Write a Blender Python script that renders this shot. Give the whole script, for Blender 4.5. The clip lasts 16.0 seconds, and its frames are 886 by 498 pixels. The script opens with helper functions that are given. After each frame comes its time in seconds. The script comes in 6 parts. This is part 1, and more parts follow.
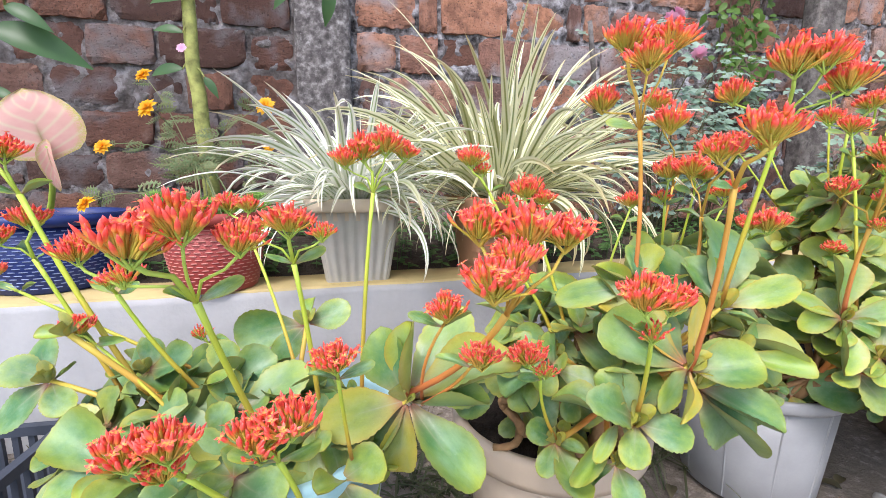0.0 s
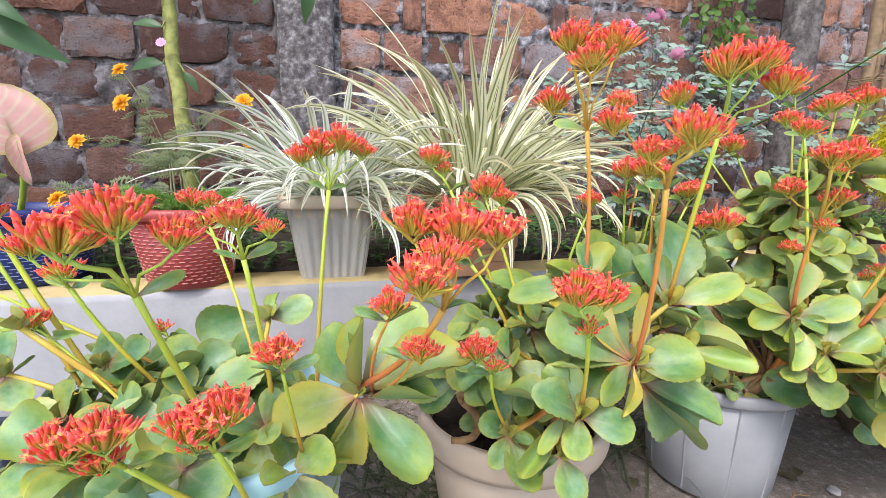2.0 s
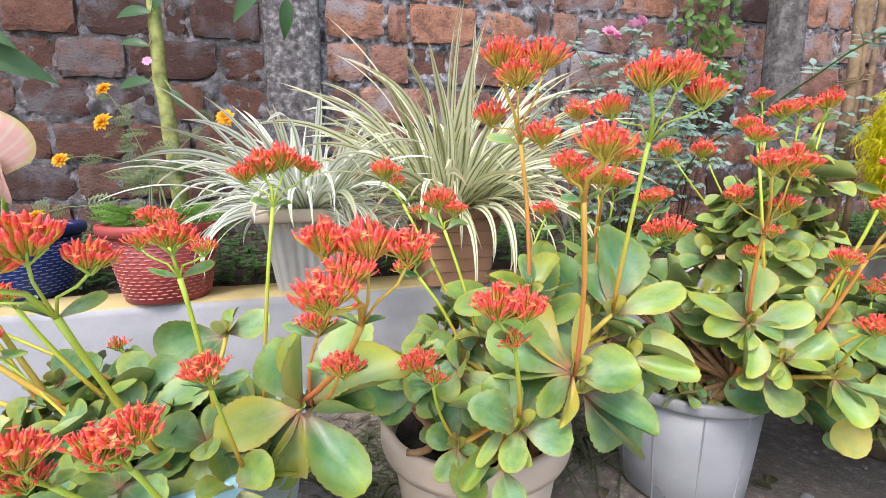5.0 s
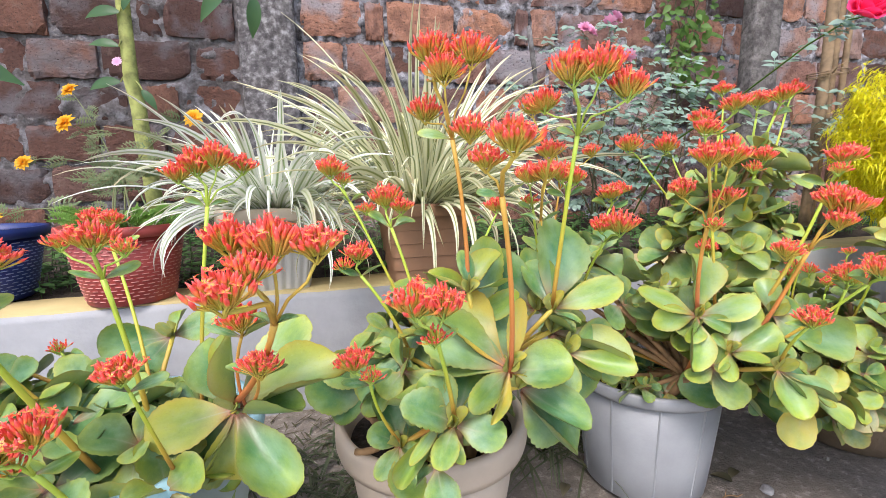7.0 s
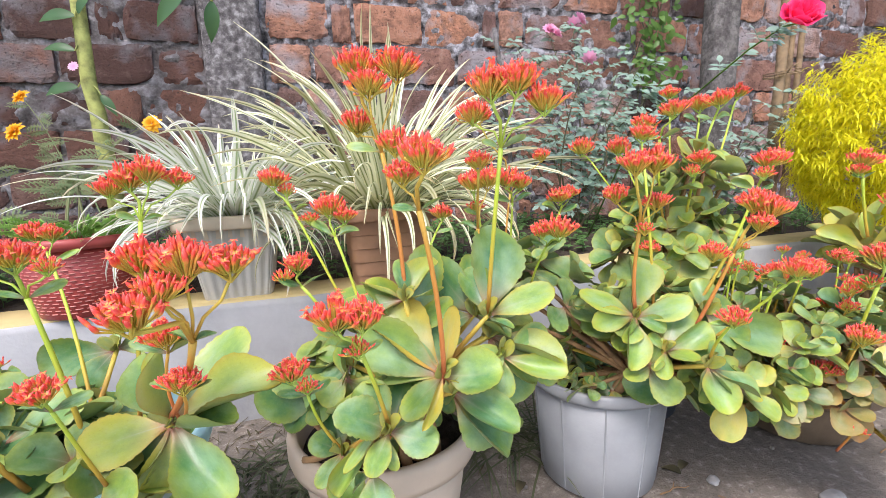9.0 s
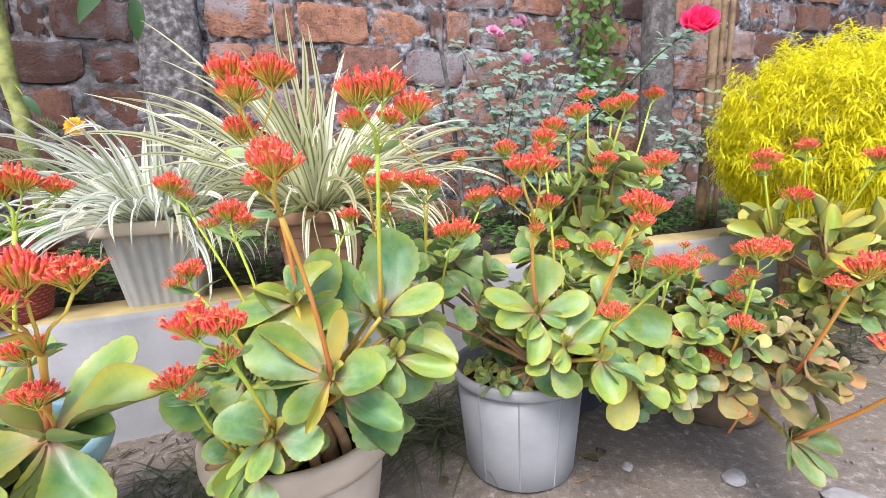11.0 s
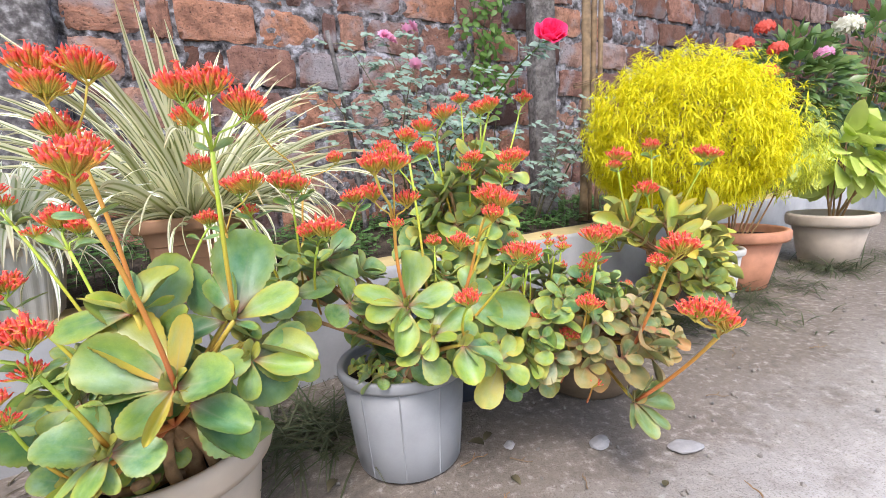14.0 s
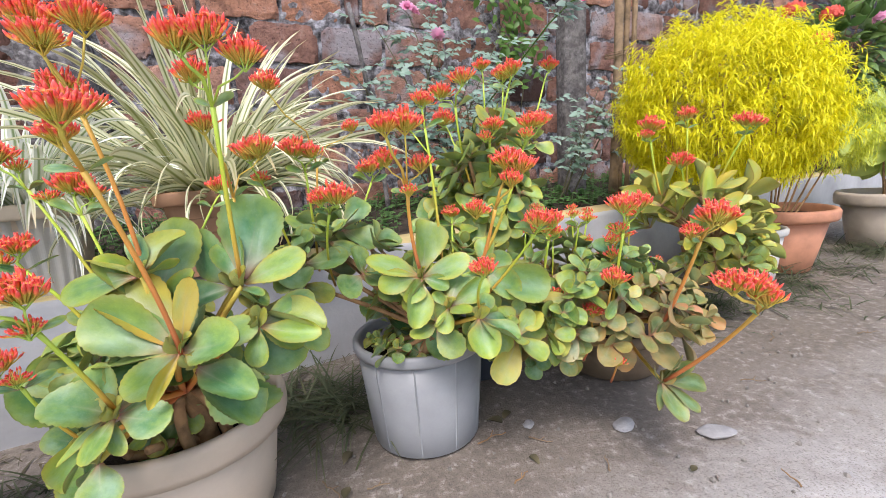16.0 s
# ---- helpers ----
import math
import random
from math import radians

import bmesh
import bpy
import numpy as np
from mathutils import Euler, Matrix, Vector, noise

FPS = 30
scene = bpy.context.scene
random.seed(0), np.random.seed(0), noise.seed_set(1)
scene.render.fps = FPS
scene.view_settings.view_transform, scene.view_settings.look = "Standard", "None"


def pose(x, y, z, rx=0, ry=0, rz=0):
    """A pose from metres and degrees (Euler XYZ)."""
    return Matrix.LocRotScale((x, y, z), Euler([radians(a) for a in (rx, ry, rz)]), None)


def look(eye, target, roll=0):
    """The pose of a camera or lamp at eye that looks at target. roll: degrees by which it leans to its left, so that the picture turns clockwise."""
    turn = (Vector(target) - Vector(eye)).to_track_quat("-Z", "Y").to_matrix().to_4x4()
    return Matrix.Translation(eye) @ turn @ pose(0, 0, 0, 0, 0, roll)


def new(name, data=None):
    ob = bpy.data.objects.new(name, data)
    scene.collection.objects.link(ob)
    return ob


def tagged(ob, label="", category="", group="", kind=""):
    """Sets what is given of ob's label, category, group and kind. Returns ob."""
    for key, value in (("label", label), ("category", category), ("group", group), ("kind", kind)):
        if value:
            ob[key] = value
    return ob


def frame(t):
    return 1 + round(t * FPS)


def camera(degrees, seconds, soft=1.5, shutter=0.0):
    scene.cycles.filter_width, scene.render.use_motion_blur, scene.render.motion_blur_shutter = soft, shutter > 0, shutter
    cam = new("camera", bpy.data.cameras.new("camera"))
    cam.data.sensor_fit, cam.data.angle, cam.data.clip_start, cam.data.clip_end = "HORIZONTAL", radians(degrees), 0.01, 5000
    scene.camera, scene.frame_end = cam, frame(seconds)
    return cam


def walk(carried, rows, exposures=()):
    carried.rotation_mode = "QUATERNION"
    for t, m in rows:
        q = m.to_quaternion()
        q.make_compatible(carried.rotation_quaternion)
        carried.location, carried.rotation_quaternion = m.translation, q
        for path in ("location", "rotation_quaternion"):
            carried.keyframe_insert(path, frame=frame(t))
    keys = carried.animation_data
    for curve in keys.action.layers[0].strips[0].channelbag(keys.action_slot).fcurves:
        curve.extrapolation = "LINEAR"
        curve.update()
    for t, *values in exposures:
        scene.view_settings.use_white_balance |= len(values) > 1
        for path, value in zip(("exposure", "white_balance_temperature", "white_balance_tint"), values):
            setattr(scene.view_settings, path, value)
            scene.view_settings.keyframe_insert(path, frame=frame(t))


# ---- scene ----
cam = camera(91.3, 16.0, 0.18)
PATH = [
    (0, (0.185, -0.237, 0.431), (0.260, 1.735, 0.104), 0.3),
    (0.5, (0.199, -0.238, 0.433), (0.295, 1.734, 0.111), 0.3),
    (1, (0.209, -0.243, 0.431), (0.283, 1.728, 0.100), -0.1),
    (1.5, (0.215, -0.244, 0.430), (0.289, 1.725, 0.088), 0.4),
    (2, (0.220, -0.246, 0.432), (0.326, 1.723, 0.094), 0.8),
    (2.5, (0.229, -0.247, 0.433), (0.357, 1.722, 0.107), 0.5),
    (3, (0.241, -0.245, 0.432), (0.348, 1.724, 0.100), -0.1),
    (3.5, (0.252, -0.247, 0.435), (0.338, 1.724, 0.110), 0.1),
    (4, (0.256, -0.253, 0.438), (0.345, 1.722, 0.136), -0.1),
    (6.5, (0.324, -0.251, 0.439), (0.387, 1.724, 0.126), -0.7),
    (7, (0.332, -0.252, 0.436), (0.428, 1.721, 0.124), -1.1),
    (7.5, (0.338, -0.251, 0.433), (0.462, 1.717, 0.099), -0.5),
    (8, (0.346, -0.251, 0.437), (0.481, 1.715, 0.099), -0.5),
    (8.5, (0.360, -0.256, 0.444), (0.507, 1.712, 0.123), -1.5),
    (11, (0.456, -0.278, 0.449), (0.739, 1.674, 0.113), -2.5),
    (11.5, (0.467, -0.286, 0.449), (0.830, 1.654, 0.122), -2.8),
    (12, (0.472, -0.291, 0.447), (0.861, 1.646, 0.131), -2.5),
    (12.5, (0.487, -0.297, 0.446), (0.954, 1.623, 0.132), -3.0),
    (13, (0.504, -0.299, 0.441), (1.025, 1.601, 0.098), -3.9),
    (13.5, (0.513, -0.306, 0.443), (1.116, 1.573, 0.120), -3.3),
    (14, (0.517, -0.308, 0.438), (1.145, 1.561, 0.104), -3.6),
    (14.5, (0.523, -0.306, 0.434), (1.139, 1.560, 0.065), -4.1),
    (15, (0.530, -0.310, 0.431), (1.166, 1.553, 0.078), -4.2),
    (15.5, (0.533, -0.306, 0.425), (1.154, 1.560, 0.062), -4.0),
    (16, (0.534, -0.292, 0.416), (1.038, 1.602, 0.017), -3.9),
]
walk(cam, [(t, look(eye, target, roll)) for t, eye, target, roll in PATH],
     [(0.0, 0.69, 6320, 12.5), (3.0, 0.62, 6320, 12.5), (8.0, 0.68, 6320, 12.5), (11.0, 0.74, 6320, 12.5), (14.0, 0.70, 6320, 12.5), (16.0, 0.52, 6320, 12.5)])

# ---- light ----
world = bpy.data.worlds.new("world")
world.use_nodes = True
scene.world = world
wt = world.node_tree
sky = wt.nodes.new("ShaderNodeTexSky")
sky.sky_type, sky.sun_disc = "NISHITA", False
sky.sun_elevation, sky.sun_rotation = radians(55), radians(200)
sky.air_density, sky.dust_density = 1.0, 3.0
wt.links.new(sky.outputs[0], wt.nodes["Background"].inputs[0])
wt.nodes["Background"].inputs[1].default_value = 0.215
sun = new("sun", bpy.data.lights.new("sun", "SUN"))
sun.data.energy, sun.data.angle, sun.data.color = 1.3, radians(14), (1.0, 0.955, 0.99)
sun.matrix_world = look((-0.7, -1.7, 2.7), (0.0, 0.0, 0.0))

# ---- materials ----
R = random.Random(7)


def material(name, rough=0.6, spec=0.4):
    m = bpy.data.materials.new(name)
    m.use_nodes = True
    t = m.node_tree
    b = t.nodes["Principled BSDF"]
    b.inputs["Roughness"].default_value = rough
    b.inputs["Specular IOR Level"].default_value = spec
    return m, t, b


def node(t, kind, **kw):
    n = t.nodes.new(kind)
    for k, v in kw.items():
        if k in n.inputs:
            n.inputs[k].default_value = v
    return n


def noise_tex(t, scale, detail=4.0, rough=0.55, space="Object"):
    c = t.nodes.new("ShaderNodeTexCoord")
    n = node(t, "ShaderNodeTexNoise", Scale=scale, Detail=detail, Roughness=rough)
    t.links.new(c.outputs[space], n.inputs["Vector"])
    return n.outputs["Fac"]


def ramp(t, fac, stops):
    r = t.nodes.new("ShaderNodeValToRGB")
    e = r.color_ramp.elements
    while len(e) < len(stops):
        e.new(0.5)
    for i, (p, c) in enumerate(stops):
        e[i].position, e[i].color = p, (*c, 1)
    t.links.new(fac, r.inputs[0])
    return r.outputs[0]


def mixc(t, fac, a, b, mode="MIX"):
    m = t.nodes.new("ShaderNodeMix")
    m.data_type, m.blend_type = "RGBA", mode
    for slot, v in ((0, fac), (6, a), (7, b)):
        if isinstance(v, (int, float)):
            m.inputs[slot].default_value = v
        elif isinstance(v, tuple):
            m.inputs[slot].default_value = (*v, 1)
        else:
            t.links.new(v, m.inputs[slot])
    return m.outputs[2]


def maths(t, op, a, b=0.5, clamp=True):
    m = t.nodes.new("ShaderNodeMath")
    m.operation, m.use_clamp = op, clamp
    for i, v in enumerate((a, b)):
        if isinstance(v, (int, float)):
            m.inputs[i].default_value = v
        else:
            t.links.new(v, m.inputs[i])
    return m.outputs[0]


def bump(t, b, height, strength=0.4, distance=0.004):
    n = node(t, "ShaderNodeBump", Strength=strength, Distance=distance)
    t.links.new(height, n.inputs["Height"])
    t.links.new(n.outputs[0], b.inputs["Normal"])


def attr(t, name):
    n = t.nodes.new("ShaderNodeAttribute")
    n.attribute_name = name
    s = t.nodes.new("ShaderNodeSeparateColor")
    t.links.new(n.outputs["Color"], s.inputs[0])
    return s.outputs


def obj_rand(t):
    return t.nodes.new("ShaderNodeObjectInfo").outputs["Random"]


def plain(name, c, rough=0.6, vary=0.25, scale=30.0, bumps=0.2, spec=0.4, fine=240.0, depth=0.002):
    """A coat or body colour with stains at one scale and grain at another."""
    m, t, b = material(name, rough, spec)
    big, small = noise_tex(t, scale, 5), noise_tex(t, fine, 3)
    dark = tuple(x * (1 - vary) for x in c)
    light = tuple(min(1.0, x * (1 + vary * 0.7)) for x in c)
    col = ramp(t, big, [(0.3, dark), (0.52, c), (0.75, light)])
    col = mixc(t, maths(t, "MULTIPLY", small, 0.25), col, dark)
    t.links.new(col, b.inputs["Base Color"])
    if bumps:
        bump(t, b, small, bumps, depth)
    return m


def own_noise(t, scale, detail=4.0, rough=0.55):
    """Noise in the object's own space, shifted from object to object."""
    c = t.nodes.new("ShaderNodeTexCoord")
    v = t.nodes.new("ShaderNodeVectorMath")
    r = maths(t, "MULTIPLY", obj_rand(t), 60.0, False)
    t.links.new(c.outputs["Object"], v.inputs[0])
    t.links.new(r, v.inputs[1])
    n = node(t, "ShaderNodeTexNoise", Scale=scale, Detail=detail, Roughness=rough)
    t.links.new(v.outputs[0], n.inputs["Vector"])
    return n.outputs["Fac"]


def leaf_material(name, low, high, rim, base, rough=0.40):
    """Succulent leaf: ob.color red says how lime it is, green how bronze; attribute tone holds margin, length and side."""
    m, t, b = material(name, rough, 0.5)
    tone = attr(t, "tone")
    info = t.nodes.new("ShaderNodeObjectInfo")
    sep = t.nodes.new("ShaderNodeSeparateColor")
    t.links.new(info.outputs["Color"], sep.inputs[0])
    big, mid, small = own_noise(t, 1.5, 2), own_noise(t, 5.0, 5, 0.6), own_noise(t, 34, 3, 0.65)
    lime = maths(t, "ADD", sep.outputs[0], maths(t, "MULTIPLY", maths(t, "SUBTRACT", big, 0.5, False), 0.9, False))
    lime = maths(t, "ADD", lime, maths(t, "MULTIPLY", maths(t, "SUBTRACT", mid, 0.5, False), 0.9, False))
    grow = maths(t, "ADD", maths(t, "MULTIPLY", maths(t, "POWER", tone[0], 2.4), 0.32), maths(t, "MULTIPLY", tone[1], 0.30))
    lime = maths(t, "ADD", lime, maths(t, "SUBTRACT", grow, 0.235, False))
    col = mixc(t, lime, low, high)
    # pale patches: waxy bloom and sky sheen put into the colour
    bloom_sheen = ramp(t, own_noise(t, 2.1, 4), [(0.44, (0, 0, 0)), (0.72, (0.50, 0.50, 0.50))])
    col = mixc(t, bloom_sheen, col, (0.32, 0.50, 0.32))
    blush = maths(t, "MULTIPLY", sep.outputs[1], ramp(t, big, [(0.35, (0.35, 0.35, 0.35)), (0.62, (1, 1, 1))]))
    col = mixc(t, blush, col, rim)
    edge = maths(t, "MULTIPLY", maths(t, "POWER", tone[0], 4.0), maths(t, "ADD", maths(t, "MULTIPLY", sep.outputs[0], 0.52), 0.12))
    col = mixc(t, maths(t, "MULTIPLY", edge, maths(t, "ADD", mid, 0.35)), col, rim)
    line = maths(t, "MULTIPLY", maths(t, "POWER", tone[0], 20.0), maths(t, "ADD", maths(t, "MULTIPLY", sep.outputs[0], 0.3), 0.06))
    col = mixc(t, line, col, (0.36, 0.12, 0.05))
    foot = maths(t, "POWER", maths(t, "SUBTRACT", 1.0, tone[1]), 6.5)
    col = mixc(t, maths(t, "MULTIPLY", foot, 0.85), col, base)
    vein = maths(t, "MULTIPLY", maths(t, "POWER", maths(t, "SUBTRACT", 1.0, tone[0]), 14.0), maths(t, "SUBTRACT", 0.75, tone[1]))
    col = mixc(t, vein, col, (0.34, 0.36, 0.22))
    speck = ramp(t, small, [(0.58, (0, 0, 0)), (0.70, (1, 1, 1))])
    col = mixc(t, maths(t, "MULTIPLY", speck, 0.09), col, (0.48, 0.54, 0.40))
    dirt = ramp(t, small, [(0.30, (1, 1, 1)), (0.42, (0, 0, 0))])
    col = mixc(t, maths(t, "MULTIPLY", dirt, 0.14), col, (0.10, 0.09, 0.03))
    col = mixc(t, maths(t, "MULTIPLY", tone[2], 0.28), col, (0.36, 0.40, 0.20))
    t.links.new(col, b.inputs["Base Color"])
    t.links.new(ramp(t, mid, [(0.3, (0.30, 0.30, 0.30)), (0.7, (0.55, 0.55, 0.55))]), b.inputs["Roughness"])
    bump(t, b, maths(t, "ADD", mid, maths(t, "MULTIPLY", small, 0.3), False), 0.16, 0.002)
    thin(t, b, col, 0.10)
    return m


def thin(t, b, col, amount):
    """Lets some light through a thin leaf or petal."""
    tr = t.nodes.new("ShaderNodeBsdfTranslucent")
    t.links.new(col, tr.inputs[0])
    mx = t.nodes.new("ShaderNodeMixShader")
    mx.inputs[0].default_value = amount
    t.links.new(b.outputs[0], mx.inputs[1])
    t.links.new(tr.outputs[0], mx.inputs[2])
    t.links.new(mx.outputs[0], t.nodes["Material Output"].inputs[0])


def blade_material(name, mid, side, dry, rough=0.5):
    """Narrow leaf with a stripe: tone red runs across the blade, green along it."""
    m, t, b = material(name, rough, 0.35)
    tone = attr(t, "tone")
    c = mixc(t, ramp(t, tone[0], [(0.10, (0.05, 0.05, 0.05)), (0.40, (1, 1, 1)), (0.92, (1, 1, 1)), (1.0, (0.8, 0.8, 0.8))]), mid, side)
    rnd = obj_rand(t)
    c = mixc(t, maths(t, "MULTIPLY", maths(t, "POWER", rnd, 4.0), 0.75), c, tuple(0.62 * a + 0.12 * d for a, d in zip(mid, dry)))
    tipf = maths(t, "MULTIPLY", maths(t, "POWER", tone[1], 8.0), rnd)
    c = mixc(t, tipf, c, dry)
    t.links.new(c, b.inputs["Base Color"])
    thin(t, b, c, 0.26)
    return m


def gradient_material(name, stops, rough=0.5, hue=0.0, other=(0.5, 0.5, 0.5), through_light=0.3):
    """Colour along attribute tone green, varied from island to island."""
    m, t, b = material(name, rough, 0.4)
    tone = attr(t, "tone")
    c = ramp(t, tone[1], stops)
    isl = t.nodes.new("ShaderNodeNewGeometry").outputs["Random Per Island"]
    c = mixc(t, maths(t, "MULTIPLY", isl, hue), c, other)
    t.links.new(c, b.inputs["Base Color"])
    thin(t, b, c, through_light)
    return m


M = {}
M["leaf"] = leaf_material("kalanchoe_leaf", (0.070, 0.205, 0.065), (0.335, 0.465, 0.060), (0.60, 0.42, 0.045), (0.44, 0.14, 0.11))
M["leaf_old"] = leaf_material("kalanchoe_leaf_dull", (0.08, 0.185, 0.07), (0.31, 0.37, 0.08), (0.50, 0.23, 0.09), (0.40, 0.14, 0.09))
M["bud"] = gradient_material("flower_bud", [(0.0, (0.52, 0.56, 0.08)), (0.16, (0.86, 0.56, 0.10)), (0.36, (0.95, 0.36, 0.09)), (0.56, (0.93, 0.105, 0.075)), (0.8, (0.95, 0.12, 0.11)), (1.0, (0.99, 0.36, 0.34))], 0.40, 0.35, (0.96, 0.20, 0.11), 0.25)
M["stem"] = gradient_material("flower_stem", [(0.0, (0.50, 0.22, 0.05)), (0.22, (0.56, 0.40, 0.05)), (0.55, (0.50, 0.62, 0.06)), (1.0, (0.44, 0.62, 0.12))], 0.45, through_light=0.05)
M["stem_red"] = gradient_material("flower_stem_red", [(0.0, (0.50, 0.13, 0.06)), (0.45, (0.68, 0.29, 0.06)), (1.0, (0.60, 0.50, 0.08))], 0.45, through_light=0.05)
M["wood"] = plain("woody_stem", (0.34, 0.20, 0.09), 0.8, 0.45, 60, 0.6)
M["soil"] = plain("potting_soil", (0.035, 0.027, 0.021), 0.95, 0.5, 60, 1.0, 0.2, 160, 0.006)
M["gray_plastic"] = plain("gray_plastic", (0.335, 0.345, 0.35), 0.45, 0.28, 7, 0.15, 0.4, 300, 0.001)
M["cream_plastic"] = plain("cream_plastic", (0.58, 0.475, 0.355), 0.5, 0.2, 8, 0.15, 0.4, 300, 0.001)
M["dusty_plastic"] = plain("dusty_cream_plastic", (0.48, 0.405, 0.32), 0.7, 0.3, 9, 0.2)
M["ivory_plastic"] = plain("ivory_plastic", (0.50, 0.48, 0.42), 0.55, 0.18, 12, 0.15, 0.4, 300, 0.001)
M["rim_ivory"] = plain("ivory_rim_plastic", (0.60, 0.50, 0.37), 0.55, 0.18, 12, 0.1)
M["terra_plastic"] = plain("terracotta_plastic", (0.42, 0.23, 0.13), 0.6, 0.2, 12, 0.2)
M["orange_plastic"] = plain("orange_terracotta", (0.56, 0.26, 0.15), 0.65, 0.35, 12, 0.2)
M["red_plastic"] = plain("red_plastic", (0.36, 0.060, 0.050), 0.42, 0.2, 14, 0.1)
M["blue_plastic"] = plain("blue_plastic", (0.014, 0.032, 0.15), 0.42, 0.25, 14, 0.1)
# pale colour stands for light caught on the wicker slots and edges
M["red_lit_dash"] = plain("lit_red_plastic", (0.58, 0.24, 0.20), 0.6, 0.3, 40, 0.1)
M["blue_lit_dash"] = plain("lit_blue_plastic", (0.22, 0.28, 0.48), 0.6, 0.4, 40, 0.1)
M["teal_plastic"] = plain("teal_plastic", (0.34, 0.56, 0.60), 0.5, 0.12, 12, 0.1)
M["pale_plastic"] = plain("pale_gray_green_plastic", (0.40, 0.46, 0.42), 0.55, 0.15, 10, 0.12)
M["white_plastic"] = plain("white_plastic", (0.72, 0.70, 0.64), 0.5, 0.12, 10, 0.1)
M["brown_clay"] = plain("brown_clay", (0.20, 0.14, 0.085), 0.85, 0.35, 16, 0.5)
M["dark_plastic"] = plain("dark_crate_plastic", (0.05, 0.06, 0.08), 0.5, 0.3, 14, 0.1)
M["bamboo"] = plain("dry_bamboo", (0.29, 0.20, 0.115), 0.8, 0.55, 30, 0.8)
M["trunk"] = plain("green_trunk_bark", (0.36, 0.38, 0.11), 0.75, 0.6, 40, 0.6)
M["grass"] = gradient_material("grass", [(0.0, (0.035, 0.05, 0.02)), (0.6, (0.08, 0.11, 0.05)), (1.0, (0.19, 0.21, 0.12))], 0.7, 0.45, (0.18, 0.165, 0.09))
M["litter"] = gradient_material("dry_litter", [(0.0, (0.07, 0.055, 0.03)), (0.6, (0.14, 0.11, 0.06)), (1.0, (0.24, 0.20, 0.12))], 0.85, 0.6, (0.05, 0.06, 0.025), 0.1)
M["weed"] = gradient_material("weed_leaf", [(0.0, (0.06, 0.14, 0.035)), (1.0, (0.15, 0.29, 0.075))], 0.6, 0.5, (0.08, 0.17, 0.05))
M["spider_a"] = blade_material("striped_leaf_white", (0.30, 0.40, 0.16), (0.97, 0.97, 0.88), (0.66, 0.52, 0.32))
M["spider_b"] = blade_material("striped_leaf_cream", (0.20, 0.25, 0.05), (0.96, 0.94, 0.66), (0.66, 0.50, 0.26))
M["gold"] = gradient_material("golden_needle_leaf", [(0.0, (0.62, 0.60, 0.015)), (0.4, (0.93, 0.85, 0.022)), (1.0, (0.98, 0.93, 0.06))], 0.5, 0.4, (0.80, 0.80, 0.02), 0.48)
M["lime_fine"] = gradient_material("lime_needle_leaf", [(0.0, (0.46, 0.50, 0.03)), (1.0, (0.82, 0.80, 0.07))], 0.5, 0.5, (0.56, 0.64, 0.06))
M["rose_leaf"] = gradient_material("rose_leaf", [(0.0, (0.18, 0.29, 0.20)), (1.0, (0.28, 0.41, 0.31))], 0.45, 0.6, (0.42, 0.53, 0.45))
M["vine_leaf"] = gradient_material("vine_leaf", [(0.0, (0.06, 0.14, 0.02)), (1.0, (0.11, 0.22, 0.035))], 0.45, 0.5, (0.17, 0.29, 0.06))
M["rose_stem"] = plain("rose_stem", (0.14, 0.13, 0.07), 0.7, 0.35, 60, 0.3)
M["rose_red"] = gradient_material("rose_petal", [(0.0, (0.85, 0.012, 0.10)), (1.0, (0.98, 0.07, 0.24))], 0.5, 0.3, (0.93, 0.04, 0.2))
M["rose_pink"] = gradient_material("pink_petal", [(0.0, (0.80, 0.26, 0.46)), (1.0, (0.93, 0.52, 0.70))], 0.55, 0.3, (0.88, 0.40, 0.60))
M["marigold"] = gradient_material("marigold_petal", [(0.0, (0.75, 0.28, 0.01)), (1.0, (0.92, 0.56, 0.015))], 0.55, 0.35, (0.90, 0.42, 0.01))
M["fern"] = gradient_material("feathery_leaf", [(0.0, (0.13, 0.21, 0.08)), (1.0, (0.25, 0.35, 0.16))], 0.6, 0.6, (0.26, 0.20, 0.10))
M["fern_fresh"] = gradient_material("fresh_feathery_leaf", [(0.0, (0.16, 0.34, 0.05)), (1.0, (0.34, 0.56, 0.12))], 0.6, 0.4, (0.22, 0.42, 0.08))
M["ixora_leaf"] = gradient_material("dark_glossy_leaf", [(0.0, (0.05, 0.11, 0.03)), (1.0, (0.12, 0.23, 0.06))], 0.3, 0.7, (0.24, 0.34, 0.10))
M["pale_leaf"] = gradient_material("pale_arrow_leaf", [(0.0, (0.48, 0.58, 0.12)), (1.0, (0.70, 0.76, 0.22))], 0.45, 0.55, (0.42, 0.56, 0.10))
M["ixora"] = gradient_material("ixora_petal", [(0.0, (0.70, 0.07, 0.04)), (1.0, (0.90, 0.20, 0.15))], 0.55, 0.4, (0.85, 0.14, 0.08))
M["white_petal"] = gradient_material("white_petal", [(0.0, (0.6, 0.58, 0.40)), (1.0, (0.85, 0.84, 0.74))], 0.6)
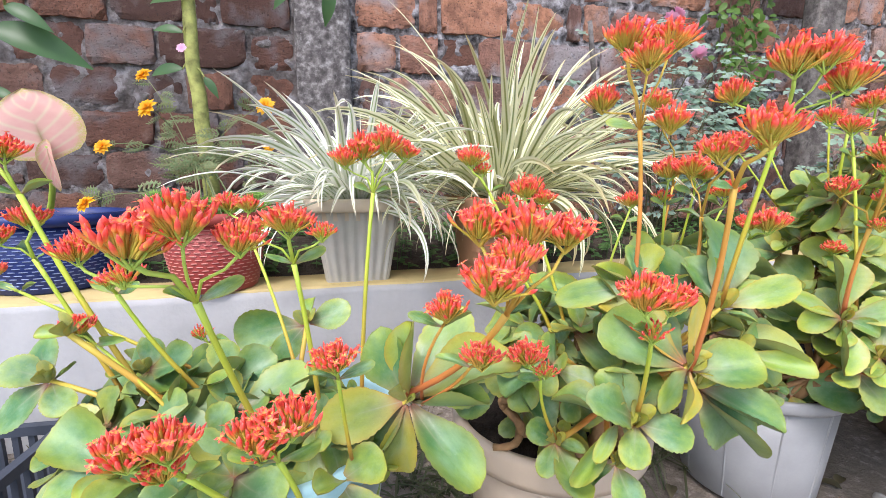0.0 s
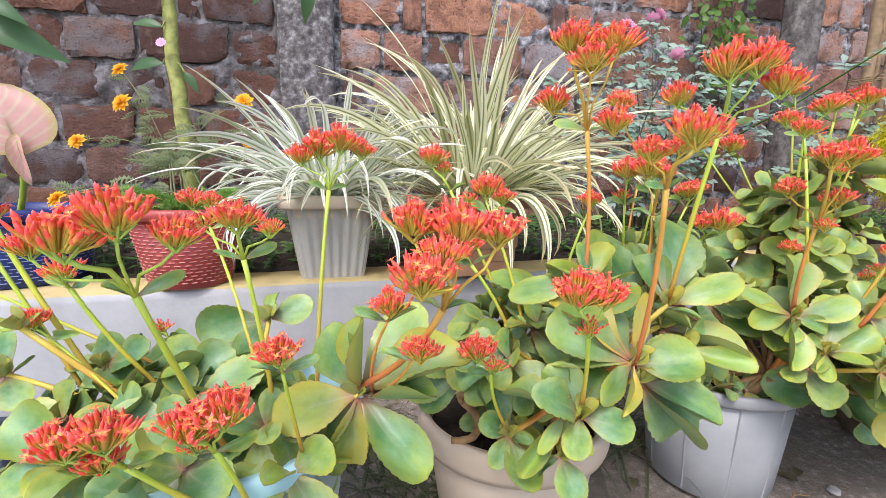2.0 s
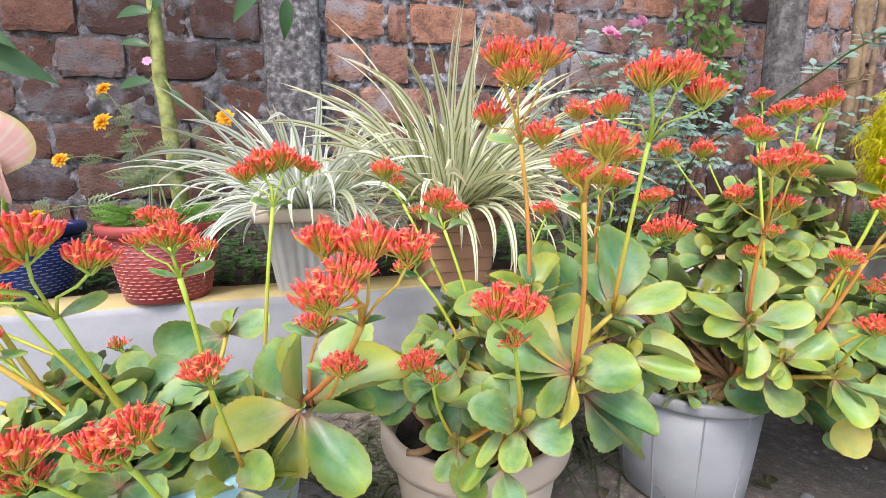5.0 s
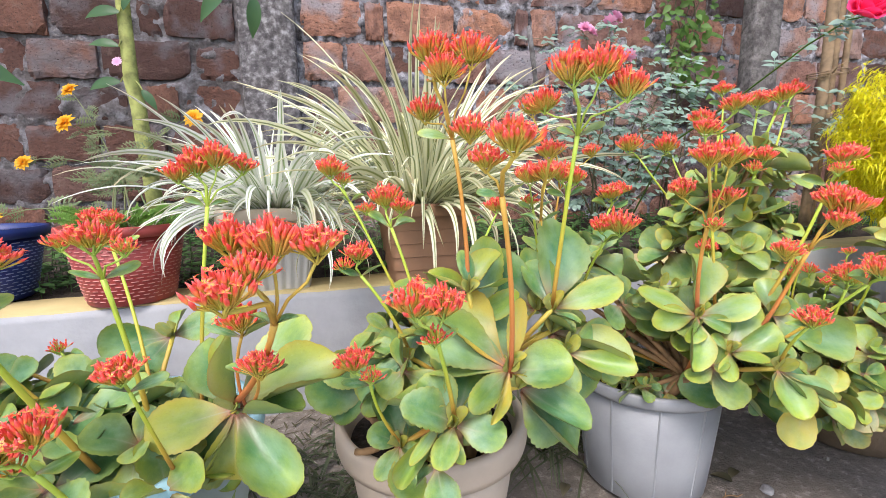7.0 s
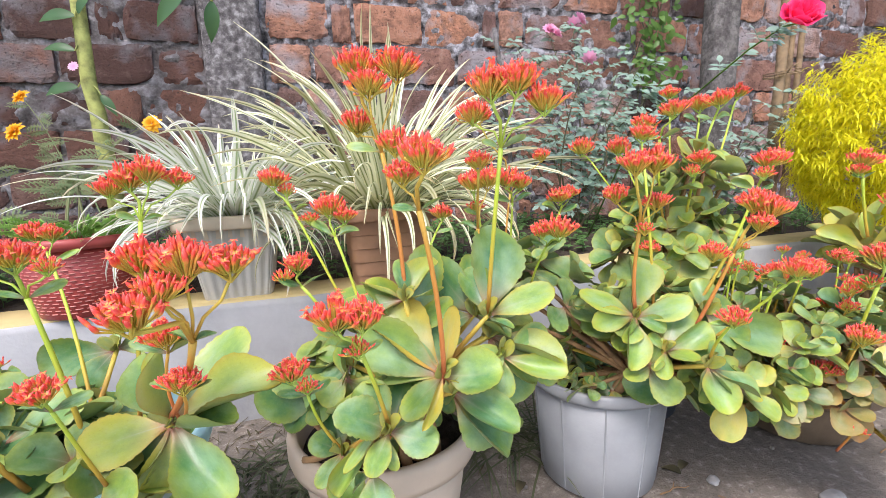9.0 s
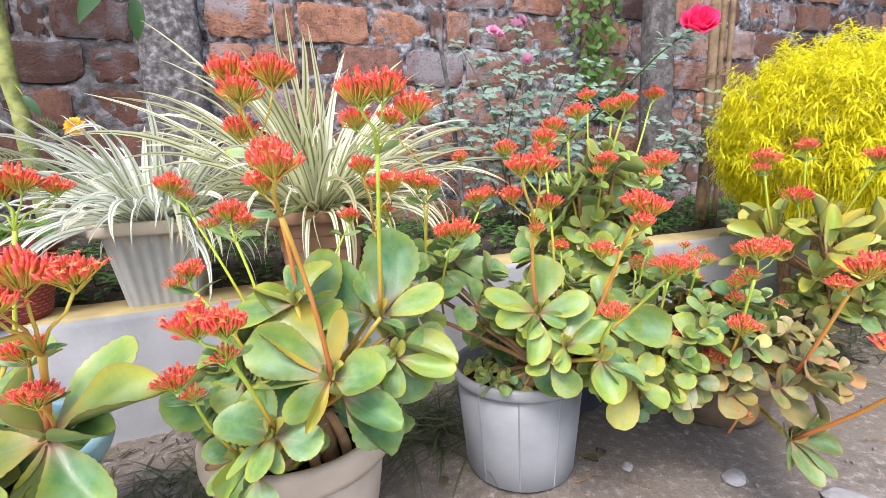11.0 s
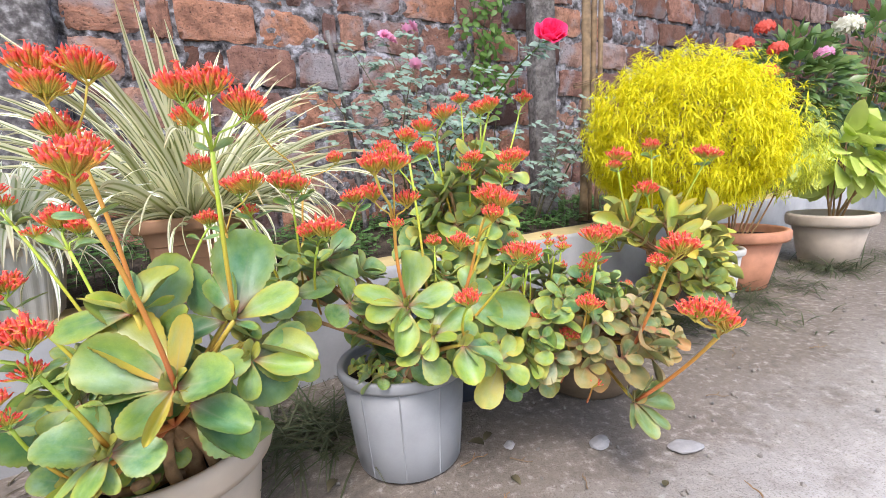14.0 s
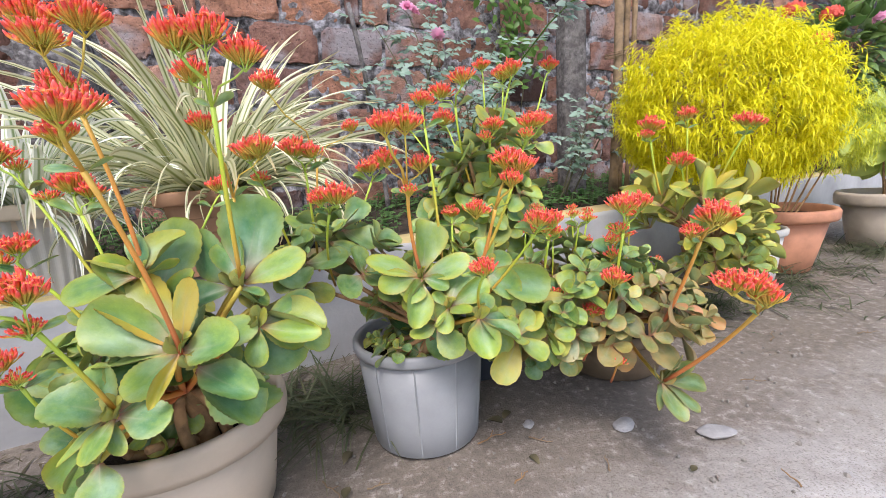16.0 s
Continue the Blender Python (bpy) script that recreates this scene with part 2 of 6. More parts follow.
def caladium_material():
    """Pink leaf: tone red is the margin, green the length, blue the run of the side veins."""
    m, t, b = material("caladium_leaf", 0.5, 0.35)
    tone = attr(t, "tone")
    vein = maths(t, "POWER", maths(t, "ABSOLUTE", maths(t, "SINE", maths(t, "MULTIPLY", tone[2], 17.0, False), 0.0, False)), 9.0)
    col = mixc(t, noise_tex(t, 7, 4), (0.72, 0.36, 0.33), (0.78, 0.52, 0.44))
    col = mixc(t, maths(t, "MULTIPLY", vein, 0.6), col, (0.72, 0.66, 0.46))
    speck = ramp(t, noise_tex(t, 40, 4, 0.7), [(0.45, (0, 0, 0)), (0.60, (1, 1, 1))])
    rim = ramp(t, tone[0], [(0.55, (0, 0, 0)), (0.92, (1, 1, 1))])
    col = mixc(t, maths(t, "MULTIPLY", rim, maths(t, "ADD", speck, 0.35)), col, (0.56, 0.52, 0.13))
    mid = maths(t, "POWER", maths(t, "SUBTRACT", 1.0, tone[0]), 60.0)
    col = mixc(t, mid, col, (0.30, 0.22, 0.10))
    t.links.new(col, b.inputs["Base Color"])
    thin(t, b, col, 0.3)
    return m


M["caladium"] = caladium_material()
M["tree_leaf"] = gradient_material("tree_leaf", [(0.0, (0.05, 0.12, 0.035)), (1.0, (0.09, 0.19, 0.06))], 0.4, 0.4, (0.05, 0.12, 0.06))
M["grit"] = plain("grit", (0.27, 0.245, 0.21), 0.9, 0.4, 40, 0.3)
M["stone"] = plain("loose_stone", (0.36, 0.35, 0.34), 0.85, 0.25, 30, 0.5)


def brick_material(name, stops, wear=1.0):
    m, t, b = material(name, 0.92, 0.2)
    big, mid, small = own_noise(t, 7, 5), own_noise(t, 22, 6, 0.7), own_noise(t, 130, 4, 0.7)
    sep = t.nodes.new("ShaderNodeSeparateColor")
    t.links.new(t.nodes.new("ShaderNodeObjectInfo").outputs["Color"], sep.inputs[0])
    c = ramp(t, sep.outputs[0], stops)
    c = mixc(t, ramp(t, mid, [(0.40, (0.55, 0.55, 0.55)), (0.55, (0.0, 0.0, 0.0))]), c, (0.10, 0.055, 0.042))
    c = mixc(t, ramp(t, mid, [(0.56, (0.0, 0.0, 0.0)), (0.70, (0.6, 0.6, 0.6))]), c, (0.42 * wear, 0.29 * wear, 0.23 * wear))
    c = mixc(t, ramp(t, big, [(0.52, (0.0, 0.0, 0.0)), (0.66, (0.8, 0.8, 0.8))]), c, (0.36 * wear, 0.335 * wear, 0.345 * wear))
    c = mixc(t, ramp(t, small, [(0.33, (0.85, 0.85, 0.85)), (0.42, (0.0, 0.0, 0.0))]), c, (0.05, 0.035, 0.03))
    t.links.new(c, b.inputs["Base Color"])
    bump(t, b, maths(t, "ADD", maths(t, "MULTIPLY", mid, 1.4, False), small, False), 1.0, 0.009)
    return m


def mortar_material():
    m, t, b = material("old_mortar", 0.95, 0.15)
    big, mid, small = noise_tex(t, 5, 5), noise_tex(t, 26, 5, 0.65), noise_tex(t, 140, 4, 0.7)
    c = ramp(t, mid, [(0.35, (0.04, 0.036, 0.037)), (0.48, (0.20, 0.188, 0.192)), (0.62, (0.52, 0.51, 0.54))])
    c = mixc(t, ramp(t, big, [(0.5, (0, 0, 0)), (0.75, (0.75, 0.75, 0.75))]), c, (0.12, 0.10, 0.09))
    xyz = t.nodes.new("ShaderNodeSeparateXYZ")
    t.links.new(t.nodes.new("ShaderNodeTexCoord").outputs["Object"], xyz.inputs[0])
    west = maths(t, "MULTIPLY", maths(t, "LESS_THAN", xyz.outputs[0], -0.17), 0.55)
    c = mixc(t, west, c, (0.15, 0.13, 0.12))
    # mortar turns near black along the far stretch, with a noisy edge
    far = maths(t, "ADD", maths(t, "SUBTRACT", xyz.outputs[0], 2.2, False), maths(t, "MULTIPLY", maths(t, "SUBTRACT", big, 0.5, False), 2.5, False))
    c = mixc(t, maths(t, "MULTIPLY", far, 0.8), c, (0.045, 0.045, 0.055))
    t.links.new(c, b.inputs["Base Color"])
    bump(t, b, maths(t, "ADD", maths(t, "MULTIPLY", mid, 1.5, False), small, False), 1.0, 0.012)
    return m


def concrete_material(name, a, c, d, scale=8):
    m, t, b = material(name, 0.92, 0.2)
    big, mid, small = noise_tex(t, scale, 5), noise_tex(t, 45, 5, 0.7), noise_tex(t, 210, 3, 0.7)
    col = ramp(t, big, [(0.3, a), (0.5, c), (0.72, d)])
    col = mixc(t, ramp(t, mid, [(0.38, (0.75, 0.75, 0.75)), (0.58, (0, 0, 0))]), col, tuple(x * 0.55 for x in a))
    col = mixc(t, ramp(t, small, [(0.62, (0, 0, 0)), (0.72, (0.5, 0.5, 0.5))]), col, d)
    t.links.new(col, b.inputs["Base Color"])
    bump(t, b, maths(t, "ADD", mid, small, False), 0.8, 0.005)
    return m


def ground_material():
    m, t, b = material("packed_earth", 0.95, 0.15)
    big, mid, small, fine = noise_tex(t, 1.6, 5), noise_tex(t, 9, 6, 0.65), noise_tex(t, 60, 5, 0.7), noise_tex(t, 320, 3, 0.7)
    c = ramp(t, big, [(0.3, (0.41, 0.385, 0.34)), (0.5, (0.55, 0.525, 0.485)), (0.7, (0.69, 0.67, 0.64))])
    geo = t.nodes.new("ShaderNodeNewGeometry")
    xyz = t.nodes.new("ShaderNodeSeparateXYZ")
    t.links.new(geo.outputs["Position"], xyz.inputs[0])
    # brown loose soil plus painted plant shade along the bed, dusty packed yard beyond
    off = maths(t, "SUBTRACT", xyz.outputs[1], maths(t, "MULTIPLY", xyz.outputs[0], 0.22, False), False)
    off = maths(t, "ADD", off, maths(t, "MULTIPLY", maths(t, "SUBTRACT", mid, 0.5, False), 0.5, False), False)
    off = maths(t, "ADD", off, 0.33, False)
    loose = ramp(t, off, [(0.0, (0, 0, 0)), (0.30, (0.85, 0.85, 0.85))])
    c = mixc(t, loose, c, ramp(t, small, [(0.36, (0.105, 0.082, 0.060)), (0.52, (0.165, 0.132, 0.100)), (0.68, (0.25, 0.21, 0.165))]))
    c = mixc(t, ramp(t, mid, [(0.34, (0.75, 0.75, 0.75)), (0.52, (0, 0, 0))]), c, (0.21, 0.18, 0.145))
    c = mixc(t, ramp(t, small, [(0.56, (0, 0, 0)), (0.70, (0.35, 0.35, 0.35))]), c, (0.60, 0.575, 0.54))
    c = mixc(t, ramp(t, fine, [(0.36, (0.55, 0.55, 0.55)), (0.47, (0, 0, 0))]), c, (0.12, 0.10, 0.08))
    t.links.new(c, b.inputs["Base Color"])
    rough = maths(t, "ADD", maths(t, "MULTIPLY", noise_tex(t, 24, 5, 0.6), 2.2, False), maths(t, "MULTIPLY", small, 1.3, False), False)
    bump(t, b, maths(t, "ADD", rough, maths(t, "MULTIPLY", fine, 0.7, False), False), 0.45, 0.006)
    return m


M["brick"] = brick_material("old_brick", [(0.0, (0.19, 0.115, 0.10)), (0.25, (0.27, 0.145, 0.112)), (0.5, (0.35, 0.18, 0.13)), (0.8, (0.50, 0.24, 0.145)), (1.0, (0.33, 0.235, 0.205))])
M["brick_dark"] = brick_material("old_brown_brick", [(0.0, (0.07, 0.042, 0.036)), (0.3, (0.12, 0.062, 0.05)), (0.6, (0.18, 0.088, 0.062)), (0.85, (0.25, 0.12, 0.08)), (1.0, (0.15, 0.095, 0.08))], 0.5)
M["mortar"], M["ground"] = mortar_material(), ground_material()
M["pillar"] = concrete_material("weathered_render", (0.09, 0.082, 0.08), (0.19, 0.175, 0.17), (0.44, 0.42, 0.41), 60)
M["post"] = concrete_material("concrete_post", (0.10, 0.09, 0.085), (0.19, 0.175, 0.165), (0.32, 0.30, 0.285), 24)
M["kerb"] = plain("whitewashed_kerb", (0.415, 0.42, 0.42), 0.85, 0.30, 6, 0.3, 0.2, 120, 0.003)
M["kerb_top"] = plain("yellow_kerb_paint", (0.56, 0.45, 0.21), 0.8, 0.22, 12, 0.3, 0.2, 120, 0.003)
M["bed"] = plain("bed_soil", (0.07, 0.055, 0.04), 0.95, 0.5, 24, 1.0, 0.2, 120, 0.01)

# ---- mesh helpers ----
def mesh(name, verts, faces, mats, tone=None, smooth=True, mat_ids=None):
    me = bpy.data.meshes.new(name)
    me.from_pydata([tuple(v) for v in verts], [], faces)
    for m in (mats if isinstance(mats, (list, tuple)) else [mats]):
        me.materials.append(m)
    if tone is not None:
        a = me.color_attributes.new("tone", "FLOAT_COLOR", "POINT")
        a.data.foreach_set("color", np.array([(*c, 1.0) for c in tone], dtype=np.float32).ravel())
    if smooth:
        me.polygons.foreach_set("use_smooth", [True] * len(me.polygons))
    if mat_ids is not None:
        me.polygons.foreach_set("material_index", mat_ids)
    me.update()
    return me


def part(name, me, parent, label=""):
    ob = new(name, me)
    ob.parent = parent
    return tagged(ob, label)


def empty(name, at, label, category, group=""):
    ob = new(name)
    ob.location = at
    ob.empty_display_size = 0.02
    return tagged(ob, label, category, group)


class Build:
    """Collects vertices, faces and tones of one mesh."""

    def __init__(self):
        self.v, self.f, self.t = [], [], []

    def grid(self, rows, tones, closed=False):
        n0, w = len(self.v), len(rows[0])
        for r, tr in zip(rows, tones):
            self.v += [tuple(p) for p in r]
            self.t += tr
        for i in range(len(rows) - 1):
            for j in range(w if closed else w - 1):
                a, b = n0 + i * w + j, n0 + i * w + (j + 1) % w
                self.f.append((a, b, b + w, a + w))

    def tube(self, pts, radii, sides=7, t0=0.0, t1=1.0, cap=True):
        pts = [Vector(p) for p in pts]
        rows, tones = [], []
        x = None
        for i, p in enumerate(pts):
            d = (pts[min(i + 1, len(pts) - 1)] - pts[max(i - 1, 0)]).normalized()
            x = (x - d * x.dot(d)).normalized() if x is not None else d.orthogonal().normalized()
            y = d.cross(x)
            r = radii[i] if isinstance(radii, (list, tuple)) else radii
            rows.append([p + (x * math.cos(a) + y * math.sin(a)) * r for a in [2 * math.pi * k / sides for k in range(sides)]])
            g = t0 + (t1 - t0) * i / (len(pts) - 1)
            tones.append([(0.0, g, 0.0)] * sides)
        n0 = len(self.v)
        self.grid(rows, tones, True)
        if cap:
            self.f.append(tuple(range(n0 + sides - 1, n0 - 1, -1)))
            e = len(self.v)
            self.f.append(tuple(range(e - sides, e)))

    def blade(self, root, way, normal, length, width, curl=0.0, rows=3, cup=0.0, shape=0.5, tip=0.0):
        """A small leaf: a folded strip that bends along its length."""
        d, n = Vector(way).normalized(), Vector(normal)
        n = (n - d * n.dot(d))
        n = n.normalized() if n.length > 1e-4 else d.orthogonal().normalized()
        s = d.cross(n)
        p = Vector(root)
        rr, tt = [], []
        for i in range(rows + 1):
            u = i / rows
            w = width * 0.5 * (math.sin(math.pi * min(1.0, (u * (1 - tip) + 0.02)) ** shape) + 0.06)
            rr.append([p - s * w + n * cup * w, p, p + s * w + n * cup * w])
            tt.append([(1.0, u, 0.0), (0.0, u, 0.0), (1.0, u, 0.0)])
            q = Matrix.Rotation(-curl / rows, 3, s)
            d, n = q @ d, q @ n
            p = p + d * (length / rows)
        self.grid(rr, tt)

    def done(self, name, mats, smooth=True):
        return mesh(name, self.v, self.f, mats, self.t, smooth)


def bent(a, b, sag=(0, 0, 0), n=6):
    a, b, s = Vector(a), Vector(b), Vector(sag)
    return [a.lerp(b, i / n) + s * (4 * (i / n) * (1 - i / n)) for i in range(n + 1)]


def lathe(profile, sides=48, wave=None):
    """Vertices and faces of a turned body; wave(angle, i) changes the radius."""
    v, f = [], []
    for i, (r, z) in enumerate(profile):
        for k in range(sides):
            a = 2 * math.pi * k / sides
            q = r * (wave(a, i) if wave else 1.0)
            v.append((q * math.cos(a), q * math.sin(a), z))
    for i in range(len(profile) - 1):
        for k in range(sides):
            a, b = i * sides + k, i * sides + (k + 1) % sides
            f.append((a, b, b + sides, a + sides))
    f.append(tuple(range(sides - 1, -1, -1)))
    n = (len(profile) - 1) * sides
    f.append(tuple(range(n, n + sides)))
    return v, f


def soil_part(pot, r, z, parent_label="dark damp potting soil"):
    b = Build()
    rows, tones = [], []
    for i in range(7):
        q = r * (1 - i / 6.3)
        rows.append([(q * math.cos(a), q * math.sin(a), z + 0.010 * (i / 6) + R.uniform(-0.003, 0.004)) for a in [2 * math.pi * k / 20 for k in range(20)]])
        tones.append([(0, 0, 0)] * 20)
    b.grid(rows, tones, True)
    b.f.append(tuple(range(len(b.v) - 20, len(b.v))))
    part("soil", b.done("soil", M["soil"]), pot, parent_label)


def round_pot(name, at, r0, r1, h, m, label, rim_h=0.022, lip=0.008, ribs=0, rim_mat=None, turn=0.0, soil=0.03, rim_label=""):
    """A tapered round pot with a thick lip, hollow inside."""
    pot = empty(name, at, label, "flower pot", "flower pots")
    pot.rotation_euler[2] = radians(turn)
    t = 0.005
    ri = r1 - (r1 - r0) * rim_h / h
    prof = [(r0 * 0.93, 0.0), (r0, 0.004), (r0 + (ri - r0) * 0.35, h * 0.35 * (1 - rim_h / h)), (ri, h - rim_h + 0.002), (ri - t, h - rim_h + 0.002), (r0 + (ri - r0) * 0.5 - t, h * 0.45), (r0 - t, 0.012)]
    v, f = lathe(prof, 48)
    part("body", mesh("pot_body", v, f, m), pot)
    for k in range(ribs):
        a = 2 * math.pi * k / ribs
        b = Build()
        u, s = Vector((math.cos(a), math.sin(a), 0)), Vector((-math.sin(a), math.cos(a), 0))
        rows = [[u * (r + o) + s * w + Vector((0, 0, z)) for o, w in ((-0.002, -0.0022), (0.0008, -0.0008), (0.0008, 0.0008), (-0.002, 0.0022))] for r, z in ((r0, 0.006), (r0 + (ri - r0) * 0.35, h * 0.35 * (1 - rim_h / h)), (ri, h - rim_h))]
        b.grid(rows, [[(0, 0, 0)] * 4] * 3)
        part("rib", b.done("rib", m), pot)
    rp = [(ri - 0.001, h - rim_h), (r1 + lip * 0.7, h - rim_h), (r1 + lip, h - rim_h * 0.75), (r1 + lip, h - rim_h * 0.2), (r1 + lip * 0.6, h), (r1 - 0.002, h), (r1 - t, h - 0.004), (ri - t, h - rim_h)]
    v, f = lathe(rp, 64)
    part("rim", mesh("pot_rim", v, f[:-2], rim_mat or m), pot, rim_label)
    soil_part(pot, r0 + (r1 - r0) * (1 - soil / h) - 0.004, h - soil)
    return pot


def square_pot(name, at, w0, w1, h, m, label, turn, flutes=0, planks=0, rim_mat=None):
    """A tapered square pot, fluted or marked with level planks, with a heavy rim."""
    pot = empty(name, at, label, "flower pot", "flower pots")
    pot.rotation_euler[2] = radians(turn)
    rim_h = 0.024
    n = 56
    rows, zs = [], sorted({0.0, h - rim_h} | {(h - rim_h) * (k + e) / max(1, planks) for k in range(planks) for e in (0.0, 0.05)})
    side = [(-1 + 2 * k / n, -1) for k in range(n)] + [(1, -1 + 2 * k / n) for k in range(n)] + [(1 - 2 * k / n, 1) for k in range(n)] + [(-1, 1 - 2 * k / n) for k in range(n)]
    for iz, z in enumerate(zs):
        w = w0 + (w1 - 0.010 - w0) * z / h
        dent = 0.0025 if planks and iz % 2 == 0 and 0 < iz < len(zs) - 1 else 0.0
        row = []
        for x, y in side:
            e = max(0.9, (abs(x) ** 8 + abs(y) ** 8) ** (1 / 8))
            k = 1.0
            if flutes:
                s = x if abs(y) >= abs(x) else y
                k = 1.0 - 0.038 * (0.5 + 0.5 * math.cos(s * flutes * math.pi)) * (abs(s) < 0.93)
            kx, ky = (1.0, k) if abs(y) == 1 else (k, 1.0)
            row.append(((w - dent) * x / e * kx, (w - dent) * y / e * ky, z))
        rows.append(row)
    b = Build()
    b.grid(rows, [[(0, 0, 0)] * len(side) for _ in rows], True)
    b.f.append(tuple(range(len(side) - 1, -1, -1)))
    part("body", b.done("square_body", m, False), pot)
    prof = [(w1 - 0.014, h - rim_h), (w1 - 0.002, h - rim_h), (w1, h - rim_h + 0.004), (w1, h - 0.004), (w1 - 0.003, h), (w1 - 0.012, h), (w1 - 0.014, h - 0.003), (w1 - 0.018, h - 0.04)]
    b = Build()
    rows = []
    for w, z in prof:
        rows.append([(w * x / max(0.92, (abs(x) ** 10 + abs(y) ** 10) ** 0.1), w * y / max(0.92, (abs(x) ** 10 + abs(y) ** 10) ** 0.1), z) for x, y in side[::2]])
    b.grid(rows, [[(0, 0, 0)] * len(rows[0]) for _ in rows], True)
    part("rim", b.done("square_rim", rim_mat or m), pot, "thick pale rim" if rim_mat else "")
    soil_part(pot, w1 - 0.016, h - 0.03)
    return pot


def woven_pot(name, at, r0, r1, h, m, dash, label, rows=17, cols=30, turn=0.0):
    """A round pot moulded like wickerwork: staggered raised strands on a slotted wall."""
    pot = empty(name, at, label, "flower pot", "flower pots")
    pot.rotation_euler[2] = radians(turn)
    prof = [(r0 * 0.95, 0.0), (r0, 0.003), (r1, h - 0.014), (r1 - 0.005, h - 0.014), (r0 - 0.005, 0.010)]
    v, f = lathe(prof, 56)
    part("body", mesh("basket_body", v, f, m), pot)
    b = Build()
    for i in range(rows):
        z = 0.008 + (h - 0.03) * (i + 0.5) / rows
        r = r0 + (r1 - r0) * (z - 0.003) / (h - 0.017)
        for k in range(cols):
            a0 = 2 * math.pi * (k + 0.5 * (i % 2)) / cols
            span = 2 * math.pi / cols * R.uniform(0.60, 0.74)
            rr, tt = [], []
            for s in range(5):
                u = s / 4
                a = a0 + span * (u - 0.5)
                bulge = 0.0011 * min(1.0, 3 * math.sin(math.pi * u)) + 0.0002
                hw = (h / rows) * 0.16
                rr.append([((r + o) * math.cos(a), (r + o) * math.sin(a), z + q) for o, q in ((-0.002, -hw), (bulge, -hw * 0.5), (bulge, hw * 0.5), (-0.002, hw))])
                tt.append([(0, 0, 0)] * 4)
            b.grid(rr, tt)
    part("weave", b.done("weave", dash), pot, "pale strands of the wicker pattern, highlights put into their colour")
    rp = [(r1 - 0.003, h - 0.018), (r1 + 0.007, h - 0.018), (r1 + 0.009, h - 0.008), (r1 + 0.007, h), (r1 - 0.003, h), (r1 - 0.005, h - 0.02)]
    v, f = lathe(rp, 56)
    part("rim", mesh("basket_rim", v, f[:-2], m), pot)
    soil_part(pot, r1 - 0.006, h - 0.025)
    return pot


# ---- ground, kerb, bed and wall ----
KERB = pose(0, 0.520, 0, 0, 0, 13.2)
WALL = pose(0.02, 1.295, 0, 0, 0, 8.0)


def kerb_y(x):
    return 0.520 + 0.2346 * x


def wall_y(x):
    return 1.292 + 0.1405 * x


def bed_z(x, y):
    """Height of the bed's soil, which rises a little towards the wall."""
    return 0.232 + 0.046 * min(1.0, max(0.0, (y - kerb_y(x) - 0.09) / (wall_y(x) - kerb_y(x) - 0.09)))


def ground_sheet():
    xs = np.concatenate([np.linspace(-60, -3, 8), np.linspace(-2.4, 4.2, 90), np.linspace(5, 60, 8)])
    ys = np.concatenate([np.linspace(-60, -2, 8), np.linspace(-1.4, 1.5, 44), np.linspace(3, 60, 8)])
    b = Build()
    rows = []
    for y in ys:
        rows.append([(x, y, 0.006 * noise.noise((x * 3, y * 3, 0)) + 0.003 * noise.noise((x * 11, y * 11, 4)) - 0.002) for x in xs])
    b.grid(rows, [[(0, 0, 0)] * len(xs) for _ in ys])
    tagged(new("ground", b.done("ground", M["ground"])), "gray-brown packed earth yard with dusty patches", "ground", kind="structure")


ground_sheet()


def box(b, lo, hi):
    n = len(b.v)
    for z in (lo[2], hi[2]):
        b.v += [(lo[0], lo[1], z), (hi[0], lo[1], z), (hi[0], hi[1], z), (lo[0], hi[1], z)]
    b.t += [(0, 0, 0)] * 8
    b.f += [tuple(n + i for i in q) for q in ((3, 2, 1, 0), (4, 5, 6, 7), (0, 1, 5, 4), (1, 2, 6, 5), (2, 3, 7, 6), (3, 0, 4, 7))]


def rough_box(name, lo, hi, m, step=0.04, amp=0.003):
    """A box with a front and top that waver a little, and a soft arris."""
    nx = max(2, int((hi[0] - lo[0]) / step))
    prof = [(lo[1], lo[2]), (lo[1], lo[2] + 0.3 * (hi[2] - lo[2])), (lo[1], hi[2] - 0.05 * (hi[2] - lo[2])), (lo[1] + 0.004, hi[2] - 0.003), (lo[1] + 0.010, hi[2]), (hi[1] - 0.008, hi[2]), (hi[1], hi[2] - 0.006), (hi[1], lo[2])]
    b = Build()
    rows = []
    for i in range(nx + 1):
        x = lo[0] + (hi[0] - lo[0]) * i / nx
        rows.append([(x, y + amp * noise.noise((x * 7, j * 3.0, z * 9)), z + (amp * noise.noise((x * 9, j * 5.0, 3)) if j > 1 and j < 6 else 0)) for j, (y, z) in enumerate(prof)])
    b.grid(rows, [[(0, 0, 0)] * len(prof) for _ in rows])
    n = len(prof)
    b.f += [tuple(range(n - 1, -1, -1)), tuple(range(nx * n, nx * n + n))]
    return b.done(name, m)


kerb = tagged(new("kerb", rough_box("kerb", (-3.0, 0.0, -0.02), (6.0, 0.108, 0.234), M["kerb"])), "low whitewashed masonry kerb of the flower bed", "kerb", kind="structure")
kerb.matrix_world = KERB
cap = tagged(new("kerb_coping", rough_box("coping", (-3.0, 0.007, 0.226), (6.0, 0.112, 0.238), M["kerb_top"])), "faded yellow painted top of the kerb", "kerb", kind="structure")
cap.matrix_world = KERB


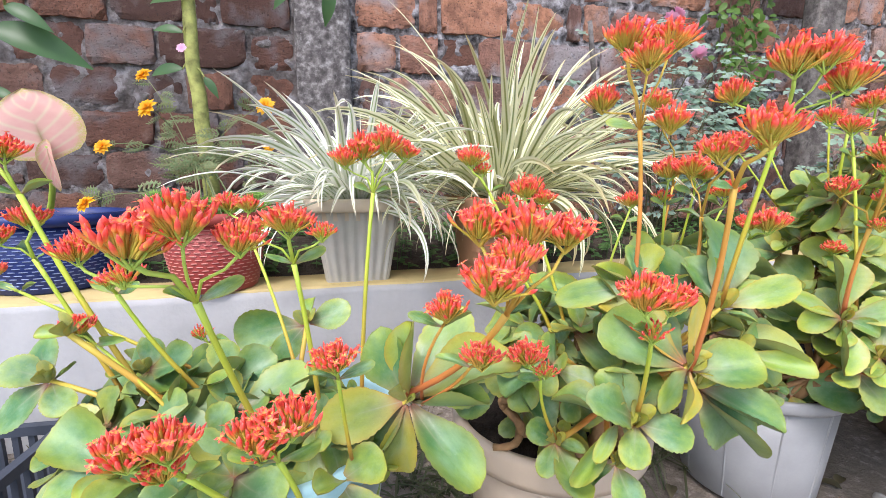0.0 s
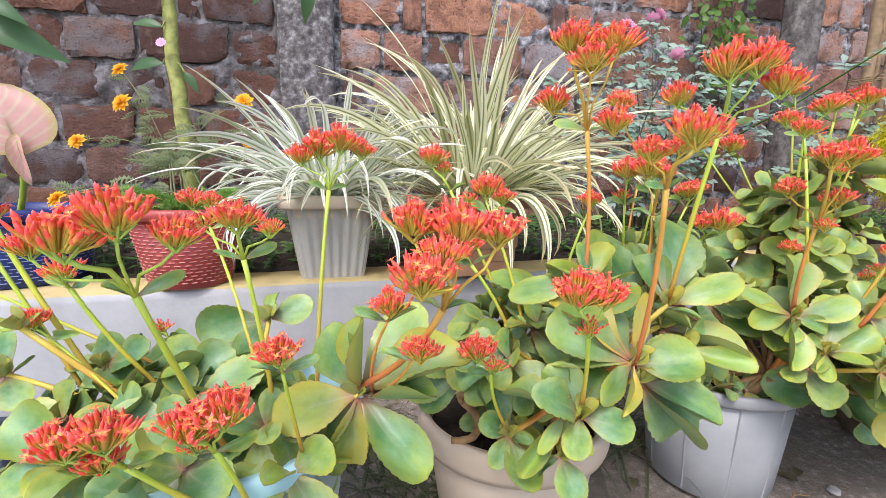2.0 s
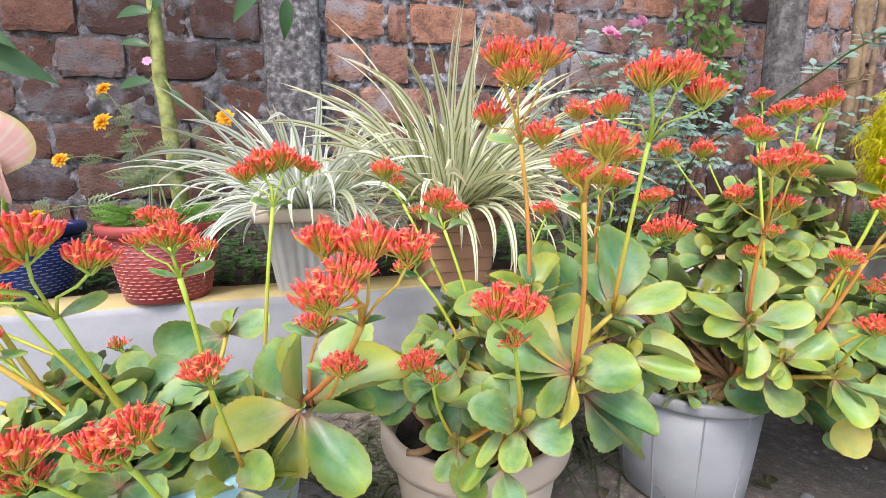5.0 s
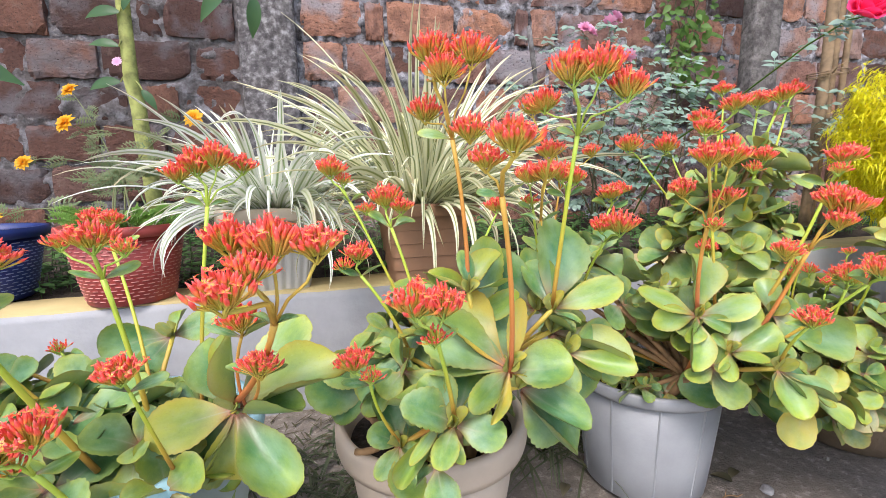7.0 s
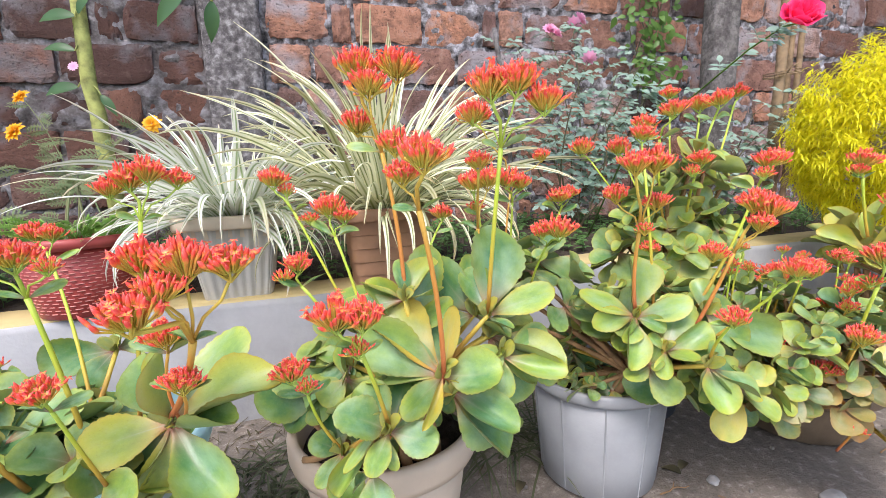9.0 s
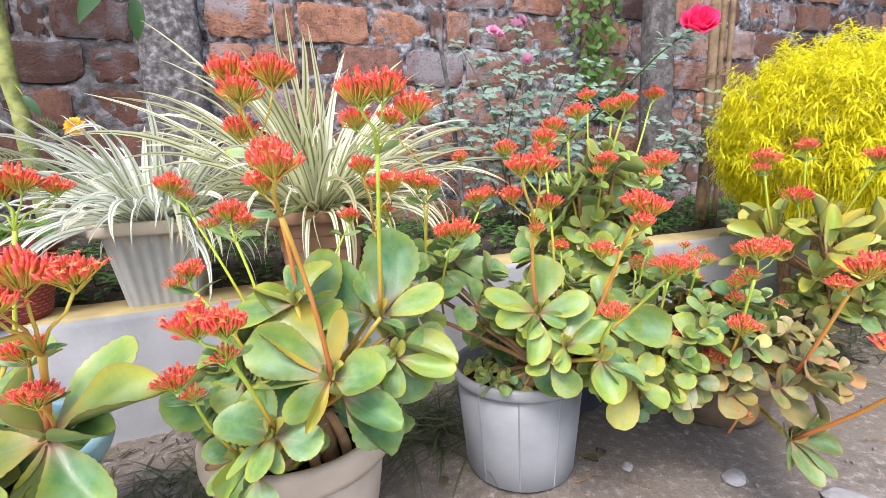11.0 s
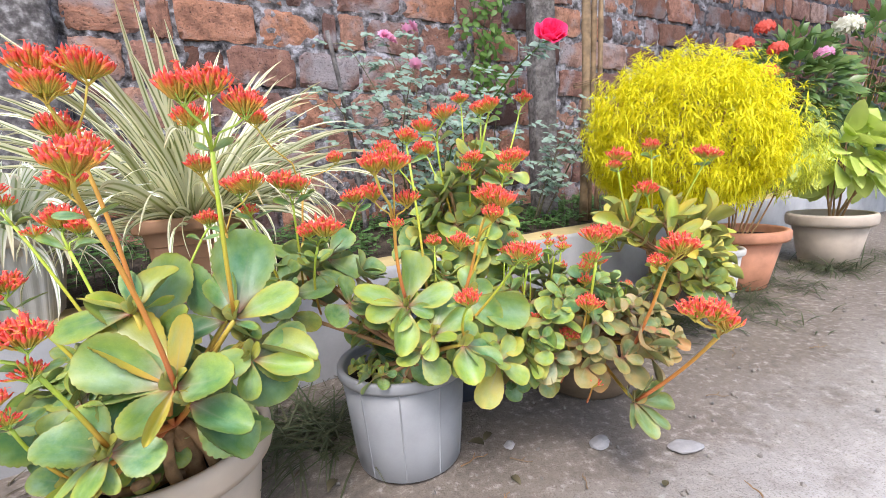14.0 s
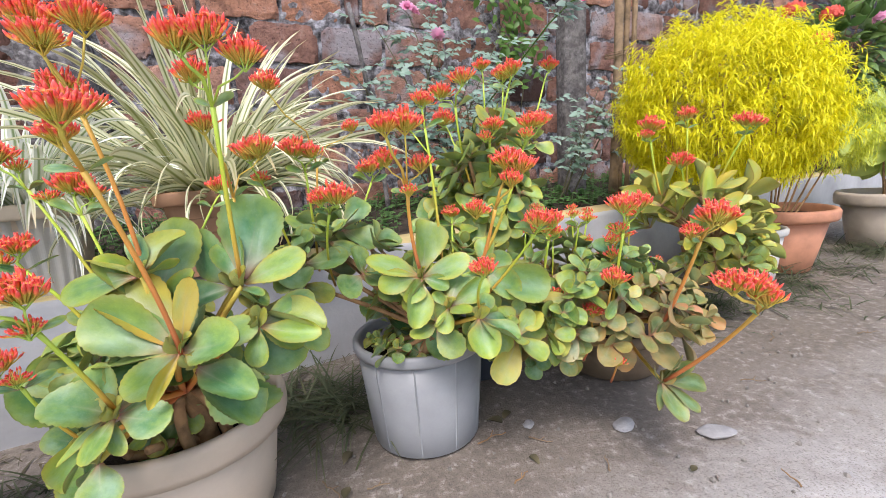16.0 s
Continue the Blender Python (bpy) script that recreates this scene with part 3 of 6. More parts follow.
def bed_sheet():
    b = Build()
    rows = []
    for i in range(26):
        u = i / 25
        row = []
        for k in range(120):
            x = -3.0 + 9.0 * k / 119
            y0 = kerb_y(x) + 0.095
            y = y0 + (wall_y(x) + 0.05 - y0) * u
            row.append((x, y, bed_z(x, y) + 0.016 * noise.noise((x * 9, y * 9, 2)) * min(1, u * 6)))
        rows.append(row)
    b.grid(rows, [[(0, 0, 0)] * 120 for _ in rows])
    tagged(new("bed_soil", b.done("bed_soil", M["bed"])), "dark loose soil of the flower bed", "soil", kind="structure")


bed_sheet()

COURSE, BRICK = 0.136, 0.225


def wall_backing():
    b = Build()
    xs = np.concatenate([np.linspace(-4, -1.75, 12), np.linspace(-1.7, 3.4, 560), np.linspace(3.45, 9, 90)])
    zs = np.concatenate([np.linspace(-0.02, 0.2, 4), np.linspace(0.21, 1.35, 134), np.linspace(1.42, 2.6, 10)])
    rows = [[(x, 0.0085 + 0.014 * noise.noise((x * 15, z * 17, 1)) + 0.009 * noise.noise((x * 42, z * 42, 7)), z) for x in xs] for z in zs]
    b.grid(rows, [[(0, 0, 0)] * len(xs) for _ in zs])
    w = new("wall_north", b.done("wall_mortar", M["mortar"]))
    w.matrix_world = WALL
    tagged(w, "old boundary wall of weathered brick with smeared gray mortar", "wall", kind="structure")
    c = Build()
    box(c, (-4, 0.04, -0.02), (9, 0.13, 2.6))
    part("core", c.done("wall_core", M["mortar"], False), w)
    return w


wall = wall_backing()


def brick_mesh(k, w, h, m="brick"):
    """An old brick: worn arrises, chipped corners and a pitted face."""
    r = random.Random(k)
    d, b = 0.03, Build()
    nx, nz = 13, 7
    rows = []
    for j in range(nz + 1):
        row = []
        for i in range(nx + 1):
            u, v = i / nx, j / nz
            x, z = (u - 0.5) * w, (v - 0.5) * h
            rim = i in (0, nx) or j in (0, nz)
            corner = min(u, 1 - u) * w + min(v, 1 - v) * h
            y = 0.003 * noise.noise((x * 22 + k * 7, z * 22, 0)) + 0.0012 * noise.noise((x * 90, z * 90, k))
            y += 0.0035 if rim else 0.0
            y += max(0.0, 0.035 - corner) * r.uniform(0.0, 0.6)
            n = 0.005 * noise.noise((x * 30, z * 30, k * 3.1)) if rim else 0.0
            row.append((x * (1 - 0.008 * rim) + n, y, z * (1 - 0.015 * rim) + n + (r.uniform(-0.003, 0.003) if rim else 0)))
        rows.append(row)
    rows = [[(x, d, z) for x, y, z in rows[0]]] + rows + [[(x, d, z) for x, y, z in rows[-1]]]
    rows = [[(r_[0][0], d, r_[0][2])] + r_ + [(r_[-1][0], d, r_[-1][2])] for r_ in rows]
    b.grid(rows, [[(0, 0, 0)] * len(rows[0]) for _ in rows])
    return b.done("brick", M[m], False)


SIZES = (("full", BRICK), ("half", 0.095), ("three", 0.165))
BRICKS = {kind: [brick_mesh(10 * i + k, w, COURSE - 0.014) for k in range(6)] for i, (kind, w) in enumerate(SIZES)}
BROWN = {kind: [brick_mesh(10 * i + k + 50, w, 0.112, "brick_dark") for k in range(6)] for i, (kind, w) in enumerate(SIZES)}

# upright joints that show, course by course from the one over the grass plants
EAST = {0: (-0.07, 0.133, 0.212, 0.455, 0.667, 0.728, 0.831, 1.055, 1.30), 1: (-0.07, 0.12, 0.36, 0.55, 0.73, 0.985, 1.225, 1.46), -1: (-0.07, 0.07, 0.21, 0.345, 0.57, 0.80, 1.05, 1.29)}
WEST = {0: (-1.22, -1.0, -0.79, -0.56, -0.483, -0.265), -1: (-1.28, -1.08, -0.863, -0.668, -0.40, -0.265), -2: (-1.2, -0.98, -0.782, -0.60, -0.45, -0.265), -3: (-1.32, -1.1, -0.9, -0.69, -0.5, -0.265)}


def lay_brick(rb, family, x0, x1, z, tone):
    w = x1 - x0 - rb.uniform(0.010, 0.018)
    kind, size = min(SIZES, key=lambda q: abs(q[1] - w))
    ob = part("brick", rb.choice(family[kind]), wall)
    ob.location = ((x0 + x1) / 2, rb.uniform(-0.008, 0.008), z + rb.uniform(-0.003, 0.003))
    ob.rotation_euler = (rb.uniform(-0.02, 0.02), rb.uniform(-0.02, 0.02), rb.uniform(-0.02, 0.02))
    ob.scale = (w / size, 1, rb.uniform(0.97, 1.02))
    ob.color = (tone, 0, 0, 1)


def lay_bricks():
    rb = random.Random(5)
    for k in range(-5, 5):
        joints = list(EAST.get(k, (-0.07, -0.07 + rb.uniform(0.08, 0.22))))
        while joints[-1] < 7.0:
            q = rb.random()
            joints.append(joints[-1] + (rb.uniform(0.205, 0.245) if q < 0.78 else rb.uniform(0.09, 0.13)))
        for i in range(len(joints) - 1):
            z = 0.906 + COURSE * (k + 0.5)
            if z > 0.27:
                lay_brick(rb, BROWN if rb.random() < (0.08 if joints[i] < 2.0 else 0.75) else BRICKS, joints[i], joints[i + 1], z, 0.8 if k == 0 and i == 3 else rb.random())
    for k in range(-5, 5):
        joints = list(WEST.get(k, (-0.265 - rb.uniform(0.12, 0.23), -0.265)))
        while joints[0] > -2.2:
            joints.insert(0, joints[0] - (rb.uniform(0.2, 0.235) if rb.random() < 0.8 else 0.11))
        for i in range(len(joints) - 1):
            z = 0.887 + 0.126 * (k + 0.5)
            if z > 0.27:
                lay_brick(rb, BROWN, joints[i], joints[i + 1], z, rb.random())


def pillar(name, x0, x1, y0, y1, top, m, label):
    b = Build()
    rows = []
    for i in range(40):
        z = top * i / 39
        row = []
        for k in range(28):
            u = k / 28 * 4
            s, f = int(u), u % 1
            px, py = [(f, 0), (1, f), (1 - f, 1), (0, 1 - f)][s]
            q = 0.004 * noise.noise((px * 5 + len(name), z * 14, py * 5))
            cx, cy = (px - 0.5), (py - 0.5)
            e = max(1e-4, (abs(2 * cx) ** 12 + abs(2 * cy) ** 12) ** (1 / 12))
            row.append(((x0 + x1) / 2 + cx / max(e, 0.97) * (x1 - x0) + q, (y0 + y1) / 2 + cy / max(e, 0.97) * (y1 - y0) + q, z))
        rows.append(row)
    b.grid(rows, [[(0, 0, 0)] * 28 for _ in rows], True)
    b.f.append(tuple(range(39 * 28, 40 * 28)))
    return tagged(new(name, b.done(name, m)), label, "pillar", kind="structure")


pil = pillar("pillar", -0.256, -0.084, -0.038, 0.07, 2.6, M["pillar"], "dark weathered rendered pillar of the wall")
pil.matrix_world = WALL
pillar("concrete_post", 1.444, 1.536, 1.21, 1.28, 2.4, M["post"], "gray concrete post before the wall")
# plain walls that close the yard behind and beside the walk
for nm, lo, hi in (("wall_south", (-14, -9.2, 0), (22, -9.0, 1.2)), ("wall_west", (-14.2, -9, 0), (-14, 1.5, 1.2))):
    b = Build()
    box(b, lo, hi)
    tagged(new(nm, b.done(nm, M["mortar"], False)), "plain rendered garden wall far behind", "wall", kind="structure")

# ---- kalanchoe plants ----
def leaf_mesh(k, fine=True):
    """A thick spoon-shaped leaf, one long, with a toothed margin."""
    r = random.Random(100 + k)
    b = Build()
    cols, n = ([-1.0, -0.86, -0.45, 0.0, 0.45, 0.86, 1.0], 33) if fine else ([-1.0, -0.6, 0.0, 0.6, 1.0], 21)
    cup, arch, twist, skew = r.uniform(-0.05, 0.75), r.uniform(-0.28, 0.38), r.uniform(-0.6, 0.6), r.uniform(-0.07, 0.07)
    tooth, peak, wave = r.uniform(0.012, 0.032), r.uniform(0.52, 0.66), r.uniform(0.005, 0.03)
    for side in (0, 1):
        rows, tones = [], []
        for i in range(n + 1):
            u = i / n
            if u < peak:
                s = u / peak
                w = 0.075 + 0.425 * math.sin(s * math.pi / 2) ** 1.35
            else:
                s = (u - peak) / (1 - peak)
                w = 0.50 * math.sqrt(max(0.0, 1 - s ** 2.2)) + 0.004
            row, tr = [], []
            for c in cols:
                cut = -tooth * ((i + (c > 0)) % 3 == 0) * (u > 0.33) if abs(c) > 0.95 else 0.0
                x = c * (w + cut) + skew * math.sin(math.pi * u)
                thick = 0.026 * (1 - abs(c) ** 2.5) * (1 - 0.55 * u) + 0.005
                groove = -0.014 * math.exp(-(c * 3.0) ** 2) * (1 - u)
                z = cup * (c * w) ** 2 * 1.8 - arch * u * u + twist * c * w * u * 0.6 + wave * math.sin(u * 9 + c * 3 + k) * abs(c)
                z += (thick + groove) if side == 0 else -thick
                row.append((x, u, z))
                e = max(abs(c), u ** 3 if u > 0.75 else 0)
                tr.append((e if abs(c) < 0.95 else 1.0, u, float(side)))
            rows.append(row if side == 0 else row[::-1])
            tones.append(tr if side == 0 else tr[::-1])
        b.grid(rows, tones)
    return b.done("leaf", M["leaf"])


def dull_copy(meshes):
    out = [m.copy() for m in meshes]
    for m in out:
        m.materials.clear()
        m.materials.append(M["leaf_old"])
    return out


LEAVES, SMALL = [leaf_mesh(k) for k in range(9)], [leaf_mesh(20 + k, False) for k in range(10)]
LEAVES_OLD, SMALL_OLD = dull_copy(LEAVES), dull_copy(SMALL)
TOWARD = Vector((0.10, -0.75, 0.75))


def put_leaf(plant, root, tip, width, lime, old=False, name="leaf", face=None, bronze=0.0):
    o = plant.location
    a, b = Vector(root) - o, Vector(tip) - o
    d = b - a
    L = max(d.length, 0.012)
    d.normalize()
    n = TOWARD + Vector((R.uniform(-0.75, 0.75), R.uniform(-0.4, 0.5), R.uniform(-0.6, 0.7))) if face is None else Vector(face) + Vector((R.uniform(-0.45, 0.45), R.uniform(-0.45, 0.45), R.uniform(-0.3, 0.3)))
    n = n - d * n.dot(d)
    n = n.normalized() if n.length > 0.05 else d.orthogonal().normalized()
    s = d.cross(n)
    m = Matrix((s, d, n)).transposed().to_4x4()
    m.translation = a
    ob = part(name, R.choice((LEAVES_OLD if old else LEAVES) if face is None else (SMALL_OLD if old else SMALL)), plant)
    ob.matrix_basis = m @ Matrix.Diagonal((L * width, L, L * 0.8, 1))
    if face is not None:
        bronze += R.uniform(0.0, 0.16)
    if face is not None and R.random() < 0.10:
        bronze += R.uniform(0.2, 0.55)
    ob.color = (min(1.0, max(0.0, lime * 0.75 + 0.08 + R.uniform(-0.18, 0.18))), min(1.0, bronze), 0, 1)
    return ob


def branch(plant, root, tip, r0=0.007, r1=0.004, name="stem", m="wood"):
    o = plant.location
    b = Build()
    a, c = Vector(root) - o, Vector(tip) - o
    b.tube(bent(a, c, (R.uniform(-0.01, 0.01), R.uniform(-0.01, 0.01), 0), 7), [(r0 + (r1 - r0) * i / 7) * (1.16 if i % 2 and name == "trunk" else 1.0) for i in range(8)], 8)
    return part(name, b.done(name, M[m]), plant)


def rosette(plant, at, leaves, old=False):
    """Leaves round a node: rows of tip, width and limeness; a short stem leads to the node."""
    for x, y, z, w, lime in leaves:
        root = Vector(at).lerp(Vector((x, y, z)), 0.06)
        put_leaf(plant, root, (x, y, z), w, min(lime, 0.6) if lime > 1 else lime, old, bronze=max(0.0, lime - 1))
    up = TOWARD.normalized() + Vector((0, 0, 0.5))
    for k in range(4):
        a = k * math.pi / 2 + 0.4
        d = Vector((math.cos(a), math.sin(a) * 0.6, math.sin(a) * 0.5)) * 0.6 + up
        put_leaf(plant, Vector(at) - d.normalized() * 0.003, Vector(at) + d.normalized() * R.uniform(0.012, 0.024), 0.5, 0.5, old, face=Vector(d).cross(Vector((0.3, 0.1, 1))), bronze=0.4)
    branch(plant, plant["crown"], at, 0.0032, 0.0024, "stem", "stem_red")


def bushy(plant, centre, radii, count, length, lime=0.3, old=False, seed=1, per=6, lean=(0, 0, 0), width=0.7, bronze=0.0, rise=0.0):
    """Shoots strewn over a rounded mound, each with crossed pairs of leaves: wide ones below, small ones above."""
    r = random.Random(seed)
    c = Vector(centre)
    for i in range(count):
        y = 1 - (i + 0.5) / count * 1.25
        q = math.sqrt(max(0.0, 1 - y * y))
        th = i * 2.39996 + r.uniform(-0.3, 0.3)
        out = Vector((q * math.cos(th), q * math.sin(th), y))
        at = c + Vector([out[k] * radii[k] * r.uniform(0.60, 1.0) for k in range(3)])
        axis = (out + Vector((0, -0.25, 0.75)) + Vector(lean) + Vector((r.uniform(-0.4, 0.4), r.uniform(-0.4, 0.4), 0))).normalized()
        x = axis.orthogonal().normalized()
        z = axis.cross(x)
        t0, big, tone = r.uniform(0, 6.28), r.uniform(0.75, 1.2), r.uniform(-0.22, 0.28)
        for k in range(per):
            pair = k // 2
            a = t0 + pair * math.pi / 2 + (k % 2) * math.pi + r.uniform(-0.22, 0.22)
            up = rise + (-0.10, 0.35, 0.95, 1.6)[min(pair, 3)] + r.uniform(-0.2, 0.25)
            d = (x * math.cos(a) + z * math.sin(a) + axis * up).normalized()
            L = length * big * (1.15, 0.95, 0.62, 0.45)[min(pair, 3)] * r.uniform(0.85, 1.15)
            foot = at + axis * (0.006 * pair)
            put_leaf(plant, foot, foot + d * L, width * r.uniform(0.8, 1.2), lime + tone + r.uniform(-0.12, 0.12) + 0.12 * pair, old, face=axis - d * 0.3, bronze=bronze * r.random())
        if i % 2 == 0:
            branch(plant, plant["crown"], at, 0.0038, 0.0026)


def head_mesh(k, young=False):
    """A flat-domed cluster of pointed florets crowded on a short green funnel of stalks, one wide."""
    r = random.Random(40 + k)
    b = Build()
    n = 64 if not young else 34
    for i in range(n):
        q = math.sqrt((i + 0.5) / n)
        th = i * 2.39996 + r.uniform(-0.3, 0.3)
        rad = 0.44 * q * r.uniform(0.75, 1.15)
        top = Vector((rad * math.cos(th), rad * math.sin(th), 0.25 * (1 - q * q) * r.uniform(0.5, 1.4) + r.uniform(-0.08, 0.08) + (0.08 if not young else 0.02)))
        foot = Vector((rad * 0.40 * math.cos(th), rad * 0.40 * math.sin(th), -0.20 + 0.05 * q + r.uniform(0, 0.03)))
        d = (top - foot).normalized()
        d = (d + Vector((0, 0, 0.30)) + Vector((r.uniform(-0.3, 0.3), r.uniform(-0.3, 0.3), 0))).normalized()
        L = (0.215 if not young else 0.185) * r.uniform(0.75, 1.2)
        w = 0.033 * r.uniform(0.75, 1.25)
        x = d.orthogonal().normalized()
        y = d.cross(x)
        rows, tones = [], []
        for u, g in ((0.0, 0.42), (0.16, 0.85), (0.34, 1.0), (0.56, 0.92), (0.80, 0.52), (1.0, 0.04)):
            p = top - d * L * 0.62 + d * L * u
            rows.append([p + (x * math.cos(a) + y * math.sin(a)) * w * g for a in [j * math.pi / 2.5 for j in range(5)]])
            tones.append([(0.0, 0.14 + 0.86 * u, 0.0)] * 5)
        b.grid(rows, tones, True)
        b.tube([foot, top - d * L * 0.58], [0.016, 0.020], 4, 0.0, 0.10, False)
        if not young and i % 4 == 1:
            for j in range(4):
                a = j * math.pi / 2 + r.random()
                b.blade(top + d * L * 0.22, (x * math.cos(a) + y * math.sin(a)) * 0.9 + d * 0.7, d, 0.10, 0.05, 0.6, 2, 0.1, 0.8)
    return b.done("flower_head", M["bud"])


HEADS = [head_mesh(k) for k in range(5)]
YOUNG = [head_mesh(k, True) for k in range(8, 11)]


def put_head(plant, at, size, young=False, tilt=(0, 0)):
    size = size * 0.95
    ob = part("flower_head", R.choice(YOUNG if young else HEADS), plant)
    ob.matrix_basis = pose(*(Vector(at) - plant.location), tilt[0] + R.uniform(-10, 10), tilt[1] + R.uniform(-10, 10), R.uniform(0, 360)) @ Matrix.Diagonal((size, size, size * R.uniform(0.76, 0.96), 1))
    return ob


def stalk(plant, root, heads, thick=0.0042, fork=0.62, red=False, bracts=True, bend=(0, 0, 0), node=None):
    """One flowering stem with its forks and heads; rows of place and width; node: where it forks, if known."""
    o, thick = plant.location, min(0.0025, thick * 0.50)
    tops = [Vector(h[:3]) for h in heads]
    mean = sum(tops, Vector()) / len(tops)
    a = Vector(root)
    spread = sum((p - mean).length for p in tops) / len(tops)
    reach = (mean - a).length
    drop = max(0.16 * reach, min((1 - fork) * reach, 1.1 * spread + 0.008))
    f = a.lerp(mean, 1 - drop / reach) + Vector(bend)
    b = Build()
    lean = Vector(bend) * 0.3 + Vector((R.uniform(-0.006, 0.006), 0, 0))
    if node:
        f = Vector(node)
        drop, lean = (mean - f).length, Vector((f.x - a.x, f.y - a.y, 0)) * 0.11
    pts = bent(a - o, f - o, lean, 7)
    b.tube(pts, [thick * (1.15 - 0.25 * i / 7 + (0.22 if i == 7 and len(heads) > 1 else 0.0)) for i in range(8)], 8, 0.0, 0.75)
    ahead = (pts[-1] - pts[-2]).normalized()
    for i, (tp, h) in enumerate(zip(tops, heads)):
        base = tp - Vector((0, 0, h[3] * 0.20))
        near = (f - o) + ahead * drop * (0.30 if i else 0.45)
        mid = near.lerp(base - o, 0.55) + Vector((base.x - f.x, base.y - f.y, 0)) * 0.16
        k = 0.80 if i == 0 else 0.48
        b.tube([f - o, near.lerp(mid, 0.35), mid, base - o], [thick * k, thick * k, thick * k * 0.9, thick * k], 7, 0.65, 1.0)
        for j in range(7):
            t = j * 0.9 + R.random()
            b.tube([base - o - Vector((0, 0, h[3] * 0.06)), base - o + Vector((math.cos(t) * h[3] * 0.20, math.sin(t) * h[3] * 0.20, h[3] * 0.13))], [thick * 0.42, thick * 0.34], 4, 0.9, 1.0, False)
    stem = part("flower_stem", b.done("flower_stem", M["stem_red" if red else "stem"]), plant)
    for tp, h in zip(tops, heads):
        put_head(plant, tp, h[3], h[3] < 0.034).parent = stem
    if bracts:
        side = Vector((R.uniform(0.6, 1), R.uniform(-0.5, 0.5), 0.35))
        for sgn in (1, -1):
            put_leaf(plant, f, f + Vector((side.x * sgn, side.y * sgn, side.z)).normalized() * R.uniform(0.016, 0.030), 0.30, R.uniform(0.1, 0.5), name="bract").parent = stem


def kalanchoe(at, crown, label, foot=None):
    k = empty("kalanchoe", at, label, "flowering plant", "potted kalanchoes")
    k["crown"] = crown
    # a few woody shoots from the soil to the crown
    for i in range(3):
        a = i * 2.1 + R.random()
        branch(k, Vector(foot or at) + Vector((0.02 * math.cos(a), 0.02 * math.sin(a), -0.005)), Vector(crown) + Vector((0.01 * math.cos(a), 0.01 * math.sin(a), 0)), 0.0068, 0.005, "trunk")
    return k


round_pot("flower_pot", (0.035, 0.168, 0), 0.085, 0.115, 0.196, M["pale_plastic"], "pale gray-green round plastic pot with a teal lip", rim_mat=M["teal_plastic"], rim_label="teal blue lip")
round_pot("flower_pot", (0.338, 0.262, 0), 0.090, 0.112, 0.148, M["cream_plastic"], "cream round plastic pot with a wide lip", 0.034, 0.008, turn=20)
round_pot("flower_pot", (0.652, 0.324, 0), 0.082, 0.0965, 0.165, M["gray_plastic"], "light gray ribbed plastic nursery pot", 0.016, 0.005, ribs=10)
round_pot("flower_pot", (0.80, 0.50, 0), 0.08, 0.10, 0.16, M["dark_plastic"], "dark plastic pot hidden under leaves", 0.016)
round_pot("flower_pot", (1.05, 0.40, 0), 0.085, 0.11, 0.095, M["brown_clay"], "low brown clay bowl on the ground", 0.018)
round_pot("flower_pot", (1.765, 0.695, 0), 0.058, 0.074, 0.160, M["white_plastic"], "white round plastic pot with rounded lip", 0.02)

k1 = kalanchoe((0.038, 0.153, 0.123), (0.044, 0.134, 0.156), "kalanchoe with broad green leaves and coral red clusters")
rosette(k1, (0.168, 0.104, 0.245), [(0.099, 0.085, 0.233, 0.62, 1.35), (0.145, 0.102, 0.305, 0.68, 0.15), (0.173, 0.092, 0.318, 0.50, 0.60), (0.255, 0.096, 0.293, 0.58, 1.25), (0.226, 0.066, 0.190, 0.50, 0.40), (0.156, 0.095, 0.176, 0.50, 1.5), (0.234, 0.072, 0.256, 0.50, 0.20), (0.220, 0.150, 0.313, 0.50, 0.30), (0.095, 0.119, 0.186, 0.70, 0.10), (0.125, 0.116, 0.171, 0.70, 0.10)])
rosette(k1, (-0.079, 0.159, 0.249), [(-0.076, 0.137, 0.236, 0.80, 0.20), (-0.031, 0.151, 0.266, 0.80, 0.25), (-0.086, 0.182, 0.275, 0.70, 0.15), (-0.034, 0.127, 0.240, 0.70, 0.40), (-0.116, 0.191, 0.266, 0.60, 0.30)])
rosette(k1, (-0.168, 0.158, 0.240), [(-0.208, 0.151, 0.258, 0.80, 0.10), (-0.202, 0.183, 0.275, 0.70, 0.20), (-0.204, 0.133, 0.206, 0.70, 0.10), (-0.159, 0.179, 0.247, 0.60, 0.40), (-0.140, 0.135, 0.220, 0.70, 0.30)])
rosette(k1, (0.018, 0.116, 0.229), [(-0.019, 0.100, 0.180, 0.75, 0.15), (-0.002, 0.129, 0.260, 0.75, 0.70), (0.017, 0.149, 0.253, 0.60, 0.75), (-0.033, 0.115, 0.226, 0.60, 0.40), (0.064, 0.078, 0.170, 0.75, 0.15), (0.077, 0.139, 0.261, 0.60, 0.55)])
rosette(k1, (0.067, 0.099, 0.175), [(0.108, 0.091, 0.197, 0.85, 0.10), (0.036, 0.080, 0.179, 0.80, 0.15), (0.091, 0.077, 0.161, 0.80, 0.20), (0.095, 0.126, 0.234, 0.60, 0.35), (0.056, 0.133, 0.204, 0.70, 0.20)])
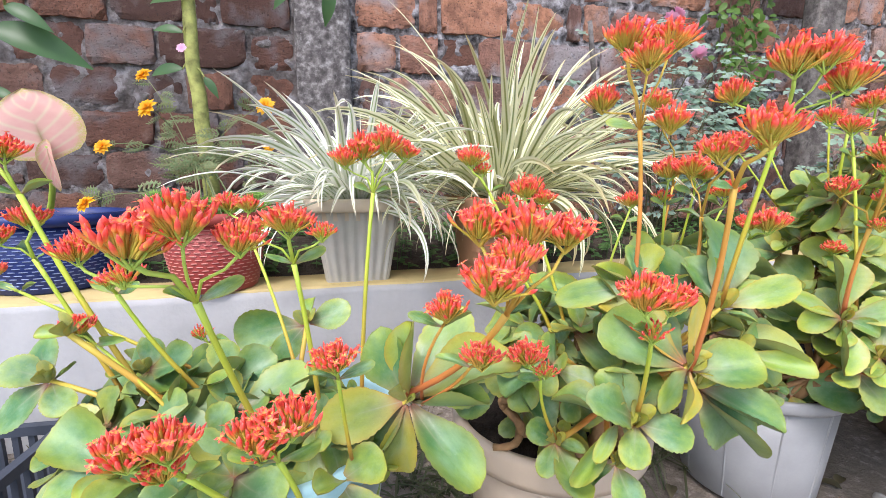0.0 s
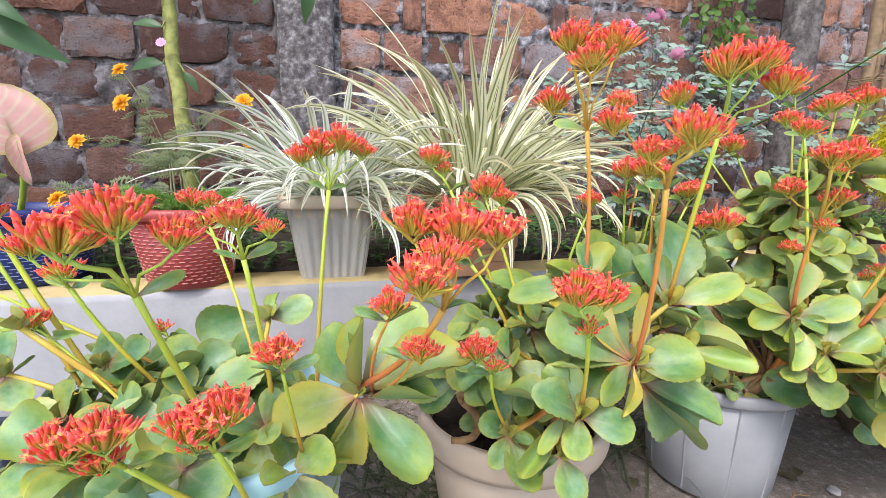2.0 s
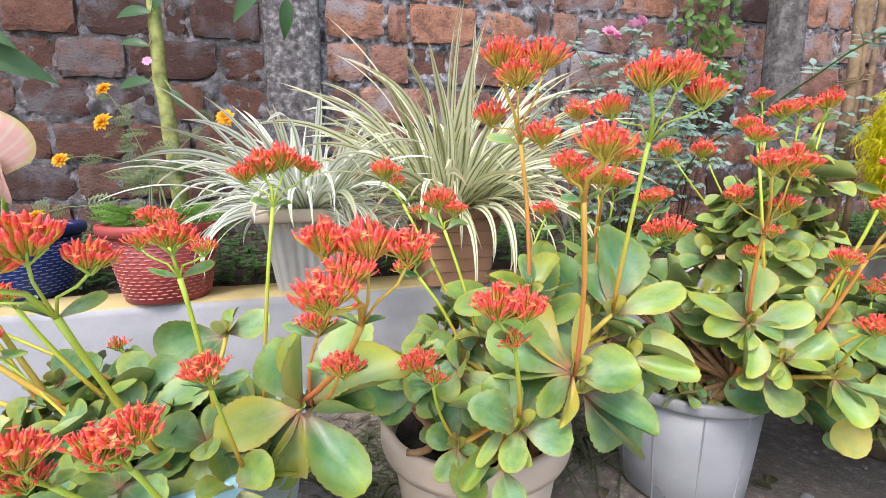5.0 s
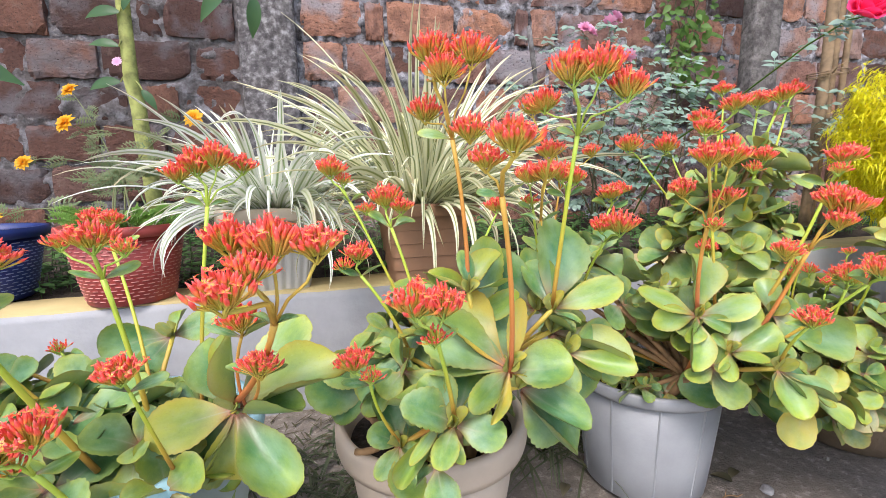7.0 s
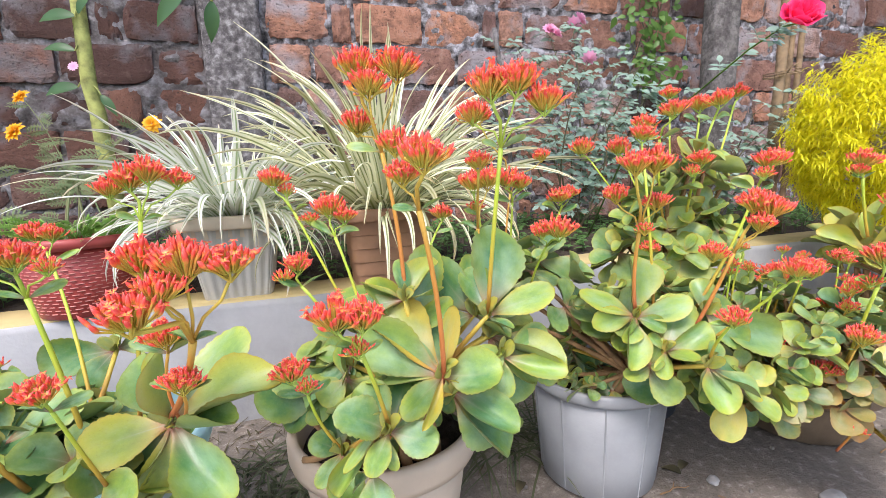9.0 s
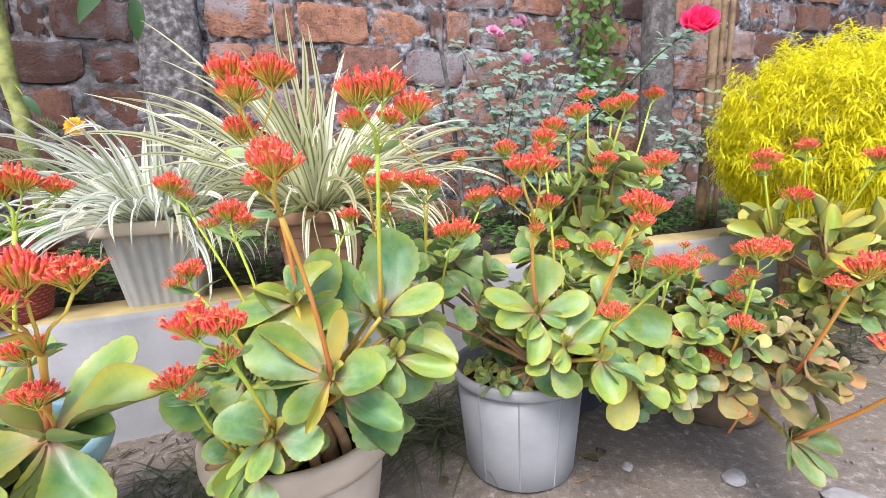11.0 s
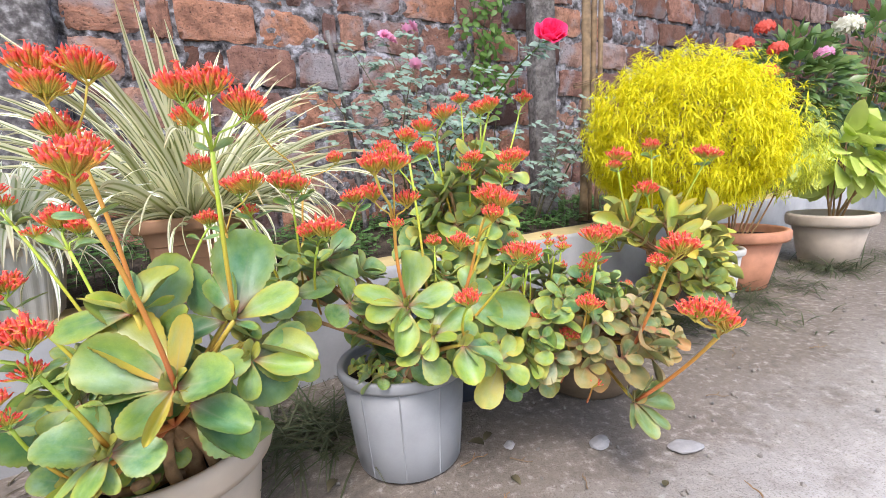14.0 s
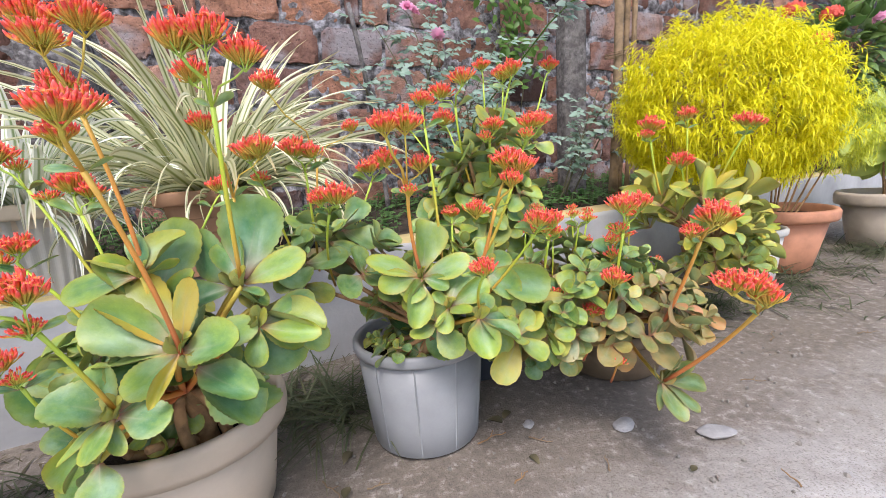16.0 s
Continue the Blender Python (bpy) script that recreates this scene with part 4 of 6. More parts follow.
rosette(k1, (-0.050, 0.072, 0.204), [(-0.106, 0.062, 0.200, 0.55, 0.20), (-0.073, 0.052, 0.199, 0.70, 0.90), (-0.010, 0.085, 0.221, 0.60, 0.40), (-0.082, 0.095, 0.220, 0.60, 0.30), (-0.020, 0.060, 0.185, 0.70, 0.30), (-0.116, 0.096, 0.228, 0.60, 0.45)])
rosette(k1, (0.054, 0.222, 0.272), [(-0.020, 0.220, 0.256, 0.60, 0.10), (0.054, 0.245, 0.299, 0.50, 0.50), (0.101, 0.224, 0.291, 0.70, 0.15), (0.023, 0.198, 0.239, 0.60, 0.30)])
rosette(k1, (0.114, 0.160, 0.182), [(0.128, 0.139, 0.171, 0.70, 0.10), (0.085, 0.163, 0.205, 0.70, 0.30), (0.145, 0.135, 0.145, 0.60, 0.90), (0.170, 0.157, 0.159, 0.60, 0.60), (0.108, 0.194, 0.208, 0.60, 0.35)])
rosette(k1, (-0.101, 0.105, 0.305), [(-0.121, 0.096, 0.308, 0.60, 0.95), (-0.103, 0.126, 0.310, 0.30, 0.70)])
bushy(k1, (0.025, 0.132, 0.176), (0.115, 0.10, 0.06), 26, 0.052, 0.02, seed=11, per=6)
bushy(k1, (-0.096, 0.183, 0.174), (0.07, 0.06, 0.05), 10, 0.05, 0.0, seed=12, per=6)
stalk(k1, (0.169, 0.103, 0.252), [(0.221, -0.014, 0.375, 0.046), (0.216, 0.013, 0.402, 0.042), (0.242, 0.010, 0.400, 0.050), (0.267, 0.014, 0.398, 0.044), (0.234, -0.004, 0.387, 0.036)], 0.0048, 0.60, True, node=(0.235, 0.023, 0.346))
stalk(k1, (0.181, 0.090, 0.249), [(0.221, 0.030, 0.314, 0.036)], 0.0026, red=True)
stalk(k1, (0.181, 0.095, 0.251), [(0.199, 0.057, 0.338, 0.036)], 0.0026, red=True)
stalk(k1, (0.066, 0.079, 0.210), [(0.032, -0.011, 0.396, 0.052), (0.056, -0.006, 0.407, 0.050), (0.080, 0.007, 0.395, 0.036), (0.010, 0.013, 0.374, 0.030)], 0.0044, 0.75)
stalk(k1, (-0.014, 0.148, 0.219), [(-0.094, 0.114, 0.370, 0.044), (-0.066, 0.106, 0.349, 0.030)], 0.0038, 0.8)
stalk(k1, (-0.115, 0.180, 0.205), [(-0.175, 0.170, 0.391, 0.044), (-0.201, 0.163, 0.376, 0.036)], 0.004, 0.75)
stalk(k1, (-0.055, 0.139, 0.209), [(-0.194, 0.151, 0.457, 0.046), (-0.164, 0.141, 0.451, 0.044)], 0.0046, 0.7)
stalk(k1, (-0.044, 0.198, 0.225), [(-0.257, 0.200, 0.333, 0.05)], 0.0036)
stalk(k1, (0.095, 0.109, 0.213), [(0.083, 0.085, 0.397, 0.048), (0.055, 0.091, 0.395, 0.030), (0.108, 0.082, 0.391, 0.030)], 0.004, 0.72)
stalk(k1, (0.066, 0.158, 0.218), [(-0.038, 0.262, 0.399, 0.045), (-0.010, 0.246, 0.399, 0.034)], 0.0034, 0.8)
stalk(k1, (0.075, 0.041, 0.186), [(0.012, -0.005, 0.272, 0.044), (0.039, -0.010, 0.281, 0.046), (0.025, 0.004, 0.255, 0.034)], 0.004, 0.7)
stalk(k1, (0.105, 0.031, 0.185), [(0.094, -0.022, 0.293, 0.040), (0.112, -0.020, 0.300, 0.040), (0.091, -0.012, 0.277, 0.028)], 0.0036, 0.6)
stalk(k1, (0.125, 0.079, 0.209), [(0.124, 0.037, 0.310, 0.038)], 0.003)
stalk(k1, (0.126, 0.128, 0.224), [(0.129, 0.160, 0.454, 0.044), (0.149, 0.155, 0.459, 0.042), (0.113, 0.157, 0.446, 0.034), (0.165, 0.172, 0.453, 0.034)], 0.0036, 0.72)
stalk(k1, (-0.014, 0.108, 0.215), [(-0.110, 0.125, 0.304, 0.034)], 0.0028)
stalk(k1, (0.005, 0.179, 0.212), [(-0.044, 0.191, 0.274, 0.026)], 0.0024)

k2 = kalanchoe((0.336, 0.244, 0.117), (0.375, 0.175, 0.202), "kalanchoe with large lime leaves and coral red clusters", (0.379, 0.211, 0.107))
branch(k2, (0.377, 0.211, 0.110), (0.372, 0.177, 0.217), 0.0105, 0.008, "trunk")
branch(k2, (0.375, 0.208, 0.125), (0.339, 0.156, 0.156), 0.0052, 0.004, "trunk")
rosette(k2, (0.404, 0.097, 0.274), [(0.331, 0.119, 0.303, 0.62, 0.15), (0.342, 0.140, 0.319, 0.60, 1.90), (0.416, 0.105, 0.335, 0.30, 1.80), (0.335, 0.103, 0.274, 0.32, 0.80), (0.367, 0.071, 0.252, 0.60, 0.45), (0.387, 0.061, 0.248, 0.25, 1.70), (0.454, 0.077, 0.284, 0.85, 0.25), (0.383, 0.151, 0.322, 0.60, 0.20), (0.463, 0.117, 0.286, 0.50, 0.40)])
rosette(k2, (0.412, 0.096, 0.259), [(0.463, 0.060, 0.239, 0.55, 0.10), (0.459, 0.077, 0.208, 0.80, 0.00), (0.434, 0.120, 0.245, 0.70, 0.10), (0.472, 0.094, 0.204, 0.70, 0.00)])
rosette(k2, (0.442, 0.155, 0.310), [(0.399, 0.183, 0.361, 0.70, 0.10), (0.398, 0.143, 0.299, 0.62, 0.10), (0.490, 0.138, 0.338, 0.35, 0.75), (0.447, 0.194, 0.367, 0.50, 0.30), (0.471, 0.125, 0.293, 0.50, 0.30)])
rosette(k2, (0.456, 0.148, 0.289), [(0.522, 0.109, 0.270, 0.50, 1.2), (0.497, 0.132, 0.245, 0.50, 0.40), (0.487, 0.131, 0.224, 0.80, 0.05), (0.477, 0.171, 0.267, 0.70, 0.20)])
rosette(k2, (0.374, 0.133, 0.335), [(0.334, 0.135, 0.357, 0.28, 1.50), (0.302, 0.138, 0.329, 0.35, 0.20), (0.409, 0.117, 0.349, 0.40, 0.90), (0.373, 0.140, 0.373, 0.45, 0.20), (0.398, 0.154, 0.376, 0.45, 1.30), (0.331, 0.162, 0.327, 0.50, 0.30)])
rosette(k2, (0.346, 0.091, 0.231), [(0.317, 0.064, 0.213, 0.34, 0.80), (0.302, 0.072, 0.184, 0.28, 0.70), (0.364, 0.096, 0.226, 0.50, 0.30), (0.360, 0.064, 0.210, 0.35, 0.50), (0.302, 0.125, 0.246, 0.60, 0.20)])
rosette(k2, (0.339, 0.078, 0.201), [(0.347, 0.051, 0.176, 0.85, 0.15), (0.318, 0.079, 0.184, 0.50, 0.20)])
rosette(k2, (0.374, 0.145, 0.302), [(0.337, 0.143, 0.354, 0.40, 0.75), (0.421, 0.128, 0.334, 0.42, 0.85), (0.403, 0.175, 0.381, 0.50, 0.70), (0.342, 0.149, 0.317, 0.50, 0.30), (0.385, 0.114, 0.291, 0.60, 0.50)])
rosette(k2, (0.452, 0.134, 0.315), [(0.510, 0.116, 0.345, 0.42, 0.70), (0.438, 0.161, 0.361, 0.60, 0.20), (0.471, 0.113, 0.305, 0.55, 0.20), (0.471, 0.175, 0.404, 0.60, 0.25)])
rosette(k2, (0.462, 0.123, 0.277), [(0.519, 0.099, 0.268, 0.40, 0.75), (0.515, 0.143, 0.295, 0.50, 0.30), (0.460, 0.098, 0.248, 0.60, 0.20)])
rosette(k2, (0.355, 0.082, 0.234), [(0.318, 0.067, 0.263, 0.85, 0.35), (0.341, 0.050, 0.217, 0.65, 0.40), (0.397, 0.069, 0.229, 0.75, 0.30), (0.372, 0.116, 0.280, 0.70, 0.40), (0.334, 0.097, 0.274, 0.80, 0.15), (0.383, 0.102, 0.249, 0.60, 0.30)])
rosette(k2, (0.306, 0.131, 0.186), [(0.278, 0.125, 0.207, 0.75, 0.10), (0.287, 0.101, 0.173, 0.55, 0.40), (0.320, 0.087, 0.156, 0.65, 0.30), (0.327, 0.111, 0.188, 0.50, 0.50), (0.285, 0.167, 0.218, 0.70, 0.15)])
rosette(k2, (0.316, 0.175, 0.256), [(0.280, 0.164, 0.236, 0.70, 0.20), (0.255, 0.173, 0.222, 0.60, 0.10), (0.314, 0.165, 0.248, 0.60, 0.45), (0.278, 0.208, 0.264, 0.60, 0.50), (0.325, 0.198, 0.285, 0.60, 0.30)])
rosette(k2, (0.275, 0.231, 0.200), [(0.191, 0.223, 0.197, 0.80, 0.05), (0.212, 0.235, 0.223, 0.70, 0.10), (0.214, 0.228, 0.170, 0.70, 0.05)])
rosette(k2, (0.367, 0.191, 0.294), [(0.357, 0.160, 0.273, 0.70, 0.20), (0.294, 0.219, 0.330, 0.40, 0.60), (0.361, 0.215, 0.292, 0.60, 0.20)])
rosette(k2, (0.457, 0.173, 0.280), [(0.522, 0.128, 0.258, 0.50, 0.50), (0.507, 0.157, 0.276, 0.50, 0.40), (0.495, 0.175, 0.233, 0.50, 0.40)])
bushy(k2, (0.349, 0.250, 0.159), (0.07, 0.06, 0.035), 16, 0.034, 0.05, seed=22, per=6)
for foot, elbow, tip in (((0.345, 0.225, 0.118), (0.285, 0.190, 0.158), (0.255, 0.178, 0.150)), ((0.285, 0.190, 0.158), (0.268, 0.185, 0.190), (0.272, 0.172, 0.205)), ((0.355, 0.220, 0.118), (0.318, 0.165, 0.150), (0.300, 0.150, 0.172))):
    branch(k2, foot, elbow, 0.0050, 0.0042, "trunk")
    branch(k2, elbow, tip, 0.0042, 0.0032, "trunk")
bushy(k2, (0.341, 0.213, 0.227), (0.085, 0.075, 0.06), 16, 0.044, 0.12, seed=21, per=5)
stalk(k2, (0.374, 0.145, 0.305), [(0.343, 0.120, 0.538, 0.046), (0.376, 0.118, 0.537, 0.048), (0.353, 0.104, 0.520, 0.044), (0.338, 0.150, 0.496, 0.040), (0.372, 0.099, 0.474, 0.038)], 0.0038, 0.66, True)
stalk(k2, (0.405, 0.097, 0.268), [(0.391, 0.021, 0.460, 0.044), (0.377, 0.046, 0.449, 0.034)], 0.0040, 0.62, True)
stalk(k2, (0.452, 0.134, 0.317), [(0.447, 0.078, 0.513, 0.046), (0.465, 0.074, 0.516, 0.046), (0.489, 0.079, 0.502, 0.042), (0.441, 0.131, 0.500, 0.036)], 0.0038, 0.66)
stalk(k2, (0.438, 0.160, 0.310), [(0.444, 0.125, 0.459, 0.034), (0.472, 0.231, 0.442, 0.048)], 0.0034, 0.6, True)
stalk(k2, (0.355, 0.081, 0.242), [(0.327, 0.029, 0.354, 0.046), (0.345, 0.031, 0.352, 0.040), (0.339, 0.039, 0.327, 0.032)], 0.0034, 0.7)
stalk(k2, (0.306, 0.131, 0.189), [(0.270, 0.108, 0.281, 0.042), (0.285, 0.103, 0.270, 0.03)], 0.003, 0.75)
stalk(k2, (0.317, 0.175, 0.259), [(0.269, 0.172, 0.366, 0.040), (0.255, 0.170, 0.355, 0.032)], 0.0034, 0.75)
stalk(k2, (0.336, 0.195, 0.255), [(0.293, 0.232, 0.417, 0.046), (0.310, 0.226, 0.408, 0.036), (0.272, 0.231, 0.407, 0.030)], 0.0034, 0.75)
stalk(k2, (0.326, 0.215, 0.257), [(0.233, 0.238, 0.450, 0.042), (0.246, 0.243, 0.439, 0.03)], 0.0032, 0.8)
stalk(k2, (0.367, 0.204, 0.265), [(0.421, 0.259, 0.404, 0.036)], 0.003)

k3 = kalanchoe((0.658, 0.314, 0.120), (0.655, 0.241, 0.192), "kalanchoe with yellow-green leaves spilling over the pot")
rosette(k3, (0.635, 0.197, 0.282), [(0.575, 0.209, 0.313, 0.62, 0.75), (0.689, 0.173, 0.303, 0.45, 0.80), (0.651, 0.233, 0.345, 0.60, 0.80), (0.583, 0.192, 0.281, 0.60, 0.70), (0.617, 0.168, 0.264, 0.65, 0.55), (0.662, 0.177, 0.272, 0.60, 0.30), (0.615, 0.165, 0.232, 0.60, 0.60)])
rosette(k3, (0.661, 0.176, 0.247), [(0.675, 0.141, 0.252, 0.70, 0.75), (0.645, 0.183, 0.266, 0.70, 0.70), (0.710, 0.176, 0.275, 0.50, 0.75), (0.693, 0.206, 0.305, 0.70, 0.80), (0.648, 0.156, 0.224, 0.70, 0.80), (0.716, 0.159, 0.245, 0.60, 0.35)])
rosette(k3, (0.686, 0.141, 0.243), [(0.667, 0.126, 0.212, 0.75, 0.35), (0.682, 0.104, 0.209, 0.75, 0.50), (0.698, 0.117, 0.220, 0.75, 0.30), (0.720, 0.111, 0.220, 0.55, 0.05), (0.730, 0.142, 0.226, 0.60, 0.10), (0.700, 0.155, 0.264, 0.70, 0.35)])
rosette(k3, (0.712, 0.187, 0.285), [(0.742, 0.153, 0.261, 0.70, 0.20), (0.753, 0.198, 0.299, 0.65, 0.30), (0.785, 0.161, 0.256, 0.60, 0.30), (0.722, 0.219, 0.314, 0.60, 0.70)])
rosette(k3, (0.605, 0.311, 0.199), [(0.569, 0.315, 0.225, 0.80, 0.05), (0.618, 0.309, 0.214, 0.80, 0.05), (0.591, 0.341, 0.232, 0.80, 0.05), (0.629, 0.290, 0.178, 0.80, 0.05), (0.662, 0.288, 0.163, 0.80, 0.05)])
rosette(k3, (0.705, 0.212, 0.187), [(0.667, 0.204, 0.203, 0.80, 0.55), (0.640, 0.221, 0.190, 0.80, 0.05), (0.709, 0.186, 0.162, 0.80, 0.30), (0.756, 0.191, 0.149, 0.80, 0.05), (0.755, 0.219, 0.196, 0.80, 0.10)])
bushy(k3, (0.691, 0.258, 0.227), (0.10, 0.10, 0.07), 24, 0.042, 0.4, seed=41)
bushy(k3, (0.598, 0.242, 0.172), (0.012, 0.008, 0.006), 2, 0.021, 0.15, seed=44, per=6, width=0.85)
bushy(k3, (0.640, 0.262, 0.160), (0.030, 0.016, 0.006), 5, 0.020, 0.0, seed=45, per=4, width=0.8)
bushy(k3, (0.629, 0.310, 0.159), (0.06, 0.05, 0.02), 12, 0.022, 0.35, seed=43, rise=-0.25)
bushy(k3, (0.750, 0.206, 0.193), (0.06, 0.055, 0.04), 12, 0.042, 0.3, seed=42)
stalk(k3, (0.635, 0.197, 0.288), [(0.599, 0.142, 0.453, 0.044), (0.619, 0.143, 0.454, 0.044), (0.604, 0.189, 0.422, 0.036), (0.638, 0.170, 0.413, 0.036), (0.622, 0.162, 0.388, 0.028)], 0.004, 0.6, True)
stalk(k3, (0.667, 0.213, 0.279), [(0.663, 0.247, 0.489, 0.040)], 0.0034)
stalk(k3, (0.697, 0.184, 0.265), [(0.726, 0.145, 0.412, 0.044), (0.740, 0.140, 0.405, 0.044), (0.728, 0.137, 0.391, 0.034), (0.693, 0.154, 0.360, 0.036)], 0.004, 0.66, True)
stalk(k3, (0.687, 0.140, 0.251), [(0.679, 0.102, 0.307, 0.034)], 0.003)
stalk(k3, (0.707, 0.175, 0.254), [(0.744, 0.108, 0.349, 0.036), (0.761, 0.111, 0.347, 0.034)], 0.003, 0.75)
stalk(k3, (0.686, 0.226, 0.250), [(0.704, 0.289, 0.343, 0.034)], 0.003)
stalk(k3, (0.707, 0.203, 0.277), [(0.782, 0.196, 0.453, 0.042), (0.799, 0.206, 0.456, 0.036), (0.771, 0.187, 0.440, 0.030)], 0.0036, 0.72)

bushy(k3, (0.542, 0.313, 0.282), (0.075, 0.08, 0.06), 13, 0.046, 0.08, seed=31)
stalk(k3, (0.517, 0.334, 0.274), [(0.506, 0.281, 0.441, 0.046), (0.526, 0.288, 0.436, 0.036)], 0.003, 0.75)
stalk(k3, (0.497, 0.314, 0.273), [(0.459, 0.250, 0.439, 0.048), (0.465, 0.271, 0.410, 0.030)], 0.003, 0.75)
stalk(k3, (0.536, 0.295, 0.260), [(0.548, 0.208, 0.384, 0.050), (0.530, 0.213, 0.383, 0.034)], 0.003, 0.75)
stalk(k3, (0.566, 0.355, 0.265), [(0.604, 0.363, 0.412, 0.046), (0.622, 0.370, 0.418, 0.036)], 0.003, 0.75)
stalk(k3, (0.527, 0.374, 0.278), [(0.481, 0.331, 0.527, 0.046), (0.586, 0.391, 0.474, 0.036)], 0.003, 0.6, True)

k4 = kalanchoe((0.803, 0.487, 0.141), (0.796, 0.417, 0.245), "tall kalanchoe with fresh green leaves and red clusters")
bushy(k4, (0.797, 0.390, 0.313), (0.10, 0.09, 0.11), 24, 0.046, 0.55, seed=51)
for x_, y_, z_ in ((0.740, 0.322, 0.398), (0.810, 0.349, 0.429), (0.870, 0.381, 0.411), (0.781, 0.328, 0.438)):
    bushy(k4, (x_, y_, z_), (0.012, 0.012, 0.03), 2, 0.046, 0.35, seed=int(x_ * 100), per=6)
stalk(k4, (0.759, 0.346, 0.360), [(0.734, 0.300, 0.524, 0.044), (0.711, 0.329, 0.510, 0.044)], 0.0034, 0.75)
stalk(k4, (0.809, 0.374, 0.381), [(0.823, 0.334, 0.541, 0.048)], 0.0036)
stalk(k4, (0.789, 0.346, 0.359), [(0.778, 0.301, 0.459, 0.044), (0.763, 0.297, 0.445, 0.032)], 0.0034, 0.75)
stalk(k4, (0.839, 0.394, 0.383), [(0.832, 0.389, 0.543, 0.048)], 0.0034)
stalk(k4, (0.869, 0.424, 0.385), [(0.974, 0.491, 0.578, 0.046)], 0.0034)
stalk(k4, (0.829, 0.434, 0.387), [(0.824, 0.456, 0.572, 0.040)], 0.003)
stalk(k4, (0.778, 0.427, 0.347), [(0.679, 0.466, 0.487, 0.052)], 0.003)
stalk(k4, (0.808, 0.437, 0.347), [(0.762, 0.502, 0.488, 0.054)], 0.003)

k5 = kalanchoe((1.052, 0.394, 0.071), (0.993, 0.318, 0.130), "sprawling kalanchoe with dull olive leaves and red clusters")
bushy(k5, (0.924, 0.253, 0.171), (0.16, 0.14, 0.08), 70, 0.034, 0.3, True, seed=61, bronze=0.55)
bushy(k5, (0.866, 0.258, 0.228), (0.13, 0.11, 0.06), 30, 0.034, 0.10, seed=62)
bushy(k5, (0.833, 0.287, 0.131), (0.09, 0.07, 0.05), 24, 0.026, -0.25, seed=63)
rosette(k5, (0.924, 0.129, 0.120), [(0.893, 0.099, 0.107, 0.6, 0.5), (0.918, 0.086, 0.087, 0.55, 0.6), (0.948, 0.088, 0.099, 0.5, 0.5), (0.973, 0.103, 0.118, 0.45, 0.3), (0.935, 0.104, 0.161, 0.5, 0.6), (0.894, 0.111, 0.141, 0.6, 0.4), (0.959, 0.115, 0.147, 0.5, 0.4)], True)
rosette(k5, (0.950, 0.141, 0.190), [(0.921, 0.103, 0.220, 0.8, 1.6), (0.976, 0.110, 0.203, 0.6, 0.7), (0.940, 0.094, 0.178, 0.6, 1.4), (0.980, 0.142, 0.179, 0.5, 0.4), (0.915, 0.132, 0.175, 0.6, 0.4)], True)
stalk(k5, (0.925, 0.125, 0.123), [(0.898, 0.017, 0.283, 0.044), (0.920, 0.012, 0.278, 0.044), (0.935, 0.011, 0.265, 0.038)], 0.0046, 0.7, True, True, (0.03, 0, -0.01))
stalk(k5, (0.935, 0.141, 0.195), [(0.934, 0.076, 0.339, 0.050), (0.954, 0.082, 0.336, 0.044), (0.918, 0.088, 0.321, 0.034)], 0.0042, 0.8, True)
stalk(k5, (0.885, 0.180, 0.200), [(0.867, 0.135, 0.351, 0.044), (0.887, 0.134, 0.352, 0.042), (0.868, 0.148, 0.323, 0.030)], 0.0036, 0.8)
stalk(k5, (0.864, 0.184, 0.161), [(0.859, 0.140, 0.263, 0.042)], 0.003, red=True)
stalk(k5, (0.854, 0.197, 0.132), [(0.847, 0.164, 0.216, 0.034)], 0.003, red=True)
stalk(k5, (0.935, 0.302, 0.190), [(0.926, 0.298, 0.278, 0.028)], 0.0026)
stalk(k5, (0.866, 0.247, 0.237), [(0.868, 0.208, 0.329, 0.030), (0.853, 0.218, 0.335, 0.024)], 0.0026, 0.7)
for x_, y_, z_, s_ in ((0.808, 0.269, 0.321, 0.022), (0.828, 0.277, 0.341, 0.02), (0.847, 0.261, 0.299, 0.024), (0.957, 0.251, 0.296, 0.022), (0.978, 0.269, 0.317, 0.02), (0.908, 0.268, 0.329, 0.018), (0.888, 0.278, 0.335, 0.02), (0.996, 0.226, 0.252, 0.022), (0.829, 0.300, 0.303, 0.026), (0.859, 0.300, 0.307, 0.028), (0.911, 0.320, 0.294, 0.020), (0.932, 0.250, 0.264, 0.030), (0.942, 0.330, 0.268, 0.018), (1.031, 0.330, 0.309, 0.034)):
    stalk(k5, (x_, y_ + 0.01, z_ - 0.10), [(x_, y_, z_, s_ * 1.15)], 0.0026, bracts=False)
stalk(k5, (0.906, 0.217, 0.233), [(0.908, 0.190, 0.306, 0.036), (0.893, 0.191, 0.301, 0.030)], 0.0028, 0.75, True)

stalk(k5, (0.806, 0.218, 0.226), [(0.795, 0.188, 0.326, 0.040), (0.808, 0.191, 0.320, 0.030)], 0.003, 0.75)
stalk(k5, (0.885, 0.210, 0.203), [(0.892, 0.188, 0.281, 0.032)], 0.0028, red=True)
stalk(k5, (0.815, 0.213, 0.175), [(0.814, 0.192, 0.239, 0.028)], 0.0026)
stalk(k5, (0.878, 0.169, 0.109), [(0.871, 0.145, 0.151, 0.026)], 0.0026, red=True)

